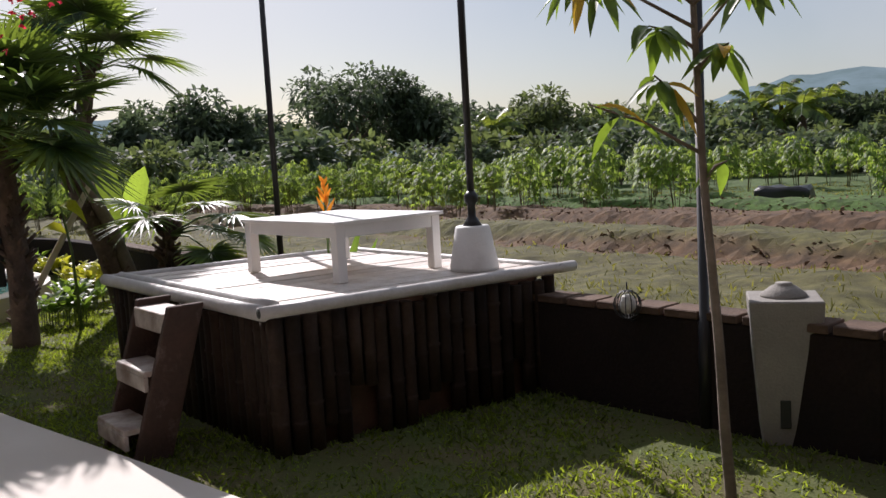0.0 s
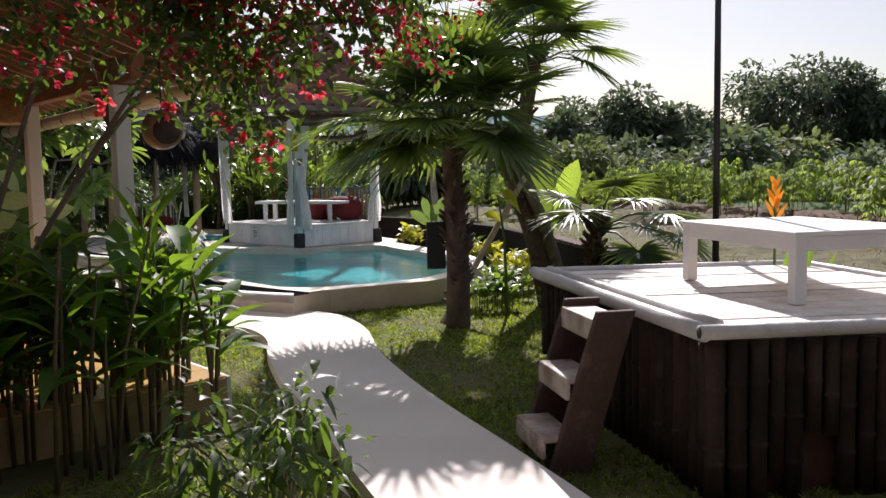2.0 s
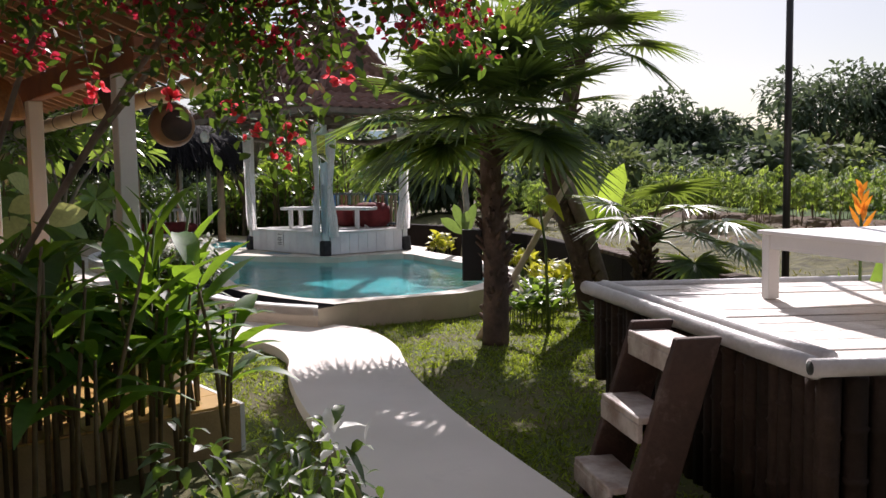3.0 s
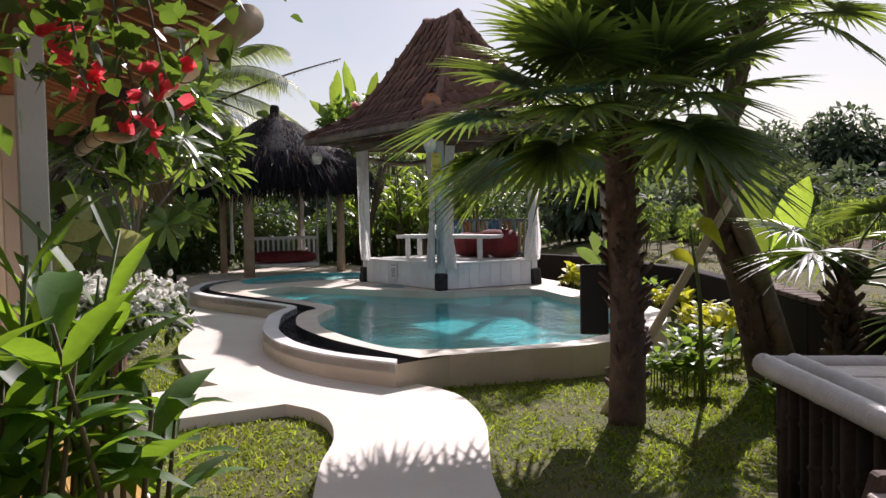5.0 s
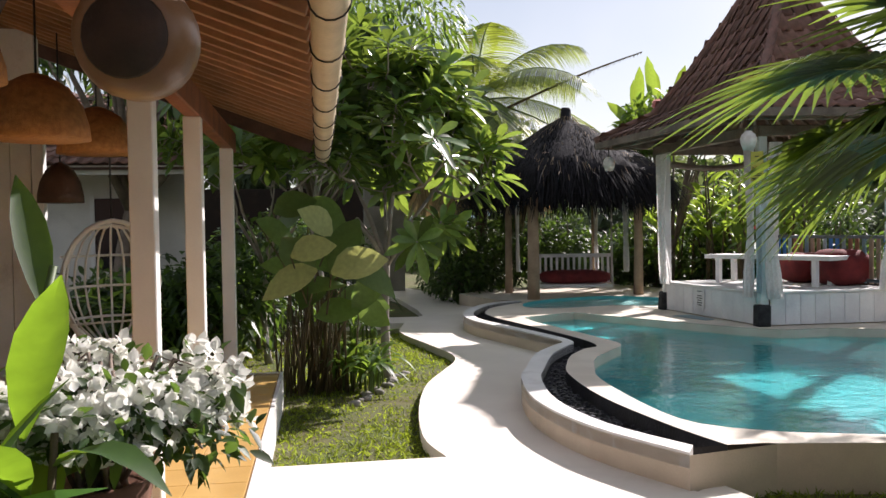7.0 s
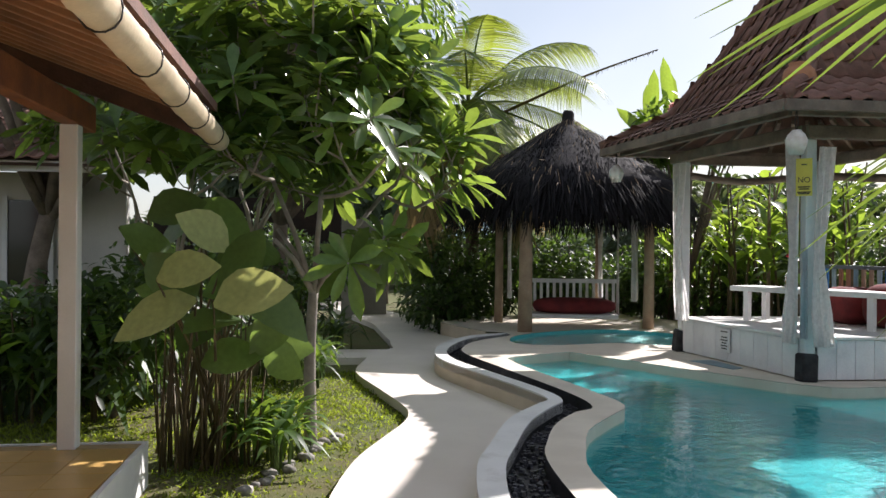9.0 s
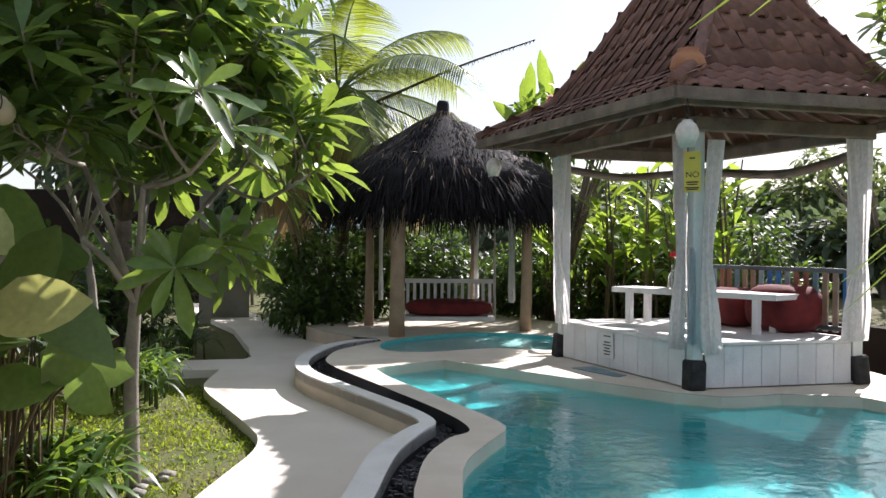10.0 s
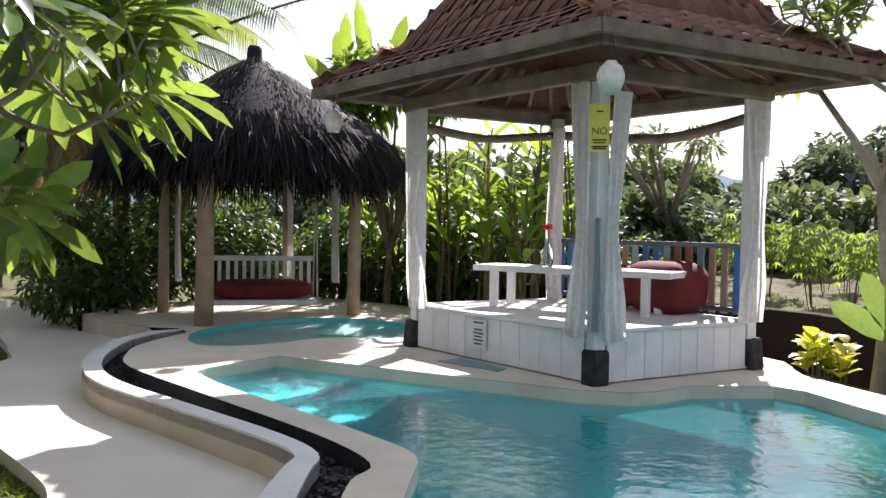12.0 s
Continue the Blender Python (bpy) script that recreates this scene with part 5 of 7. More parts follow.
porch = thing("porch_floor", "raised porch floor of warm yellow tiles with white edge", "floor", kind="structure")
part("slab", hbox(-0.6, 5.80, -2.6, 0.415, -0.13, FLOOR - 0.012), M_GROUT, porch)
part("edge", hbox(-0.6, 5.84, 0.417, 0.445, -0.13, FLOOR - 0.003), M_WHITE, porch, "white painted porch edge")
part("edge", hbox(5.802, 5.84, -2.6, 0.415, -0.13, FLOOR - 0.003), M_WHITE, porch, "white painted porch edge")
tme = mesh_of(box(bmesh.new(), (0.292, 0.292, 0.014), None, 0.002), "tile")
tme.materials.append(M_YTILE)
hyaw = math.degrees(math.atan2(HD.y, HD.x))
for i in range(21):
    for j in range(10):
        p = hp(-0.44 + i * 0.296, 0.26 - j * 0.296, FLOOR - 0.013)
        ob = link("tile", tme, None, porch)
        ob.matrix_basis = pose(p.x, p.y, p.z, 0, 0, hyaw)

POSTS = [(0.0, 0.0), (2.045, 0.0), (3.65, 0.0), (5.67, 0.0)]
for i, (s, n) in enumerate(POSTS):
    t = thing("porch_post", "square white painted timber porch post under dark beam", "post", "porch posts")
    part("shaft", beam(hp(s, n, FLOOR - 0.002), hp(s, n, 2.21), 0.11, 0.11, 0.006, HN), M_WHITE2, t)
    if i in (0, 1):
        bm = bmesh.new()
        vs = []
        for w in (-0.04, 0.04):
            prof_ = [(0.06, 2.20), (0.42, 2.20), (0.06, 1.86)] if i == 0 else [(0.06, 2.20), (0.3, 2.20), (0.06, 1.95)]
            vs.append([bm.verts.new(hp(s + a, n + w, z)) for a, z in prof_])
        bm.faces.new(vs[0])
        bm.faces.new(vs[1][::-1])
        for k in range(3):
            bm.faces.new((vs[0][k], vs[1][k], vs[1][(k + 1) % 3], vs[0][(k + 1) % 3]))
        bmesh.ops.recalc_face_normals(bm, faces=bm.faces[:])
        part("bracket", bm, M_WOODDARK, t, "dark shaped bracket")

roof = thing("porch_roof", "lean-to porch roof with reddish timber lining and pale battens", "roof", kind="structure")
S0, S1 = -0.35, 6.05
EV, SL = 0.78, 0.36


def rz(n):
    return 2.30 + (EV - n) * SL


part("plate_beam", beam(hp(S0, 0, 2.30), hp(S1, 0, 2.30), 0.10, 0.18, 0.008), M_WOODRED, roof, "heavy brown plate beam")
nbd = 15
for i in range(nbd):
    n0, n1 = EV - i * 0.235, EV - (i + 1) * 0.235 + 0.006
    p, q = hp(S0, (n0 + n1) / 2, rz((n0 + n1) / 2) + 0.075), hp(S1, (n0 + n1) / 2, rz((n0 + n1) / 2) + 0.075)
    part("lining_board", beam(p, q, 0.232, 0.018, 0.003, HN.cross(HD) + HN * SL), M_WOODRED, roof)
for i in range(27):
    s = S0 + 0.12 + i * (S1 - S0 - 0.24) / 26
    part("rafter", beam(hp(s, EV - 0.02, rz(EV) + 0.035), hp(s, -2.7, rz(-2.7) + 0.035), 0.04, 0.055, 0.004), M_BATTEN, roof)
bm = bmesh.new()
cs = [hp(S0 - 0.05, EV + 0.05, rz(EV + 0.05) + 0.10), hp(S1 + 0.05, EV + 0.05, rz(EV + 0.05) + 0.10), hp(S1 + 0.05, -2.9, rz(-2.9) + 0.10), hp(S0 - 0.05, -2.9, rz(-2.9) + 0.10)]
v0 = [bm.verts.new(p) for p in cs]
v1 = [bm.verts.new(p + Vector((0, 0, 0.06))) for p in cs]
bm.faces.new(v0)
bm.faces.new(v1[::-1])
for k in range(4):
    bm.faces.new((v0[k], v0[(k + 1) % 4], v1[(k + 1) % 4], v1[k]))
bmesh.ops.recalc_face_normals(bm, faces=bm.faces[:])
part("roof_cover", bm, M_TILEJ, roof)
part("verge_board", beam(hp(S1 + 0.03, EV - 0.02, rz(EV) + 0.0), hp(S1 + 0.03, -2.7, rz(-2.7) + 0.0), 0.03, 0.2, 0.004), M_WOODDARK, roof)
gut = thing("bamboo_gutter", "thick pale bamboo gutter tied along the porch eave", "gutter")
pipe_along("gutter_pole", [hp(-0.25, EV + 0.06, 2.28), hp(6.12, EV + 0.06, 2.19)], 0.07, M_BAMBOO_YEL, gut, 16, 0.62)
for i in range(9):
    s = 0.3 + i * 0.68
    c = hp(s, EV + 0.06, 2.28 - 0.09 * (s + 0.25) / 6.37)
    ring_ = [c + (HN * math.cos(a) + Vector((0, 0, 1)) * math.sin(a)) * 0.076 + HD * 0.03 * math.sin(a * 0.5) for a in [k * 2 * math.pi / 14 for k in range(15)]]
    tubes("tie", [(ring_, 0.004)], M_BLACK, gut, 5)

hw = thing("house_wall", "white rendered house wall behind the porch", "wall", kind="structure")
part("back_wall", hbox(-1.2, 5.6, -2.85, -2.65, -0.1, 3.45), M_HOUSEW, hw)
part("end_wall", hbox(5.55, 5.70, -2.65, -1.55, -0.1, 3.2), M_WHITE, hw)
# unseen dark walls and eave, added to keep sky light off the platform
part("garden_wall", beam((-7.0, -0.9, 3.3), (9.0, -0.9, 3.3), 0.2, 7.0, 0.01), M_WOODDARK, hw)
part("garden_wall", beam((9.0, -1.0, 3.3), (9.0, 4.5, 3.3), 0.2, 7.0, 0.01), M_WOODDARK, hw)
part("garden_eave", beam((-2.6, 0.5, 3.4), (9.0, 0.5, 3.4), 2.7, 0.12, 0.01), M_WOODDARK, hw)
part("garden_wall", beam((-7.0, -1.0, 1.6), (-4.6, 2.6, 1.6), 0.2, 3.5, 0.01), M_WOODDARK, hw)
# white plank door standing at the porch end
door = thing("door", "white planked double door with dark iron handle, closed", "door", kind="structure")
for i in range(6):
    n0 = -2.55 + i * 0.165
    p, q = hp(5.5, n0 + 0.08, FLOOR), hp(5.5, n0 + 0.08, 2.25)
    part("door_board", beam(p, q, 0.16, 0.035, 0.004, HD), M_WHITE, door)
part("door_frame", beam(hp(5.5, -1.505, FLOOR), hp(5.5, -1.505, 2.4), 0.09, 0.1, 0.006, HD), M_WHITE, door, "white door frame")
part("door_frame", beam(hp(5.5, -2.6, 2.32), hp(5.5, -1.56, 2.32), 0.1, 0.1, 0.006), M_WHITE, door)
h_ = hp(5.45, -2.03, 1.08)
part("handle", lathe([(0.035, 0), (0.04, 0.02), (0.02, 0.04)], 10), M_BLACK, door, "dark iron ring handle").matrix_basis = pose(h_.x + 0.03, h_.y, h_.z, 0, 90, 0)

# turned wooden barrel hanging under the eave
bl = thing("wooden_drum", "polished round hollow wooden drum hanging under the porch eave", "drum", at=(-5.09, 5.72, 1.92))
bm = lathe([(0.085, -0.11), (0.12, -0.09), (0.145, -0.02), (0.145, 0.03), (0.125, 0.09), (0.10, 0.105)], 28)
b_ = part("drum_shell", bm, M_BARREL, bl, "", True)
# disc closing the drum; dark colour stands for the shaded inside
b2_ = part("drum_face", lathe([(0.0, 0), (0.10, 0.004), (0.095, 0.01), (0.02, 0.012)], 24), M_BARRELIN, bl, "dark face disc with the hollow's shade in its colour", True)
dm = Matrix((Vector((0, 0, 1)).cross(Vector((0.93, -0.32, -0.1))).normalized(), Vector((0, 0, 1)), Vector((0.93, -0.32, -0.1)).normalized())).transposed().to_4x4()
b_.matrix_basis = dm
b2_.matrix_basis = dm @ Matrix.Translation((0, 0, 0.104))
tubes("hanging_cord", [([(0, 0, 0.13), (0.0, 0.0, 0.56)], 0.006)], M_BLACK, bl, 5)

for i, (s, n, z, r) in enumerate(((2.3, -0.53, 1.92, 0.24), (3.9, -0.65, 2.0, 0.25), (4.9, -1.17, 1.72, 0.17), (1.15, -0.52, 2.0, 0.24))):
    p = hp(s, n, z)
    t = thing("pendant_shade", "orange woven rattan dome lampshade hanging in the porch", "lampshade", "porch lampshades", at=p)
    part("shade", lathe([(r, 0), (r * 0.98, 0.06), (r * 0.86, 0.16), (r * 0.6, 0.25), (r * 0.25, 0.30), (0.03, 0.31)], 26), M_WOODDARK if i == 2 else M_RATTAN, t, "", True)
    tubes("cord", [([(0, 0, 0.3), (0, 0, rz(n) - z + 0.06)], 0.006)], M_BLACK, t, 5)

# hanging egg chair
ec = thing("hanging_chair", "white rattan hanging egg chair on the porch", "chair", at=hp(5.1, -0.85, 0.0))
egg = []
for k in range(12):
    a = k * math.pi / 11 - math.pi / 2
    run = []
    for j in range(9):
        b = j / 8 * math.pi
        rr2 = 0.36 * math.sin(b) ** 0.8 * (1.05 if j < 5 else 1.0)
        run.append((-abs(math.cos(a)) * rr2 * 0.9, math.sin(a) * rr2, 1.65 - 0.95 * (1 - math.cos(b)) / 2 - 0.1))
    egg.append((run, 0.010))
for run in egg:
    tubes("shell_cane", [run], M_WHITE2, ec, 5)
rim_ = [(0.06 * math.cos(2 * t_), 0.37 * math.sin(t_), 1.06 + 0.52 * math.cos(t_)) for t_ in [k * 2 * math.pi / 24 for k in range(25)]]
tubes("rim_hoop", [(rim_, 0.02)], M_WHITE2, ec, 7)
seat_ = []
for k in range(14):
    y = -0.3 + k * 0.046
    w = math.sqrt(max(0, 0.1 - y * y)) + 0.02
    seat_.append(([(0.05, y, 0.78), (-w, y, 0.74)], 0.009))
for run in seat_:
    tubes("seat_cane", [run], M_WHITE2, ec, 5)
for k in range(3):
    rr2 = 0.3 + 0.04 * k
    tubes("hoop", [([(-abs(math.cos(t_)) * rr2 * 0.9, math.sin(t_) * rr2, 0.8 + 0.25 * k) for t_ in [-math.pi / 2 + j * math.pi / 12 for j in range(13)]], 0.012)], M_WHITE2, ec, 5)
tubes("chain", [([(0, 0, 1.57), (0, 0, rz(-0.85) + 0.06)], 0.008)], M_BLACK, ec, 5)
ec.rotation_euler = (0, 0, radians(10))

# house further along the path, seen through the plants
fh = thing("neighbour_house", "low white house with dark windows and old tile roof behind plants", "house")
part("wall", hbox(12.9, 13.1, -7.0, -1.3, -0.1, 2.5), M_HOUSEW, fh, "white rendered wall")
for n in (-4.6, -2.9):
    wv = part("window", hbox(12.86, 12.895, n, n + 0.55, 0.9, 2.1), M_GLASSDARK, fh, "dark window")
    part("window_frame", hbox(12.83, 12.855, n + 0.55, n + 0.62, 0.85, 2.15), M_WHITE, wv)
    part("window_frame", hbox(12.83, 12.855, n - 0.07, n, 0.85, 2.15), M_WHITE, wv)
part("eave_beam", hbox(11.7, 11.8, -7.2, 2.0, 2.42, 2.56), M_WHITE, fh)
bm = bmesh.new()
cs = [hp(11.6, -7.3, 2.56), hp(11.6, 2.1, 2.56), hp(14.6, 2.1, 4.1), hp(14.6, -7.3, 4.1)]
bm.faces.new([bm.verts.new(p) for p in cs])
bm.faces.new([bm.verts.new(p - Vector((0, 0, 0.08))) for p in cs])
part("roof_lining", bm, M_WOODDARK, fh)
tv_, tf_ = [], []
nrm = (cs[1] - cs[0]).cross(cs[3] - cs[0]).normalized()
if nrm.z < 0:
    nrm = -nrm
al = (cs[1] - cs[0]).normalized()
upn = (cs[3] - cs[0]).normalized()
if al.cross(upn).dot(nrm) < 0:
    al = -al
for r in range(14):
    for i in range(46):
        m = Matrix((al, upn, nrm)).transposed().to_4x4()
        m.translation = cs[0].lerp(cs[1], (i + 0.5) / 46).lerp(cs[3].lerp(cs[2], (i + 0.5) / 46), r / 14) + nrm * 0.03
        o = len(tv_)
        tv_ += [tuple(m @ Vector(v)) for v in src]
        tf_ += [tuple(q + o for q in f) for f in sf]
me = bpy.data.meshes.new("roof_tiles")
me.from_pydata(tv_, [], tf_)
tagged(link("roof_tiles", me, M_TILEJ, fh), kind="stuff")
gp = thing("gate_house", "dark gateway wall with pale post at the path end", "wall")
part("wall", hbox(23.5, 23.8, -3.0, 2.2, -0.1, 2.8), M_DARKWALL, gp)
part("post", hbox(18.6, 18.85, 1.9, 2.15, -0.1, 2.6), M_CONCRETE, gp, "pale post")
part("door_leaf", hbox(18.9, 18.95, 2.15, 2.9, 0.0, 2.1), M_CONCRETE, gp, "grey slatted door")

# ---- plants ----


def crown(name, centres, radii, n, lsize, material, parent, rng, wr=0.42, droop=0.25, prof=(0.1, 0.9, 0.75, 0.03), flat=0.75, kind="", shell=0.55):
    """Leaves scattered in lobes, thicker towards each lobe's outside."""
    c = np.asarray(centres, float)
    r = np.asarray(radii, float)
    k = rng.choice(len(c), n, p=r ** 2 / np.sum(r ** 2))
    d = rdirs(rng, n)
    rad = r[k] * (shell + (1 - shell) * rng.uniform(0, 1, n) ** 0.5) * rng.uniform(0.75, 1.08, n)
    P = c[k] + d * rad[:, None] * np.array([1, 1, flat])
    D = d + rdirs(rng, n) * 0.9
    U = np.array([0, 0, 1.0]) + rdirs(rng, n) * 0.5
    ls = lsize * rng.uniform(0.6, 1.3, n)
    return leaves(name, P, D, U, ls, ls * wr, material, parent, droop, prof, 0.12, "", kind)


def fan(rng, hub, direction, radius, tilt, n=26, spread=2.3):
    """Leaf segments of one fan palm blade: lists of base, direction, upper side, length."""
    d = Vector(direction).normalized()
    side = d.cross(Vector((0, 0, 1)))
    side = side.normalized() if side.length > 0.1 else Vector((1, 0, 0))
    up = side.cross(d)
    fwd = (d * math.cos(tilt) - up * math.sin(tilt)).normalized()
    nr = side.cross(fwd)
    P, D, U, L = [], [], [], []
    for i in range(n):
        a = (i / (n - 1) - 0.5) * spread * 1.9
        v = fwd * math.cos(a) + side * math.sin(a) + nr * 0.12 * abs(math.sin(a))
        P.append(hub)
        D.append(v + Vector((rng.gauss(0, 0.02), rng.gauss(0, 0.02), rng.gauss(0, 0.02))))
        U.append(nr)
        L.append(radius * (0.78 + 0.22 * math.cos(a * 0.8)) * rng.uniform(0.92, 1.05))
    return P, D, U, L


def fan_palm(name, label, base, trunk, n_leaf, radius, petiole, seed, r0=0.11, dry=10, extra=(), zlo=-0.35, zhi=0.95, azs=None, pdrop=0.06):
    r = random.Random(seed)
    t = thing(name, label, "palm", at=(0, 0, 0))
    pts = [Vector(p) for p in trunk]
    tubes("trunk", [(spline(pts, 5), np.linspace(r0 * 1.25, r0 * 0.9, (len(pts) - 1) * 5 + 1))], M_TRUNK, t, 14)
    # old leaf bases
    bs = []
    total = spline(pts, 24)
    for i in range(130):
        p = total[r.randrange(int(len(total) * 0.08), len(total))]
        a = r.uniform(0, 6.28)
        v = Vector((math.cos(a), math.sin(a), 0.9))
        bs.append(([p + v * 0.06, p + v * r.uniform(0.12, 0.2)], [0.034, 0.016]))
    for run in bs:
        tubes("leaf_base", [run], M_TRUNK, t, 5)
    top = pts[-1]
    P, D, U, L, pet = [], [], [], [], []
    dP, dD, dU, dL = [], [], [], []
    spots = []
    for i in range(n_leaf):
        az = (i * 2.39996 + r.uniform(-0.25, 0.25)) if azs is None else r.choice(azs) + r.uniform(-0.5, 0.5)
        el = zlo + (zhi - zlo) * ((i + 0.5) / n_leaf)
        v = Vector((math.cos(az) * math.cos(el), math.sin(az) * math.cos(el), math.sin(el)))
        spots.append((v, petiole * r.uniform(0.8, 1.15), False))
    for e in extra:
        v = Vector(e) - top
        spots.append((v.normalized(), v.length, False))
    for i in range(dry):
        az = r.uniform(0, 6.28)
        v = Vector((math.cos(az) * 0.6, math.sin(az) * 0.6, -0.75))
        spots.append((v, petiole * r.uniform(0.5, 0.7), True))
    for v, pl, isdry in spots:
        hub = top + v * pl - Vector((0, 0, pdrop * pl * pl))
        mid = top + v * pl * 0.5 + Vector((0, 0, 0.02))
        pet.append(([top - Vector((0, 0, 0.08)), mid, hub], [0.018, 0.012, 0.008]))
        dr = (hub - mid).normalized()
        a, b, c, d = fan(r, hub, dr, radius * r.uniform(0.85, 1.1), r.uniform(-0.05, 0.45), 30)
        if isdry:
            dP += a; dD += [x * 0.6 + Vector((0, 0, -0.9)) for x in b]; dU += c; dL += [x * 0.7 for x in d]
        else:
            P += a; D += b; U += c; L += d
    for run in pet:
        tubes("petiole", [run], M_GSTEM, t, 5)
    L = np.array(L)
    leaves_each("frond", P, D, U, L, L * 0.10, L_PALM, t, 0.22, (0.3, 0.95, 1.0, 0.6, 0.3, 0.03), 0.22, 30)
    if dP:
        dL = np.array(dL)
        leaves_each("dry_frond", dP, dD, dU, dL, dL * 0.07, L_PALMDRY, t, 0.2, (0.4, 0.9, 1.0, 0.5, 0.03), 0.3, 30)
    return t


fan_palm("fan_palm", "fan palm with rough brown trunk and dense green crown", None, [(-4.87, 9.25, -0.12), (-4.85, 9.24, 0.6), (-4.9, 9.26, 1.2), (-4.9, 9.22, 1.95)], 46, 0.76, 0.80, 4, 0.108, 0, [(-5.92, 8.85, 1.92), (-5.72, 8.65, 2.2), (-5.6, 8.95, 1.85), (-5.75, 9.15, 1.95)], -0.2, 1.5)
fan_palm("leaning_palm", "leaning old palm with twisted double trunk behind the lawn", None, [(-4.70, 11.0, -0.1), (-4.85, 10.95, 0.7), (-5.1, 10.9, 1.5), (-4.9, 10.8, 2.2), (-4.72, 10.75, 2.9)], 16, 0.75, 0.7, 9, 0.095, 0, (), -0.15, 1.3)
t2 = bpy.data.objects["leaning_palm"]
tubes("side_trunk", [(spline([Vector((-4.5, 11.15, -0.1)), Vector((-4.75, 11.0, 0.9)), Vector((-4.95, 10.85, 1.6)), Vector((-4.85, 10.7, 2.3)), Vector((-4.6, 10.6, 2.7))], 5), np.linspace(0.09, 0.05, 21))], M_BARK, t2, 10)
fan_palm("young_fan_palm", "young fan palm with drooping blades beside the wall", None, [(-3.95, 10.75, -0.12), (-3.95, 10.75, 0.5), (-3.93, 10.75, 0.95)], 6, 0.62, 0.55, 12, 0.07, 0, ((-3.0, 10.4, 1.15), (-2.9, 10.6, 0.9), (-3.2, 10.2, 0.75)), -0.1, 0.9)

# speaker box strapped to the palm, and the leaning prop
sbx = part("speaker_box", box(bmesh.new(), (0.2, 0.16, 0.5), None, 0.01), M_BLACKBOX)
sbx.matrix_basis = pose(-5.08, 9.16, 0.54, 0, 0, 35)
tagged(sbx, "black loudspeaker box strapped to the palm trunk", "speaker")
pr_ = pipe_along("prop_pole", [(-5.15, 9.35, -0.11), (-4.75, 10.85, 1.75)], 0.035, M_BAMBOO_YEL, None, 8, 0.3)
tagged(pr_, "leaning dry bamboo pole propping the palm", "pole")


def blade_plant(name, label, stems, material, seed, llen, lwid, group="", category="plant", height=1.4, stem_mat=None, leaves_per=5, upright=0.75, droop=0.3, prof=(0.1, 0.7, 1.0, 0.95, 0.6, 0.03), sr=0.012, single=False):
    """A clump of canes with long paddle leaves."""
    r = np.random.default_rng(seed)
    t = thing(name, label, category, group)
    runs, P, D, U, L = [], [], [], [], []
    for x, y in stems:
        h = height * r.uniform(0.65, 1.1)
        az = r.uniform(0, 6.28)
        lean = r.uniform(0.02, 0.2)
        top = np.array([x + math.cos(az) * lean * h, y + math.sin(az) * lean * h, h])
        runs.append(([(x, y, -0.12), (x + math.cos(az) * lean * h * 0.35, y + math.sin(az) * lean * h * 0.35, h * 0.5), tuple(top)], [sr * 1.2, sr, sr * 0.6]))
        for i in range(leaves_per):
            f = 0.42 + 0.58 * (i + r.uniform(0, 0.8)) / leaves_per
            p = np.array([x, y, 0]) * (1 - f) + top * f
            p[2] = h * min(f, 1.0)
            a = az + i * 2.6 + r.uniform(-0.6, 0.6)
            up = upright + r.uniform(-0.35, 0.4) + 0.3 * f
            P.append(p)
            D.append((math.cos(a), math.sin(a), up))
            U.append((-math.cos(a) * 0.5, -math.sin(a) * 0.5, 1.0))
            L.append(llen * r.uniform(0.6, 1.15))
    L = np.array(L)
    if single:
        for run in runs:
            tubes("cane", [run], stem_mat or M_STEM, t, 6)
        leaves_each("leaf", P, D, U, L, L * lwid / llen, material, t, droop * r.uniform(0.4, 1.6, len(L)), prof, 0.16)
    else:
        tubes("cane", runs, stem_mat or M_STEM, t, 6)["kind"] = "stuff"
        leaves("foliage", P, D, U, L, L * lwid / llen, material, t, droop * r.uniform(0.4, 1.6, len(L)), prof, 0.16, "", "stuff")
    return t


def scatter(seed, cx_, cy_, sx, sy, n, rot=0.0):
    r = np.random.default_rng(seed)
    out_ = []
    for _ in range(n):
        a, b = r.uniform(0, 6.28), math.sqrt(r.uniform(0, 1))
        x, y = math.cos(a) * b * sx, math.sin(a) * b * sy
        out_.append((cx_ + x * math.cos(rot) - y * math.sin(rot), cy_ + x * math.sin(rot) + y * math.cos(rot)))
    return out_


blade_plant("heliconia_clump", "dense heliconia clump with long bright green leaves on brown canes", scatter(1, -4.62, 5.05, 0.72, 0.42, 42, 0.5), L_HELI, 21, 0.58, 0.125, "heliconias", "plant", 1.05, None, 5, 0.7, 0.4, single=True)
blade_plant("heliconia_clump", "tall heliconia shoots with bright leaves by the porch post", [(-4.6, 5.2), (-4.7, 5.28), (-4.5, 5.12), (-4.75, 5.18), (-4.62, 5.08), (-4.82, 5.3), (-4.42, 5.22)], L_HELI, 26, 0.52, 0.10, "heliconias", "plant", 1.32, M_GSTEM, 4, 1.5, 0.2, single=True)
blade_plant("heliconia_clump", "dark heliconia clump in shade by the porch", scatter(3, -5.15, 4.55, 0.6, 0.4, 34), L_HELI, 23, 0.6, 0.13, "heliconias", "plant", 1.1, None, 5, 0.65, 0.4, single=True)

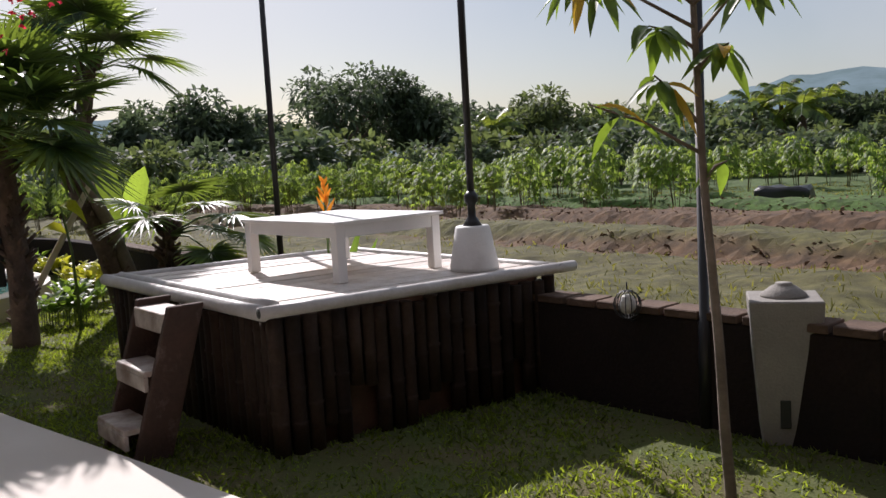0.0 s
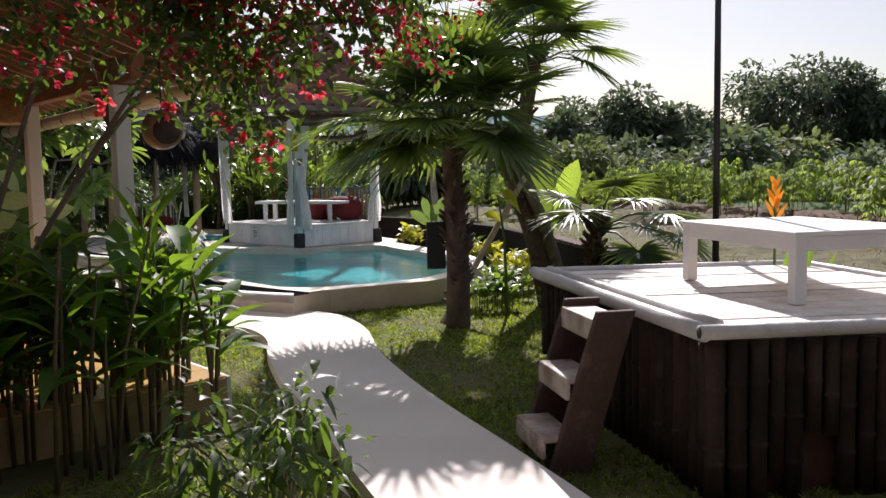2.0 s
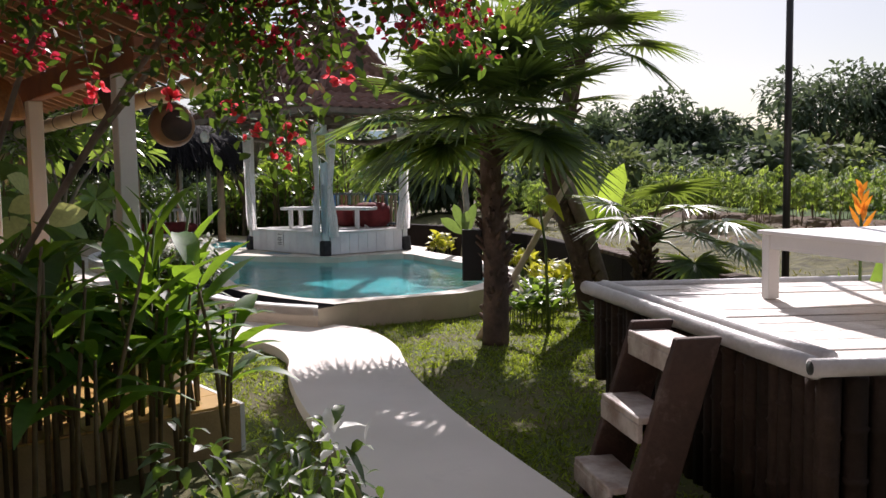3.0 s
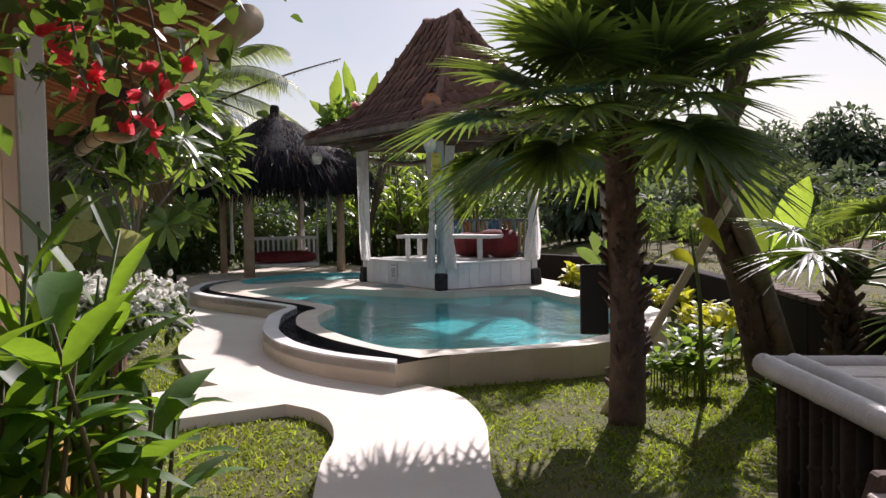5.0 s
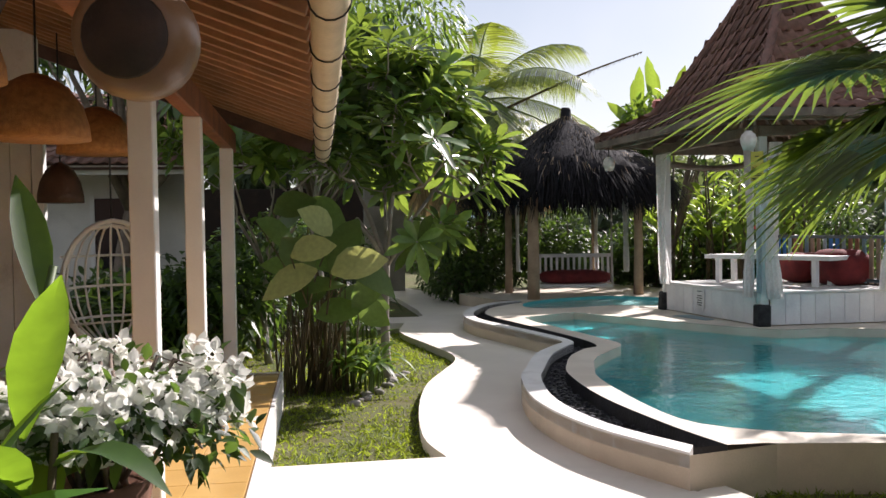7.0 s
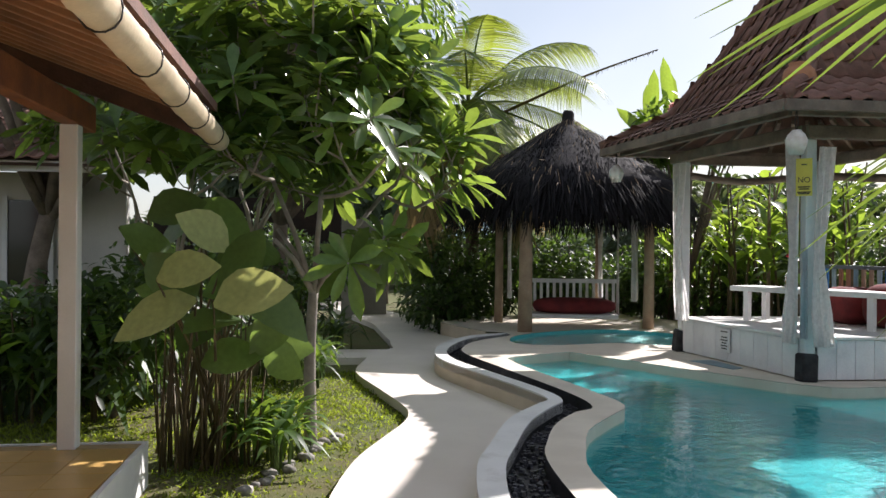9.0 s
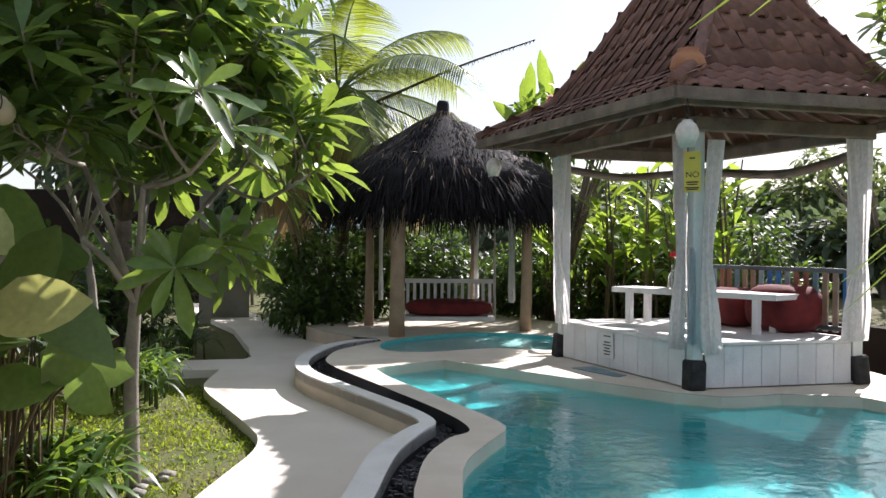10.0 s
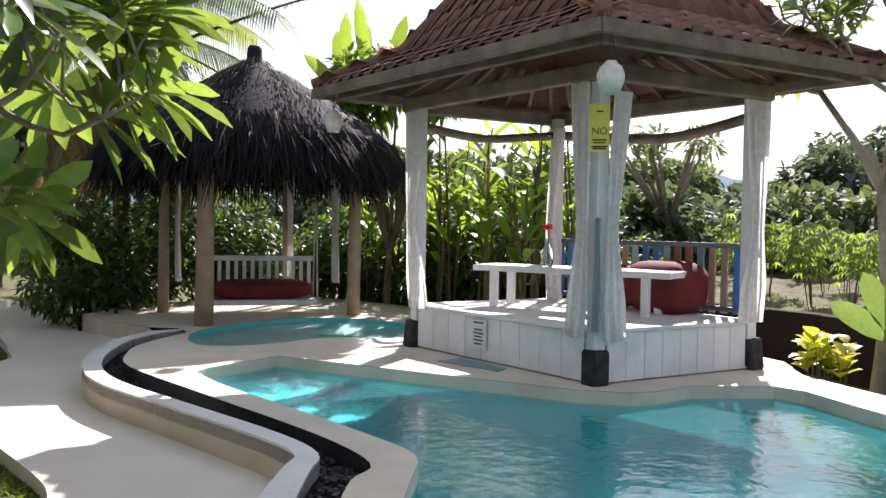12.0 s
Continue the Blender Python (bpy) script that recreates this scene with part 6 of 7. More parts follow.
blade_plant("heliconia_clump", "dark dense heliconia clump at the lawn edge by the porch", scatter(5, -4.6, 4.05, 0.75, 0.38, 40, 0.5), L_HELI, 27, 0.6, 0.12, "heliconias", "plant", 1.15, None, 5, 0.7, 0.4, single=True)

# small leafy shrub with variegated white leaves
sh = thing("garden_shrub", "small loose green shrub with a few white leaves on the lawn", "shrub")
r5 = np.random.default_rng(31)
runs = []
tips = []
for i in range(16):
    a = r5.uniform(0, 6.28)
    q = (-2.33 + math.cos(a) * r5.uniform(0.1, 0.5), 4.12 + math.sin(a) * r5.uniform(0.1, 0.42), r5.uniform(0.25, 0.72))
    runs.append(([(-2.33, 4.12, -0.12), (-2.33 + (q[0] + 2.33) * 0.4, 4.12 + (q[1] - 4.12) * 0.4, q[2] * 0.6), q], [0.009, 0.007, 0.004]))
    tips.append(q)
tubes("twig", runs, M_BARK, sh, 5)
crown("foliage", tips, [0.16] * len(tips), 430, 0.10, L_BOUG, sh, r5, 0.36, 0.5, kind="stuff", shell=0.1)
crown("white_leaf", tips[:4], [0.12] * 4, 16, 0.12, L_WFLOWER, sh, r5, 0.5, 0.3, kind="stuff")

# bougainvillea arching over the path
bg = thing("bougainvillea", "arching red bougainvillea with dark leaves hanging over the path", "climber")
r6 = np.random.default_rng(41)
runs, cl = [], []
root = Vector((-5.45, 4.25, 0.15))
for i in range(44):
    t_ = r6.uniform(0, 1)
    c = Vector((-4.45 + 1.95 * t_ + r6.normal(0, 0.22), 4.2 + 1.45 * t_ + r6.normal(0, 0.25), r6.uniform(2.25, 3.1) + 0.15 * t_))
    e = c + Vector((r6.uniform(-0.5, 0.6), r6.uniform(-0.5, 0.5), r6.uniform(-0.55, 0.1)))
    if e.z < 2.0:
        e.z = 2.0
    mid_ = root.lerp(c, 0.55) + Vector((0, 0, 0.7))
    sp_ = spline([root if i < 3 else Vector((-4.4 + r6.uniform(0, 0.8), 4.3 + r6.uniform(0, 0.8), 2.6)), mid_ if i < 3 else c.lerp(Vector((-4.2, 4.5, 2.7)), 0.5) + Vector((0, 0, 0.15)), c, e], 5)
    runs.append((sp_, np.linspace(0.02 if i < 3 else 0.010, 0.003, len(sp_))))
    cl += [np.array(p) for p in sp_[6:]]
tipc = [np.array((-3.34, 5.05, 1.67)), np.array((-3.42, 4.95, 1.78)), np.array((-3.30, 5.1, 1.76)), np.array((-3.55, 4.95, 1.92)), np.array((-3.75, 4.75, 1.95)), np.array((-3.05, 5.2, 2.05)), np.array((-2.75, 5.35, 2.2)), np.array((-3.9, 4.45, 1.98))]
for q in tipc:
    sp_ = spline([Vector(q) + Vector((-0.25, -0.1, 0.75)), Vector(q) + Vector((-0.08, -0.05, 0.4)), Vector(q)], 4)
    runs.append((sp_, np.linspace(0.008, 0.003, len(sp_))))
    cl += [np.array(p) for p in sp_[3:]]
tubes("branch", runs, M_BARK, bg, 5)
cl = np.array(cl)
NL = 7500
k = r6.choice(len(cl), NL)
P = cl[k] + r6.normal(0, 0.11, (NL, 3))
P[:, 2] = np.maximum(P[:, 2], cl[k][:, 2] - 0.12)
leaves("foliage", P, rdirs(r6, NL), np.array([0, 0, 1.0]) + rdirs(r6, NL) * 0.8, r6.uniform(0.045, 0.085, NL), r6.uniform(0.03, 0.05, NL), L_BOUG, bg, 0.2, (0.15, 0.95, 0.8, 0.03), 0.1, "", "stuff")


def bracts(name, centres, n_per, spread, material, parent, rng, size=0.034):
    c = np.repeat(np.asarray(centres), n_per, 0) + rng.normal(0, spread, (len(centres) * n_per, 3))
    n = len(c)
    # each bloom: three papery bracts standing round one point
    D = rdirs(rng, n, -0.8, 0.6)
    P = np.repeat(c, 3, 0)
    D3 = np.repeat(D, 3, 0) + rdirs(rng, n * 3) * 0.9
    return leaves(name, P, D3, rdirs(rng, n * 3), rng.uniform(0.8, 1.2, n * 3) * size, rng.uniform(0.8, 1.1, n * 3) * size * 0.85, material, parent, 0.0, (0.3, 1.0, 0.85, 0.05), 0.2, "", "stuff")


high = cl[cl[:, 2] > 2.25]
# bracts up in the crown use the red with painted shade
bracts("shaded_bract", high[r6.choice(len(high), 460)] + r6.normal(0, 0.09, (460, 3)), 8, 0.055, L_REDSHADE, bg, r6, 0.030)
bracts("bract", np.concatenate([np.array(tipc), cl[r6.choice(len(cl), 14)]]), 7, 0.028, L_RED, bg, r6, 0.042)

# white bougainvillea in a pot on a plinth by the porch
M_POT = mat("dark terracotta", (0.22, 0.10, 0.06), 0.8, var=0.2, scale=8, fine=60, bump=0.15, second=(0.13, 0.06, 0.04))
wp = thing("potted_white_bougainvillea", "white flowering bush spilling from a terracotta pot by the post", "potted plant")
pc = hp(0.09, 0.25, 0)
o_ = part("pot", lathe([(0.0, 0.002), (0.075, 0.0), (0.11, 0.17), (0.125, 0.25), (0.12, 0.26), (0.10, 0.24), (0.0, 0.23)], 18), M_POT, wp, "dark terracotta pot", True)
pc = Vector((-5.02, 5.63, 0))
o_.location = (pc.x - 0.12, pc.y - 0.02, 0.6)
pl_ = part("plinth", box(bmesh.new(), (0.24, 0.24, 0.403), pose(pc.x - 0.12, pc.y - 0.02, FLOOR - 0.002, 0, 0, -14), 0.008), M_WHITE)
tagged(pl_, "square white painted plinth on the porch edge", "plinth")
r7 = np.random.default_rng(51)
wc = []
runs = []
for i in range(64):
    a = r7.uniform(0, 6.28)
    q = np.array([pc.x, pc.y, 1.07]) + np.array([math.cos(a) * 0.29, math.sin(a) * 0.29, r7.uniform(-0.12, 0.1)]) * r7.uniform(0.2, 1.0) ** 0.6
    wc.append(q)
    runs.append(([(pc.x - 0.12 + r7.uniform(-0.06, 0.06), pc.y - 0.02 + r7.uniform(-0.06, 0.06), 0.84), tuple(np.array([pc.x, pc.y, 1.12]) * 0.4 + q * 0.6 + np.array([0, 0, 0.04])), tuple(q)], [0.007, 0.005, 0.003]))
for run in runs:
    tubes("twig", [run], M_BARK, wp, 5)
wc = np.array(wc)
crown("foliage", wc, [0.09] * len(wc), 1100, 0.05, L_DARK, wp, r7, 0.55, 0.2, kind="stuff", shell=0.1)
bracts("white_bract", wc[wc[:, 2] > 1.02], 30, 0.034, L_WFLOWER, wp, r7, 0.03)
st_ = thing("porch_stool", "red stool with a green tray on the porch", "stool", at=(-5.9, 5.0, FLOOR - 0.002))
part("stool_top", box(bmesh.new(), (0.36, 0.36, 0.08), pose(0, 0, 0.60), 0.02), M_PLASTICR, st_)
for sx_, sy_ in ((-1, -1), (1, -1), (1, 1), (-1, 1)):
    part("leg", beam((sx_ * 0.16, sy_ * 0.16, 0), (sx_ * 0.13, sy_ * 0.13, 0.6), 0.04, 0.04, 0.004, (0, 1, 0)), M_PLASTICR, st_)
part("tray", box(bmesh.new(), (0.26, 0.3, 0.10), pose(0.02, 0, 0.68), 0.02), M_PLASTICG, st_, "green plastic tray")

# broad-leaved clump beyond the porch
bc = thing("broadleaf_clump", "clump of large pale oval leaves on thin brown canes", "plant")
r8 = np.random.default_rng(61)
runs, P, D, U, L = [], [], [], [], []
spots = [(-10.19, 7.38, 1.34), (-10.04, 7.75, 1.21), (-10.6, 7.5, 1.6), (-10.35, 7.2, 1.05), (-10.9, 7.9, 1.45), (-10.8, 7.2, 1.45), (-11.0, 7.75, 1.2), (-10.45, 7.95, 0.95), (-10.55, 7.7, 0.75), (-11.3, 7.4, 1.6), (-11.5, 7.9, 1.3), (-10.3, 7.9, 1.1), (-10.4, 7.55, 1.0), (-10.9, 7.5, 0.9), (-10.6, 8.05, 0.7), (-10.75, 7.35, 1.75), (-10.5, 7.3, 1.3), (-10.8, 8.0, 1.05), (-11.2, 7.3, 1.15), (-10.5, 7.75, 1.35), (-10.9, 7.7, 1.65), (-11.1, 8.1, 0.8)]
for x, y, z in spots:
    b0 = (-11.1 + r8.uniform(-0.25, 0.25), 7.6 + r8.uniform(-0.2, 0.2), -0.12)
    u_ = np.array((0.8, -0.35, 0.45)) + r8.normal(0, 0.25, 3)
    d_ = np.array((r8.uniform(-0.2, 0.4), r8.uniform(-0.9, 0.9), r8.uniform(-0.5, 0.7)))
    if z in (1.34, 1.21):
        d_, u_ = np.array((0.4, 0.75, 0.38)), np.array((0.88, -0.47, 0.55))
    l_ = r8.uniform(0.42, 0.58)
    s_ = np.array((x, y, z)) - d_ / np.linalg.norm(d_) * l_ * 0.5
    runs.append(([b0, tuple((np.array(b0) + s_) / 2 + np.array((-0.05, 0, 0.15 * z))), tuple(s_)], [0.014, 0.011, 0.006]))
    P.append(tuple(s_)); D.append(tuple(d_)); U.append(tuple(u_)); L.append(l_)
for i in range(60):
    b0 = (-11.1 + r8.uniform(-0.4, 0.4), 7.6 + r8.uniform(-0.35, 0.35), -0.12)
    runs.append(([b0, (b0[0] + r8.uniform(-0.1, 0.1), b0[1] + r8.uniform(-0.1, 0.1), r8.uniform(0.5, 1.0))], [0.010, 0.005]))
for run in runs:
    tubes("cane", [run], M_STEM, bc, 5)
L = np.array(L)
for k0, k1, m_ in ((0, 4, L_BIG), (4, len(P), L_BIGD)):
    leaves_each("broad_leaf", P[k0:k1], D[k0:k1], U[k0:k1], L[k0:k1], L[k0:k1] * 0.6, m_, bc, 0.2, (0.1, 0.75, 1.0, 0.95, 0.65, 0.05), 0.12)
blade_plant("strap_plant", "low arching strap-leaved plant with bright green leaves", scatter(7, -10.95, 8.0, 0.4, 0.28, 26), L_SHRUB, 71, 0.5, 0.055, "strap plants", "plant", 0.25, M_GSTEM, 6, 0.8, 0.6)
blade_plant("strap_plant", "low arching strap-leaved plant in shade beside the path", scatter(8, -14.6, 8.9, 0.9, 0.5, 40), L_SHRUB, 72, 0.55, 0.05, "strap plants", "plant", 0.3, M_GSTEM, 6, 0.8, 0.6)
blade_plant("strap_plant", "strap-leaved plant on the lawn island by the path", scatter(9, -17.8, 10.1, 0.9, 0.4, 22), L_DARK, 73, 0.5, 0.06, "strap plants", "plant", 0.3, M_GSTEM, 6, 0.8, 0.6)
blade_plant("fern_clump", "arching fern-like clump with yellow-green fronds by the house", scatter(10, -13.2, 6.4, 0.6, 0.6, 22), L_SHRUB, 74, 0.8, 0.12, "", "plant", 0.9, None, 7, 0.5, 0.7)
blade_plant("fern_clump", "shaded leafy clump against the white house", scatter(11, -14.6, 5.6, 0.8, 0.5, 24), L_DARK, 75, 0.7, 0.12, "", "plant", 0.9, None, 6, 0.5, 0.7)


def frangipani(label, trunk, tips, seed, leaf_len=0.33, per=15, r0=0.045, mt=None):
    """Forked pale branches ending in rosettes of long leaves."""
    r = np.random.default_rng(seed)
    t = thing("frangipani_tree", label, "tree", "frangipani trees")
    base = [Vector(p) for p in trunk]
    runs = [(spline(base, 4), np.linspace(r0 * 1.2, r0 * 0.85, (len(base) - 1) * 4 + 1))]
    top = base[-1]
    forks = []
    for i in range(7):
        a = i * 0.9 + r.uniform(-0.3, 0.3)
        forks.append(top + Vector((math.cos(a) * r.uniform(0.25, 0.6), math.sin(a) * r.uniform(0.25, 0.6), r.uniform(0.35, 0.9))))
    for f in forks:
        runs.append(([top - Vector((0, 0, 0.05)), top.lerp(f, 0.5) + Vector((0, 0, 0.03)), f], [r0 * 0.6, r0 * 0.45, r0 * 0.38]))
    P, D, U, L = [], [], [], []
    nodes = [(f, r0 * 0.38) for f in forks]
    for tip in sorted(tips, key=lambda q: (Vector(q) - top).length):
        tp_ = Vector(tip)
        f, rf_ = min(nodes, key=lambda q: (q[0] - tp_).length + 0.35 * (q[0] - top).length)
        side_ = Vector((r.uniform(-0.1, 0.1), r.uniform(-0.1, 0.1), r.uniform(-0.12, 0.0)))
        mid_ = f.lerp(tp_, 0.5) + side_
        rt_ = max(rf_ * 0.72, r0 * 0.16)
        runs.append(([f, f.lerp(tp_, 0.25) + side_ * 0.7, mid_, tp_], [rf_, rf_ * 0.85, rt_, rt_ * 0.9]))
        nodes.append((mid_, rt_))
        ax = (tp_ - mid_).normalized()
        for j in range(per):
            a = j * 2.4
            el = -0.15 + 0.85 * j / per
            s = ax.orthogonal().normalized()
            w = ax.cross(s)
            v = (s * math.cos(a) + w * math.sin(a)) * math.cos(el) + ax * math.sin(el) * 0.8
            P.append(tuple(tp_ - ax * 0.10 * (1 - j / per)))
            D.append(tuple(v + Vector((0, 0, 0.1))))
            U.append(tuple(ax * 0.9 + Vector((0, 0, 0.4))))
            L.append(leaf_len * r.uniform(0.75, 1.15))
    tubes("branch", runs, mt or M_BARKP, t, 7)
    L = np.array(L)
    leaves("foliage", P, D, U, L, L * 0.29, L_FRANG, t, 0.14, (0.10, 0.42, 0.8, 1.0, 0.9, 0.05), 0.14, "", "stuff")
    return t


def tipcloud(seed, c, r, n, zmin=0.0):
    rg_ = np.random.default_rng(seed)
    d = rdirs(rg_, n, -0.45, 1.0)
    p = np.array(c) + d * np.array(r) * rg_.uniform(0.5, 1.0, (n, 1))
    return [tuple(q) for q in p if q[2] > zmin]


frangipani("frangipani tree with pale forked branches and long glossy leaves", [(-11.35, 8.42, -0.12), (-11.33, 8.40, 0.6), (-11.30, 8.42, 1.15)], tipcloud(1, (-11.45, 8.55, 2.5), (1.35, 1.25, 1.25), 120, 1.5) + [(-11.3, 9.6, 2.05), (-11.1, 9.4, 1.9), (-10.9, 9.3, 2.3), (-10.7, 8.8, 1.55), (-10.6, 8.5, 1.35), (-11.0, 9.0, 1.45)], 81)
frangipani("leafy frangipani tree with many grey stems beside the house", [(-13.0, 7.5, -0.12), (-13.05, 7.45, 0.5), (-13.0, 7.5, 1.0)], tipcloud(2, (-12.7, 7.7, 2.75), (1.6, 1.6, 1.5), 150, 1.3), 82, 0.32, 15, 0.04)
frangipani("tall frangipani tree rising at the pool's far corner", [(-9.85, 15.8, -0.12), (-9.8, 15.85, 0.8), (-9.85, 15.8, 1.8)], tipcloud(3, (-9.65, 15.7, 3.6), (1.3, 1.3, 1.9), 86, 1.8), 83, 0.27, 13, 0.07)
frangipani("tall frangipani tree behind the path bend", [(-15.2, 8.6, -0.12), (-15.2, 8.7, 0.8), (-15.3, 8.6, 1.6)], tipcloud(4, (-15.2, 8.5, 3.2), (1.9, 1.8, 1.7), 140, 1.5), 84, 0.32, 14, 0.045)


def leafy_tree(name, label, base, height, lobes, n, lsize, material, seed, trunk_r=0.15, category="tree", group="", droop=0.3, wr=0.42, bark=None, kind="stuff"):
    r = np.random.default_rng(seed)
    t = thing(name, label, category, group)
    b = Vector(base)
    c0 = Vector(np.mean([l_[:3] for l_ in lobes], 0))
    fork = b.lerp(Vector((c0.x, c0.y, b.z)), 0.4) + Vector((0, 0, height * 0.45))
    runs = [(spline([b, b.lerp(fork, 0.5) + Vector((r.uniform(-0.1, 0.1), r.uniform(-0.1, 0.1), 0)), fork], 4), np.linspace(trunk_r * 1.2, trunk_r * 0.8, 9))]
    for l_ in lobes:
        q = Vector(l_[:3])
        runs.append(([fork - Vector((0, 0, 0.1)), fork.lerp(q, 0.5) + Vector((0, 0, 0.1 * l_[3])), q], [trunk_r * 0.6, trunk_r * 0.4, trunk_r * 0.15]))
    tubes("trunk", runs, bark or M_BARK, t, 7)
    crown("crown", [l_[:3] for l_ in lobes], [l_[3] for l_ in lobes], n, lsize, material, t, r, wr, droop, kind=kind)
    return t


def lobes_about(seed, c, r, n, lr):
    rg_ = np.random.default_rng(seed)
    d = rdirs(rg_, n, -0.5, 1.0)
    p = np.array(c) + d * np.array(r) * rg_.uniform(0.4, 1.0, (n, 1))
    return [(*q, lr * rg_.uniform(0.7, 1.3)) for q in p]


leafy_tree("mango_tree", "tall leafy mango tree with drooping light green leaves behind the path", (-18.6, 9.4, -0.1), 4.5, lobes_about(5, (-18.4, 9.8, 4.7), (2.8, 2.5, 1.7), 24, 0.9), 6500, 0.24, L_SHRUB, 91, 0.14, droop=0.8, wr=0.27)
leafy_tree("shade_tree", "dark leafy tree behind the house", (-17.5, 6.0, -0.1), 4.5, lobes_about(6, (-17.5, 6.2, 4.2), (2.8, 2.4, 1.8), 16, 0.95), 3600, 0.2, L_DARK, 92, 0.14, droop=0.4, wr=0.4)

# dark planting behind the swing shelter and along the path end
HEDGE = [(-19.8, 13.1, 2.0), (-20.2, 14.5, 2.3), (-20.2, 15.9, 2.4), (-19.3, 17.2, 2.3), (-17.2, 17.9, 2.1), (-22.3, 14.2, 2.6), (-24.8, 14.4, 2.6), (-27.5, 14.3, 2.8), (-21.2, 10.4, 2.0), (-23.8, 10.7, 2.2), (-26.5, 10.9, 2.4), (-30.5, 12.6, 3.0), (-18.6, 9.4, 1.6), (-17.9, 8.3, 1.7), (-16.6, 7.9, 1.3), (-19.8, 8.6, 2.0), (-15.2, 7.0, 1.2), (-19.2, 12.9, 1.1), (-19.7, 14.0, 1.2), (-19.8, 15.2, 1.2), (-19.5, 16.5, 1.2), (-18.3, 17.2, 1.3), (-16.2, 17.3, 1.2), (-20.9, 13.4, 1.3), (-23.2, 13.9, 1.4), (-13.9, 6.1, 1.0), (-15.7, 18.3, 3.0), (-14.9, 18.7, 2.6), (-17.0, 18.6, 3.0), (-13.0, 7.0, 1.3), (-14.3, 7.6, 1.5)]
for i, (x, y, h) in enumerate(HEDGE):
    leafy_tree("hedge_bush", "dark dense garden bush in shade", (x, y, -0.1), h * 0.5, lobes_about(100 + i, (x, y, h * 0.42), (0.75, 0.75, h * 0.46), 12, 0.48), 1500, 0.15, L_DARK, 110 + i, 0.04, "bush", "dark bushes")
blade_plant("banana_clump", "bright green broad-leaved clump lit from behind the gazebo", scatter(12, -15.3, 17.0, 1.35, 0.7, 46, -0.1), L_BAN, 121, 0.75, 0.17, "banana clumps", "plant", 2.7, None, 5, 0.9, 0.35, sr=0.02)
blade_plant("banana_clump", "bright green broad-leaved clump behind the swing shelter", scatter(13, -17.8, 17.3, 1.3, 0.6, 30), L_BAN, 122, 0.7, 0.17, "banana clumps", "plant", 2.0, None, 5, 0.9, 0.35, sr=0.018)
# tall banana leaves above the shelter
bt = thing("banana_plant", "tall banana plant with upright bright yellow-green leaves", "plant")
r9 = np.random.default_rng(131)
tubes("stem", [([(-18.9, 17.6, -0.1), (-18.85, 17.5, 2.0), (-18.7, 17.3, 3.6)], [0.12, 0.10, 0.07])], M_GSTEM, bt, 8)
lv4 = [((-19.35, 17.3, 3.9), (-0.12, 0, 1), 1.15), ((-19.15, 17.2, 3.95), (0.03, 0, 1), 1.35), ((-18.9, 17.5, 4.0), (-0.05, 0, 1), 1.2), ((-18.6, 17.25, 4.0), (-0.12, -0.05, 1), 1.5), ((-18.2, 17.4, 3.9), (0.25, 0.1, 1), 1.25), ((-18.3, 17.9, 3.8), (0.5, 0.4, 1), 1.1), ((-18.9, 17.0, 3.6), (-0.4, -0.5, 0.8), 1.1), ((-18.5, 17.1, 3.6), (0.3, -0.6, 0.7), 1.1)]
runs = []
for p, d, l_ in lv4:
    runs.append(([(-18.7, 17.3, 3.5), p], [0.03, 0.018]))
tubes("leaf_stalk", runs, M_GSTEM, bt, 5)
leaves("foliage", [x[0] for x in lv4], [x[1] for x in lv4], [(0.8, -0.6, 0.3)] * len(lv4), [x[2] for x in lv4], [0.24] * len(lv4), L_BAN, bt, 0.12, (0.2, 0.8, 1, 1, 0.8, 0.05), 0.2, "", "stuff")
leafy_tree("flowering_bush", "leafy bush with a pink flower behind the shelter", (-17.3, 16.6, -0.1), 2.6, lobes_about(7, (-17.1, 16.8, 3.5), (1.5, 1.1, 0.75), 16, 0.42), 2900, 0.22, L_SHRUB, 132, 0.06, "bush")
pk = thing("pink_flower", "pink flower head on the bush top", "flower")
d0 = Vector((-16.1, 15.45, 3.75))
tubes("flower_stalk", [([(-16.9, 16.3, 3.3), tuple(d0)], 0.01)], M_GSTEM, pk, 5)
leaves("petal", np.tile(tuple(d0), (40, 1)), rdirs(r9, 40, -0.2, 1), rdirs(r9, 40), 0.13, 0.09, L_PINK, pk, 0.0, kind="stuff")


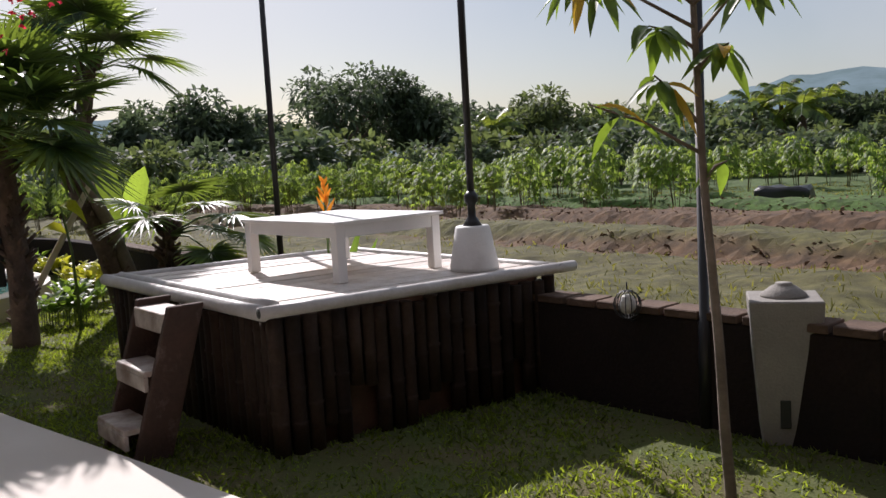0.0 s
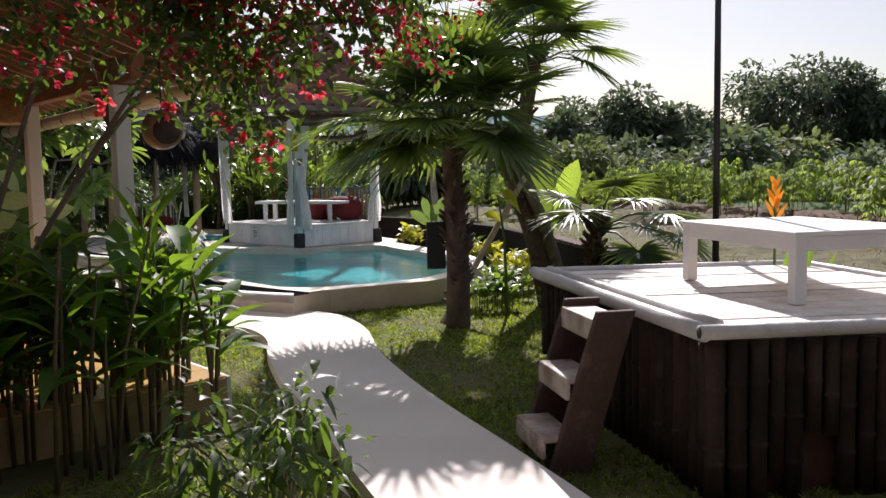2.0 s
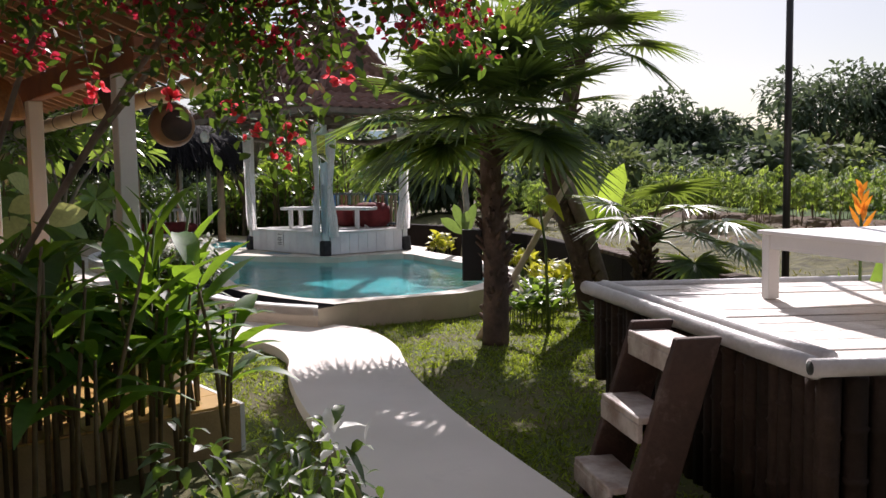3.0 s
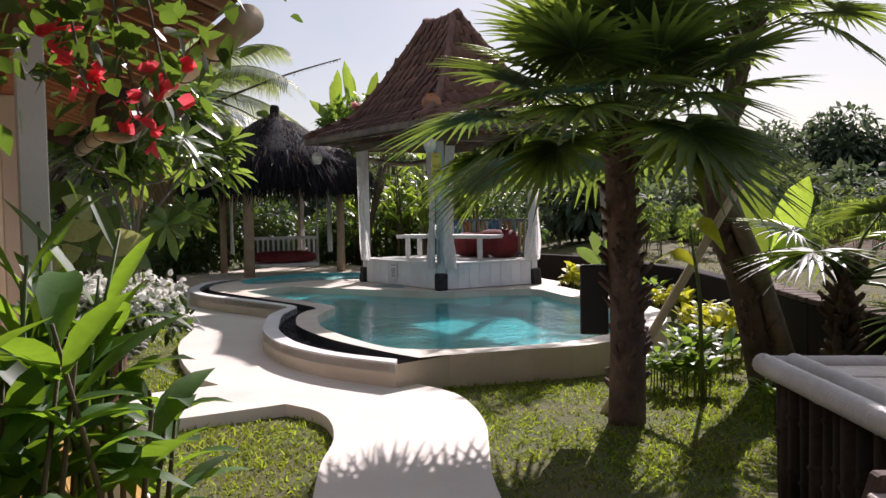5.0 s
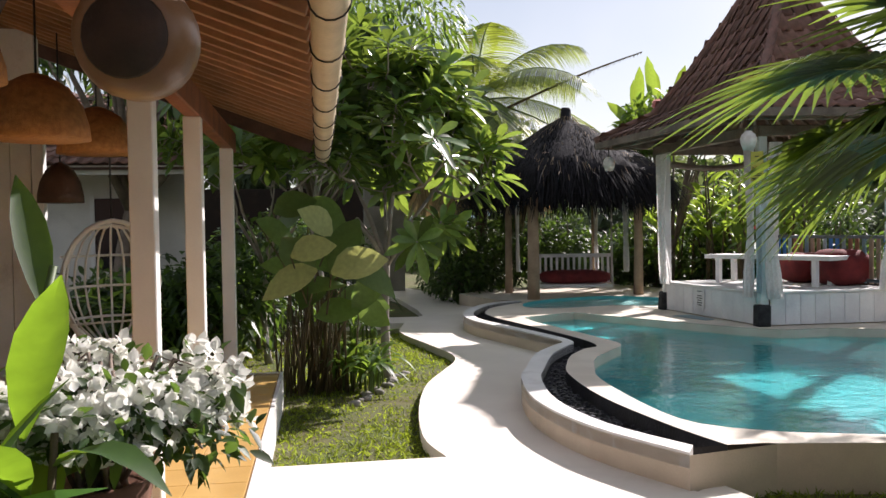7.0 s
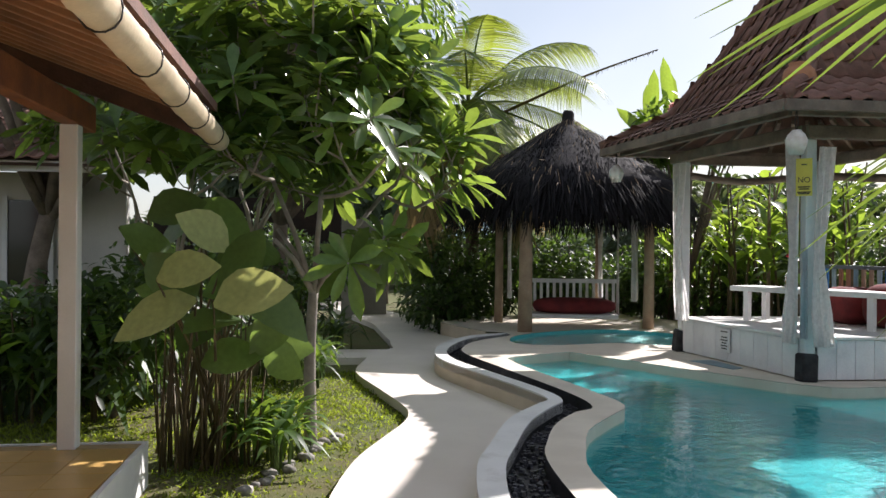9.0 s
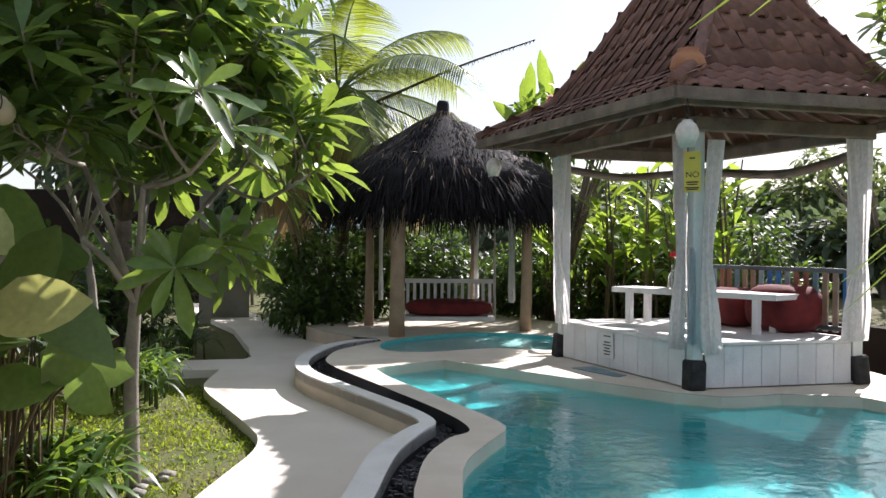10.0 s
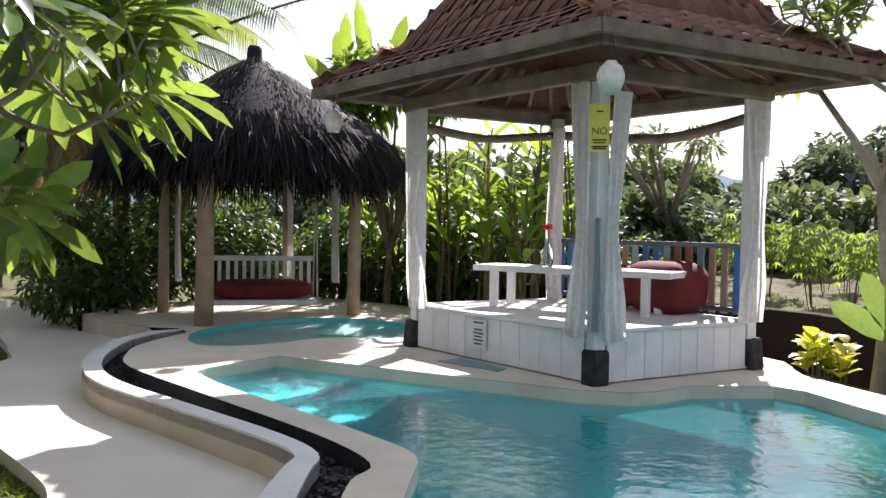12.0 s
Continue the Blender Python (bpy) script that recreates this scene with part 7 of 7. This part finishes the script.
def coconut(label, base, top, n, flen, seed, group="coconut palms", dry=9, lw=0.034, nl=44):
    r = random.Random(seed)
    t = thing("coconut_palm", label, "palm", group)
    b, tp_ = Vector(base), Vector(top)
    tubes("trunk", [(spline([b, b.lerp(tp_, 0.5) + Vector((0.15, 0, 0)), tp_], 5), np.linspace(0.16, 0.11, 11))], M_TRUNK, t, 10)
    rach = []
    green, brown = ([], [], [], []), ([], [], [], [])
    for i in range(n + dry):
        isdry = i >= n
        az = i * 2.4 + r.uniform(-0.3, 0.3)
        el = (1.15 - 1.35 * (i / n)) if not isdry else -0.7
        h = Vector((math.cos(az), math.sin(az), 0))
        ln = flen * r.uniform(0.85, 1.1) * (0.7 if isdry else 1)
        pts = []
        for j in range(9):
            s = j / 8
            pts.append(tp_ + h * (ln * s * math.cos(el)) + Vector((0, 0, ln * s * math.sin(el) - ln * 0.55 * s * s * (0.9 if not isdry else 0.5))))
        rach.append((pts, np.linspace(0.03, 0.006, 9)))
        tgt = brown if isdry else green
        for j in range(nl):
            s = 0.12 + 0.88 * j / nl
            q = pts[min(7, int(s * 8))].lerp(pts[min(8, int(s * 8) + 1)], s * 8 - int(s * 8))
            dr = (pts[min(8, int(s * 8) + 1)] - pts[max(0, int(s * 8) - 1)]).normalized()
            sd_ = dr.cross(Vector((0, 0, 1))).normalized()
            for sg_ in (-1, 1):
                v = sd_ * sg_ + dr * 0.75 - Vector((0, 0, 0.35 if not isdry else 1.2))
                tgt[0].append(tuple(q)); tgt[1].append(tuple(v)); tgt[2].append(tuple(dr.cross(sd_) * -1)); tgt[3].append(flen * 0.30 * (1.0 - 0.55 * abs(s - 0.45) * 1.6) * r.uniform(0.85, 1.1))
    tubes("rachis", rach, M_GSTEM, t, 5)
    leaves("frond_mass", green[0], green[1], green[2], green[3], lw, L_COCO, t, 0.35, (0.6, 1, 0.7, 0.05), 0.2, "", "stuff")
    if dry:
        leaves("dry_frond_mass", brown[0], brown[1], brown[2], brown[3], lw, L_PALMDRY, t, 0.4, (0.6, 1, 0.7, 0.05), 0.2, "dry brown hanging fronds", "stuff")
    return t


coconut("coconut palm with green fronds and dry brown skirt beyond the path", (-21.4, 14.2, -0.1), (-21.2, 14.0, 4.5), 17, 3.7, 3, nl=60)
# bare dry frond sticking out
df = thing("dry_frond", "bare dark palm frond sticking out against the sky", "frond")
pts = [Vector((-21.2, 14.0, 4.0)), Vector((-20.1, 14.6, 4.35)), Vector((-18.6, 15.3, 4.75)), Vector((-17.2, 15.9, 5.0))]
tubes("frond_rachis", [(spline(pts, 6), np.linspace(0.045, 0.010, 19))], M_STEM, df, 6)
sp_ = spline(pts, 34)
rq = np.random.default_rng(12)
n_ = 2 * len(sp_)
leaves("frond_leaflet", [tuple(p) for p in sp_ for _ in (0, 1)], np.array([(0.6 * (1 if k else -1), -0.5 * (1 if k else -1), -0.5 if k else 0.2) for p in sp_ for k in (0, 1)]) + rq.normal(0, 0.25, (n_, 3)), [(0, 0, 1)] * n_, rq.uniform(0.06, 0.17, n_) * np.linspace(1.3, 0.5, n_), 0.014, M_STEM, df, 0.3, (1, 1, 0.1), 0, "", "stuff")

# yellow crotons and shrubs along the wall
for i, (x, y, h, mt_) in enumerate(((-5.6, 12.1, 0.55, L_YEL), (-6.3, 12.9, 0.5, L_YEL), (-4.0, 10.2, 0.35, L_SHRUB), (-5.4, 11.3, 0.4, L_SHRUB), (-7.6, 14.3, 0.45, L_YEL), (-8.6, 15.0, 0.5, L_SHRUB), (-5.2, 10.4, 0.3, L_SHRUB))):
    blade_plant("croton_bush", "low bush of yellow-green leaves beside the wall" if mt_ is L_YEL else "low green bush beside the wall", scatter(140 + i, x, y, 0.32, 0.3, 18), mt_, 150 + i, 0.26, 0.085, "low bushes", "bush", h * 0.6, M_GSTEM, 6, 0.8, 0.35, sr=0.006)
bn = thing("banana_sapling", "two upright broad banana leaves behind the palms", "plant")
tubes("stem", [([(-5.15, 11.9, -0.12), (-5.1, 11.9, 1.0)], [0.05, 0.03])], M_GSTEM, bn, 7)
leaves("foliage", [(-5.15, 11.9, 0.95), (-5.0, 11.85, 0.9), (-5.05, 11.8, 0.8)], [(-0.25, 0.1, 1), (0.35, 0, 1), (0.7, -0.4, 0.6)], [(0.2, -1, 0.2)] * 3, [1.15, 0.95, 0.8], [0.36, 0.30, 0.25], L_BAN, bn, 0.1, (0.2, 0.8, 1, 1, 0.8, 0.05), 0.15, "", "stuff")
yl = thing("drying_leaf_plant", "tall plant with one bent yellow-orange leaf near the palm", "plant")
tubes("stem", [([(-4.75, 10.1, -0.12), (-4.75, 10.05, 0.8), (-4.8, 10.0, 1.3)], [0.02, 0.015, 0.01])], M_GSTEM, yl, 6)
leaves("foliage", [(-4.8, 10.0, 1.3), (-4.78, 10.02, 1.0)], [(0.4, -0.2, 0.2), (-0.5, -0.2, 0.6)], [(0, -0.6, 1)] * 2, [0.5, 0.5], [0.16, 0.15], L_YEL, yl, 0.8, kind="stuff")
blade_plant("spider_lily", "upright strap-leaved green plant behind the platform", scatter(16, -1.55, 8.55, 0.55, 0.3, 24, 0.7), L_SHRUB, 160, 0.5, 0.06, "strap plants", "plant", 0.45, M_GSTEM, 5, 1.2, 0.35)
ob_ = thing("orange_heliconia", "upright orange heliconia flower with green leaves behind the platform", "flower")
tubes("stalk", [([(-1.5, 8.83, -0.12), (-1.51, 8.83, 0.7), (-1.51, 8.82, 1.25)], 0.012)], M_GSTEM, ob_, 6)
leaves("bract", [(-1.51, 8.82, 1.12 + 0.028 * i) for i in range(12)], [(math.cos(i * 2.6) * 0.6, 0.2 * math.sin(i * 2.6), 1.0) for i in range(12)], [(0, -1, 0.3)] * 12, np.linspace(0.19, 0.08, 12), 0.035, L_ORANGE, ob_, 0.0, kind="stuff")
leaves("foliage", [(-1.45, 8.83, 0.5), (-1.4, 8.85, 0.4), (-1.55, 8.8, 0.4), (-1.3, 8.9, 0.3)], [(0.15, 0, 1), (0.3, 0, 1), (-0.2, 0, 1), (0.35, 0.1, 1)], [(0, -1, 0.2)] * 4, [0.6, 0.75, 0.5, 0.7], 0.08, L_SHRUB, ob_, 0.1, kind="stuff")

# mango sapling with stake near the wall
sa = thing("mango_sapling", "young slender tree with dark drooping leaves on the lawn", "tree")
trunk = spline([Vector((1.30, 5.19, -0.12)), Vector((1.275, 5.19, 0.25)), Vector((1.26, 5.2, 0.63)), Vector((1.235, 5.2, 1.0)), Vector((1.21, 5.21, 1.39)), Vector((1.195, 5.21, 1.75)), Vector((1.18, 5.21, 2.2)), Vector((1.17, 5.2, 2.8))], 4)
brs = [((1.2, 5.21, 1.54), (0.70, 5.2, 1.79)), ((1.2, 5.21, 1.66), (1.0, 5.2, 1.90)), ((1.2, 5.21, 1.92), (1.33, 5.2, 2.02)), ((1.19, 5.21, 2.0), (0.98, 5.2, 2.12)), ((1.19, 5.21, 2.05), (1.45, 5.1, 2.3)), ((1.18, 5.2, 2.1), (0.62, 5.1, 2.36)), ((1.18, 5.2, 2.2), (1.6, 5.2, 2.5)), ((1.18, 5.2, 2.2), (0.85, 5.3, 2.45)), ((1.21, 5.21, 1.4), (1.30, 5.15, 1.5))]
tubes("trunk", [(trunk, np.linspace(0.028, 0.012, len(trunk)))], M_BARK, sa, 8)
for a, b in brs:
    tubes("branch", [([a, tuple((Vector(a) + Vector(b)) / 2 + Vector((0, 0, 0.03))), b], [0.010, 0.007, 0.004])], M_BARK, sa, 5)
r10 = np.random.default_rng(170)
P, D = [], []
for (a, b), cnt_ in zip(brs, (5, 12, 10, 13, 12, 15, 13, 13, 2)):
    for _ in range(cnt_):
        f = r10.uniform(0.7, 1.0)
        P.append(tuple(np.array(a) * (1 - f) + np.array(b) * f))
        an = r10.uniform(0, 6.28)
        D.append((math.cos(an), math.sin(an), r10.uniform(-0.9, 0.25)))
leaves("foliage", P, D, np.tile((0, -0.3, 1.0), (len(P), 1)) + r10.normal(0, 0.3, (len(P), 3)), r10.uniform(0.15, 0.24, len(P)), r10.uniform(0.05, 0.065, len(P)), L_MANGO, sa, 0.5, (0.12, 0.85, 1.0, 0.7, 0.03), 0.18, "", "stuff")
st = thing("stake_pole", "dark support pole standing beside the sapling at the wall", "pole", at=(1.39, 6.28, -0.12))
part("pole_shaft", lathe([(0.04, 0), (0.04, 0.66), (0.03, 0.67), (0.028, 3.2)], 12), M_BLACK, st, "", True)
ln_ = thing("wire_lantern", "round wire cage garden lantern on an iron hook at wall", "lantern", at=(0.97, 6.52, 0.62))
hoops = []
for k in range(7):
    a = k * math.pi / 7
    hoops.append(([(0.085 * math.sin(t_) * math.cos(a), 0.085 * math.sin(t_) * math.sin(a), 0.09 * math.cos(t_)) for t_ in [j * 2 * math.pi / 16 for j in range(17)]], 0.0035))
for hoop in hoops:
    tubes("wire_hoop", [hoop], M_BLACK, ln_, 5)
part("shade_glass", lathe([(0.02, -0.06), (0.05, -0.03), (0.055, 0.0), (0.04, 0.05), (0.02, 0.06)], 14), M_GLOBE, ln_, "", True)
tubes("hook", [([(0, 0, 0.09), (0, 0, 0.14)], 0.005), ([(0, 0, -0.09), (0.03, 0.03, -0.11), (0.10, 0.10, -0.09), (0.12, 0.14, -0.02)], 0.006)], M_BLACK, ln_, 5)

# right-hand planting beyond the pool
blade_plant("broadleaf_shrub", "low shrub with round yellow-green leaves by the pool corner", scatter(18, -10.2, 15.55, 0.22, 0.22, 16), L_YEL, 180, 0.2, 0.13, "", "shrub", 0.5, M_GSTEM, 6, 0.6, 0.3, sr=0.006)
bl2 = thing("banana_sapling", "broad banana leaves rising by the pool corner", "plant")
tubes("stem", [([(-9.65, 15.6, -0.12), (-9.7, 15.6, 0.6)], [0.05, 0.03])], M_GSTEM, bl2, 7)
leaves("foliage", [(-9.7, 15.6, 0.55), (-9.75, 15.6, 0.5), (-9.6, 15.5, 0.5), (-9.6, 15.6, 0.5)], [(-0.35, 0, 1), (-0.7, -0.2, 0.7), (0.3, -0.3, 0.9), (0.1, 0.2, 1)], [(0.1, -1, 0.3)] * 4, [0.7, 0.6, 0.65, 0.75], 0.2, L_BIGD, bl2, 0.2, (0.2, 0.8, 1, 1, 0.8, 0.05), 0.15, "", "stuff")

# edging stones by the lawn bed
bm = bmesh.new()
bmesh.ops.create_icosphere(bm, subdivisions=1, radius=0.06)
for v in bm.verts:
    v.co *= 1 + 0.25 * noise.noise(v.co * 20)
    v.co.z *= 0.6
sme = mesh_of(bm, "edging_stone", True)
sme.materials.append(M_STONE)
rs2 = random.Random(9)
for i in range(16):
    t_ = i / 15
    ob = new("edging_stone", sme)
    ob.matrix_basis = pose(-10.2 - 1.3 * t_ + rs2.uniform(-0.03, 0.03), 7.75 + 0.95 * t_ + rs2.uniform(-0.06, 0.06), -0.08, 0, 0, rs2.uniform(0, 360)) @ Matrix.Scale(rs2.uniform(0.6, 1.15), 4)
    tagged(ob, "small rounded grey edging stone on the lawn", "stone", "edging stones")

# ---- field, far trees and hills ----
rf = np.random.default_rng(200)


def cassava(seed):
    r = np.random.default_rng(seed)
    t = thing("cassava_plant", "tall thin cassava plant with tufts of drooping leaves in the field", "plant", "cassava plants")
    runs, P, D = [], [], []
    for i in range(4):
        a = r.uniform(0, 6.28)
        h = r.uniform(0.95, 1.55)
        q = np.array([math.cos(a) * r.uniform(0.1, 0.4), math.sin(a) * r.uniform(0.1, 0.4), h])
        runs.append(([(q[0] * 0.3, q[1] * 0.3, 0), (q[0] * 0.7, q[1] * 0.7, h * 0.6), tuple(q)], [0.011, 0.009, 0.005]))
        for j in range(24):
            aa = r.uniform(0, 6.28)
            hub = q + np.array([math.cos(aa) * 0.22, math.sin(aa) * 0.22, r.uniform(-0.55, 0.12)])
            for k_ in range(5):
                b = aa + (k_ - 2) * 0.6
                P.append(hub)
                D.append((math.cos(b), math.sin(b), -0.35))
    tubes("stem", runs, M_STEM, t, 5)
    leaves("foliage", P, D, np.tile((0, 0, 1.0), (len(P), 1)), r.uniform(0.13, 0.2, len(P)), 0.045, L_CASS, t, 0.5, (0.3, 1.0, 0.7, 0.05), 0.1, "", "stuff")
    return t


protos = [cassava(210 + i) for i in range(5)]
placed = []
for row in range(6):
    for i in range(26):
        az = radians(-26 + 58 * (i + rf.uniform(0, 0.8)) / 26)
        d = 22.0 + row * 1.9 + rf.uniform(-0.6, 0.6) + (4.0 if az > radians(8) else 0)
        if radians(-20) < az < radians(-10) and d < 26.5:
            continue
        placed.append((-math.sin(az) * d, math.cos(az) * d))
for i, (x, y) in enumerate(placed):
    z = float(ground_z(np.array([x]), np.array([y]))[0]) - 0.04
    m = pose(x, y, z, 0, 0, rf.uniform(0, 360)) @ Matrix.Scale(rf.uniform(0.7, 1.1), 4)
    if i < 5:
        protos[i].matrix_basis = m
    else:
        ob = copy_thing(protos[i % 5], Matrix.Identity(4))
        ob.matrix_basis = m

tz = float(ground_z(np.array([6.1]), np.array([22.2]))[0])
tarp = thing("tarpaulin_heap", "heap covered with black tarpaulin in the field", "heap", at=(6.2, 22.3, tz - 0.05))
bm = box(bmesh.new(), (1.25, 0.75, 0.5), None, 0.06)
bmesh.ops.subdivide_edges(bm, edges=bm.edges[:], cuts=4, use_grid_fill=True)
for v in bm.verts:
    v.co += Vector((noise.noise(v.co * 3), noise.noise(v.co * 3 + Vector((4, 0, 0))), noise.noise(v.co * 3 + Vector((0, 8, 0))))) * 0.07
part("tarpaulin", bm, M_TARP, tarp, "", True)
tarp.rotation_euler = (0, 0, radians(-25))

# rough grass and stubble on the near field
n = 70000
az = rf.uniform(-0.75, 1.0, n)
dd = rf.uniform(6.5, 30, n)
P = np.stack([-np.sin(az) * dd, np.cos(az) * dd, 0 * az], -1)
side = (P[:, 1] - 7.2) * 0.73 + (P[:, 0] - 0.47) * 0.68
keep = (side > 0.5) & ((side < 5.5) | (side > 13.5) | (rf.uniform(0, 1, n) < 0.12)) & ((np.sin(side * 1.3) > -0.2) | (rf.uniform(0, 1, n) < 0.25)) & ~inside(deck_outer, P[:, :2])
P = P[keep]
P[:, 2] = ground_z(P[:, 0], P[:, 1]) - 0.02
m_ = len(P)
leaves("field_grass", P, np.stack([rf.normal(0, 0.5, m_), rf.normal(0, 0.5, m_), np.ones(m_)], -1), rdirs(rf, m_), rf.uniform(0.05, 0.17, m_), rf.uniform(0.008, 0.02, m_), M_FIELDGRASS, None, 0.3, (1, 0.8, 0.05), 0.1, "rough dry field grass and stubble", "stuff")["category"] = "grass"

n = 14000
az = rf.uniform(-0.6, 0.6, n)
dd = rf.uniform(9, 26, n)
Q = np.stack([-np.sin(az) * dd, np.cos(az) * dd, 0 * az], -1)
side = (Q[:, 1] - 7.2) * 0.73 + (Q[:, 0] - 0.47) * 0.68
Q = Q[(side > 5.0) & (side < 13.5) & (np.sin(side * 2.6) > -0.5)]
Q[:, 2] = ground_z(Q[:, 0], Q[:, 1]) - 0.02
m_ = len(Q)
leaves("field_stubble", Q, np.stack([rf.normal(0, 0.9, m_), rf.normal(0, 0.9, m_), np.ones(m_)], -1), rdirs(rf, m_), rf.uniform(0.06, 0.2, m_), rf.uniform(0.02, 0.05, m_), M_STUBBLE, None, 0.5, (1, 0.8, 0.05), 0.1, "dry brown stubble on turned soil", "stuff")["category"] = "stubble"

FAR = [(30, 52, 4.2, 0), (26, 46, 4.6, 0), (23, 50, 6.0, 0), (20, 50, 5.0, 0), (17, 55, 5.0, 1), (13.2, 58, 9.0, 0), (9.5, 60, 7.4, 0), (7.2, 60, 6.6, 0), (4, 55, 5.0, 0), (1.5, 62, 5.8, 1), (-1.5, 58, 5.6, 1), (-4, 60, 4.8, 1), (-7, 55, 4.2, 1), (-10, 52, 3.9, 1), (-13, 54, 3.6, 0), (-16, 52, 3.4, 1), (-19, 50, 3.6, 0), (-22, 52, 3.8, 1), (34, 50, 5.0, 1), (38, 48, 4.8, 1), (42, 50, 4.6, 0), (46, 52, 5.0, 0), (50, 48, 5.0, 1), (55, 46, 5.5, 0), (60, 44, 6.0, 1), (66, 42, 6.5, 0), (72, 40, 6.5, 0)]
for i, (az, d, h, kd) in enumerate(FAR):
    a = radians(az)
    x, y = -math.sin(a) * d + 0.4, math.cos(a) * d + 1.2
    w = h * 0.45 + 0.9
    leafy_tree("far_tree", "tall dark tree on the field's far edge" if kd == 0 else "pale green leafy tree on the field's far edge", (x, y, -0.3), h * 0.8, lobes_about(300 + i, (x, y, h * 0.58), (w, w, h * 0.36), 20, h * 0.13 + 0.3), 4200, 0.5, L_FAR if kd == 0 else L_FAR2, 330 + i, 0.18, "tree", "far trees")
leafy_tree("spreading_tree", "slender tree with a flat open crown standing in the field", (-19.5, 29.6, 0.0), 3.6, lobes_about(390, (-19.5, 29.6, 3.9), (2.6, 2.6, 0.4), 11, 0.4), 520, 0.26, L_FAR2, 391, 0.13)
for i in range(60):
    az = radians(-27 + 105 * (i + rf.uniform(0, 0.7)) / 60)
    d = rf.uniform(36, 47)
    x, y = -math.sin(az) * d, math.cos(az) * d
    if i < 6:
        leafy_tree("field_bush", "low bushy undergrowth on the field edge", (x, y, -0.2), 1.2, lobes_about(400 + i, (x, y, 1.2), (1.6, 1.4, 0.9), 9, 0.7), 650, 0.45, (L_FAR, L_FAR2)[i % 2], 420 + i, 0.05, "bush", "field bushes")
        if i == 0:
            bush_src = []
        bush_src.append((scene.collection.objects[-3], x, y))
    else:
        so, sx_, sy_ = bush_src[i % 6]
        ob = copy_thing(so, Matrix.Identity(4))
        ob.matrix_basis = Matrix.Translation((x, y, 0)) @ pose(0, 0, 0, 0, 0, rf.uniform(0, 360)) @ Matrix.Scale(rf.uniform(0.8, 1.5), 4) @ Matrix.Translation((-sx_, -sy_, 0))
for i, (az, d, h) in enumerate(((-13.5, 48, 4.2), (-15, 50, 4.6), (-16.2, 47, 4.0), (-9.5, 52, 3.6), (-17.5, 52, 4.4), (2.8, 50, 4.0))):
    a = radians(az)
    x, y = -math.sin(a) * d, math.cos(a) * d
    coconut("distant coconut palm on the field's far edge", (x, y, -0.2), (x + 0.2, y, h - 0.8), 11, 2.3, 500 + i, "far coconut palms", 0, 0.14, 16)

# hills on the horizon
hv, hf = [], []
NA = 120
hr = random.Random(4)
for i in range(NA + 1):
    az = -45 + 160 * i / NA
    el = 1.2 + 2.6 * math.exp(-((az + 17) / 9) ** 2) + 1.6 * math.exp(-((az + 28) / 9) ** 2) + 2.5 * math.exp(-((az - 28) / 9) ** 2) + 2.6 * math.exp(-((az - 46) / 10) ** 2) + 3.0 * math.exp(-((az - 66) / 9) ** 2)
    el += 0.12 * math.sin(az * 1.9) + 0.08 * math.sin(az * 4.3 + 1)
    a = radians(az)
    for d, k in ((420, -0.02), (520, 0.45), (640, 1.0), (800, 0.9)):
        z = d * math.tan(radians(el)) * k if k > 0 else -2
        hv.append((-math.sin(a) * d, math.cos(a) * d, z + (2.5 * noise.noise(Vector((az * 0.7, k * 5, 0))) if k > 0 else 0)))
for i in range(NA):
    for j in range(3):
        o = i * 4 + j
        hf.append((o, o + 4, o + 5, o + 1))
hm = bpy.data.meshes.new("hills")
hm.from_pydata(hv, [], hf)
hm.polygons.foreach_set("use_smooth", [True] * len(hm.polygons))
# blue-grey base colour paints the distance haze onto the hills
hills = link("hills", hm, mat("distant wooded hill with haze in colour", (0.20, 0.27, 0.30), 1.0, var=0.15, scale=0.03, fine=0.25, bump=0, second=(0.15, 0.21, 0.22), spec=0.0))
tagged(hills, "wooded hills on the horizon, blue-grey haze put into their colour", "hills", kind="structure")

# lawn grass
n = 280000
g = np.random.default_rng(77)
P = np.stack([g.uniform(-15, 3.2, n), g.uniform(2.6, 12.5, n)], -1)
side = (P[:, 1] - 7.2) * 0.73 + (P[:, 0] - 0.47) * 0.68
porch_poly = [tuple(hp(-1.1, -2.6, 0).xy), tuple(hp(-1.1, 0.46, 0).xy), tuple(hp(5.86, 0.46, 0).xy), tuple(hp(5.86, -2.6, 0).xy)]
ok = ~inside(path_outline, P) & ~inside(deck_outer, P) & ~inside(porch_poly, P) & (side < 0.0) & (P[:, 1] > 3.0 + 0.0 * P[:, 0])
P = P[ok]
patch = np.sin(P[:, 0] * 2.1 + 1.3 * np.sin(P[:, 1] * 1.7)) * np.sin(P[:, 1] * 2.6 + 1.1 * np.sin(P[:, 0] * 1.3)) + 0.6 * np.sin(P[:, 0] * 9.0 + 2 * np.sin(P[:, 1] * 5.0)) * np.sin(P[:, 1] * 8.0)
keep = g.uniform(-2.0, 0.5, len(P)) < patch
P, patch = P[keep], patch[keep]
m_ = len(P)
P3 = np.concatenate([P, np.full((m_, 1), -0.1)], 1)
leaves("lawn_grass", P3, np.stack([g.normal(0, 0.7, m_), g.normal(0, 0.7, m_), np.ones(m_)], -1), rdirs(g, m_), g.uniform(0.03, 0.07, m_) * (1.15 + 0.35 * patch), g.uniform(0.007, 0.014, m_), M_GRASS, None, 0.3, (1, 0.8, 0.05), 0.0, "short mown lawn grass", "stuff")["category"] = "grass"
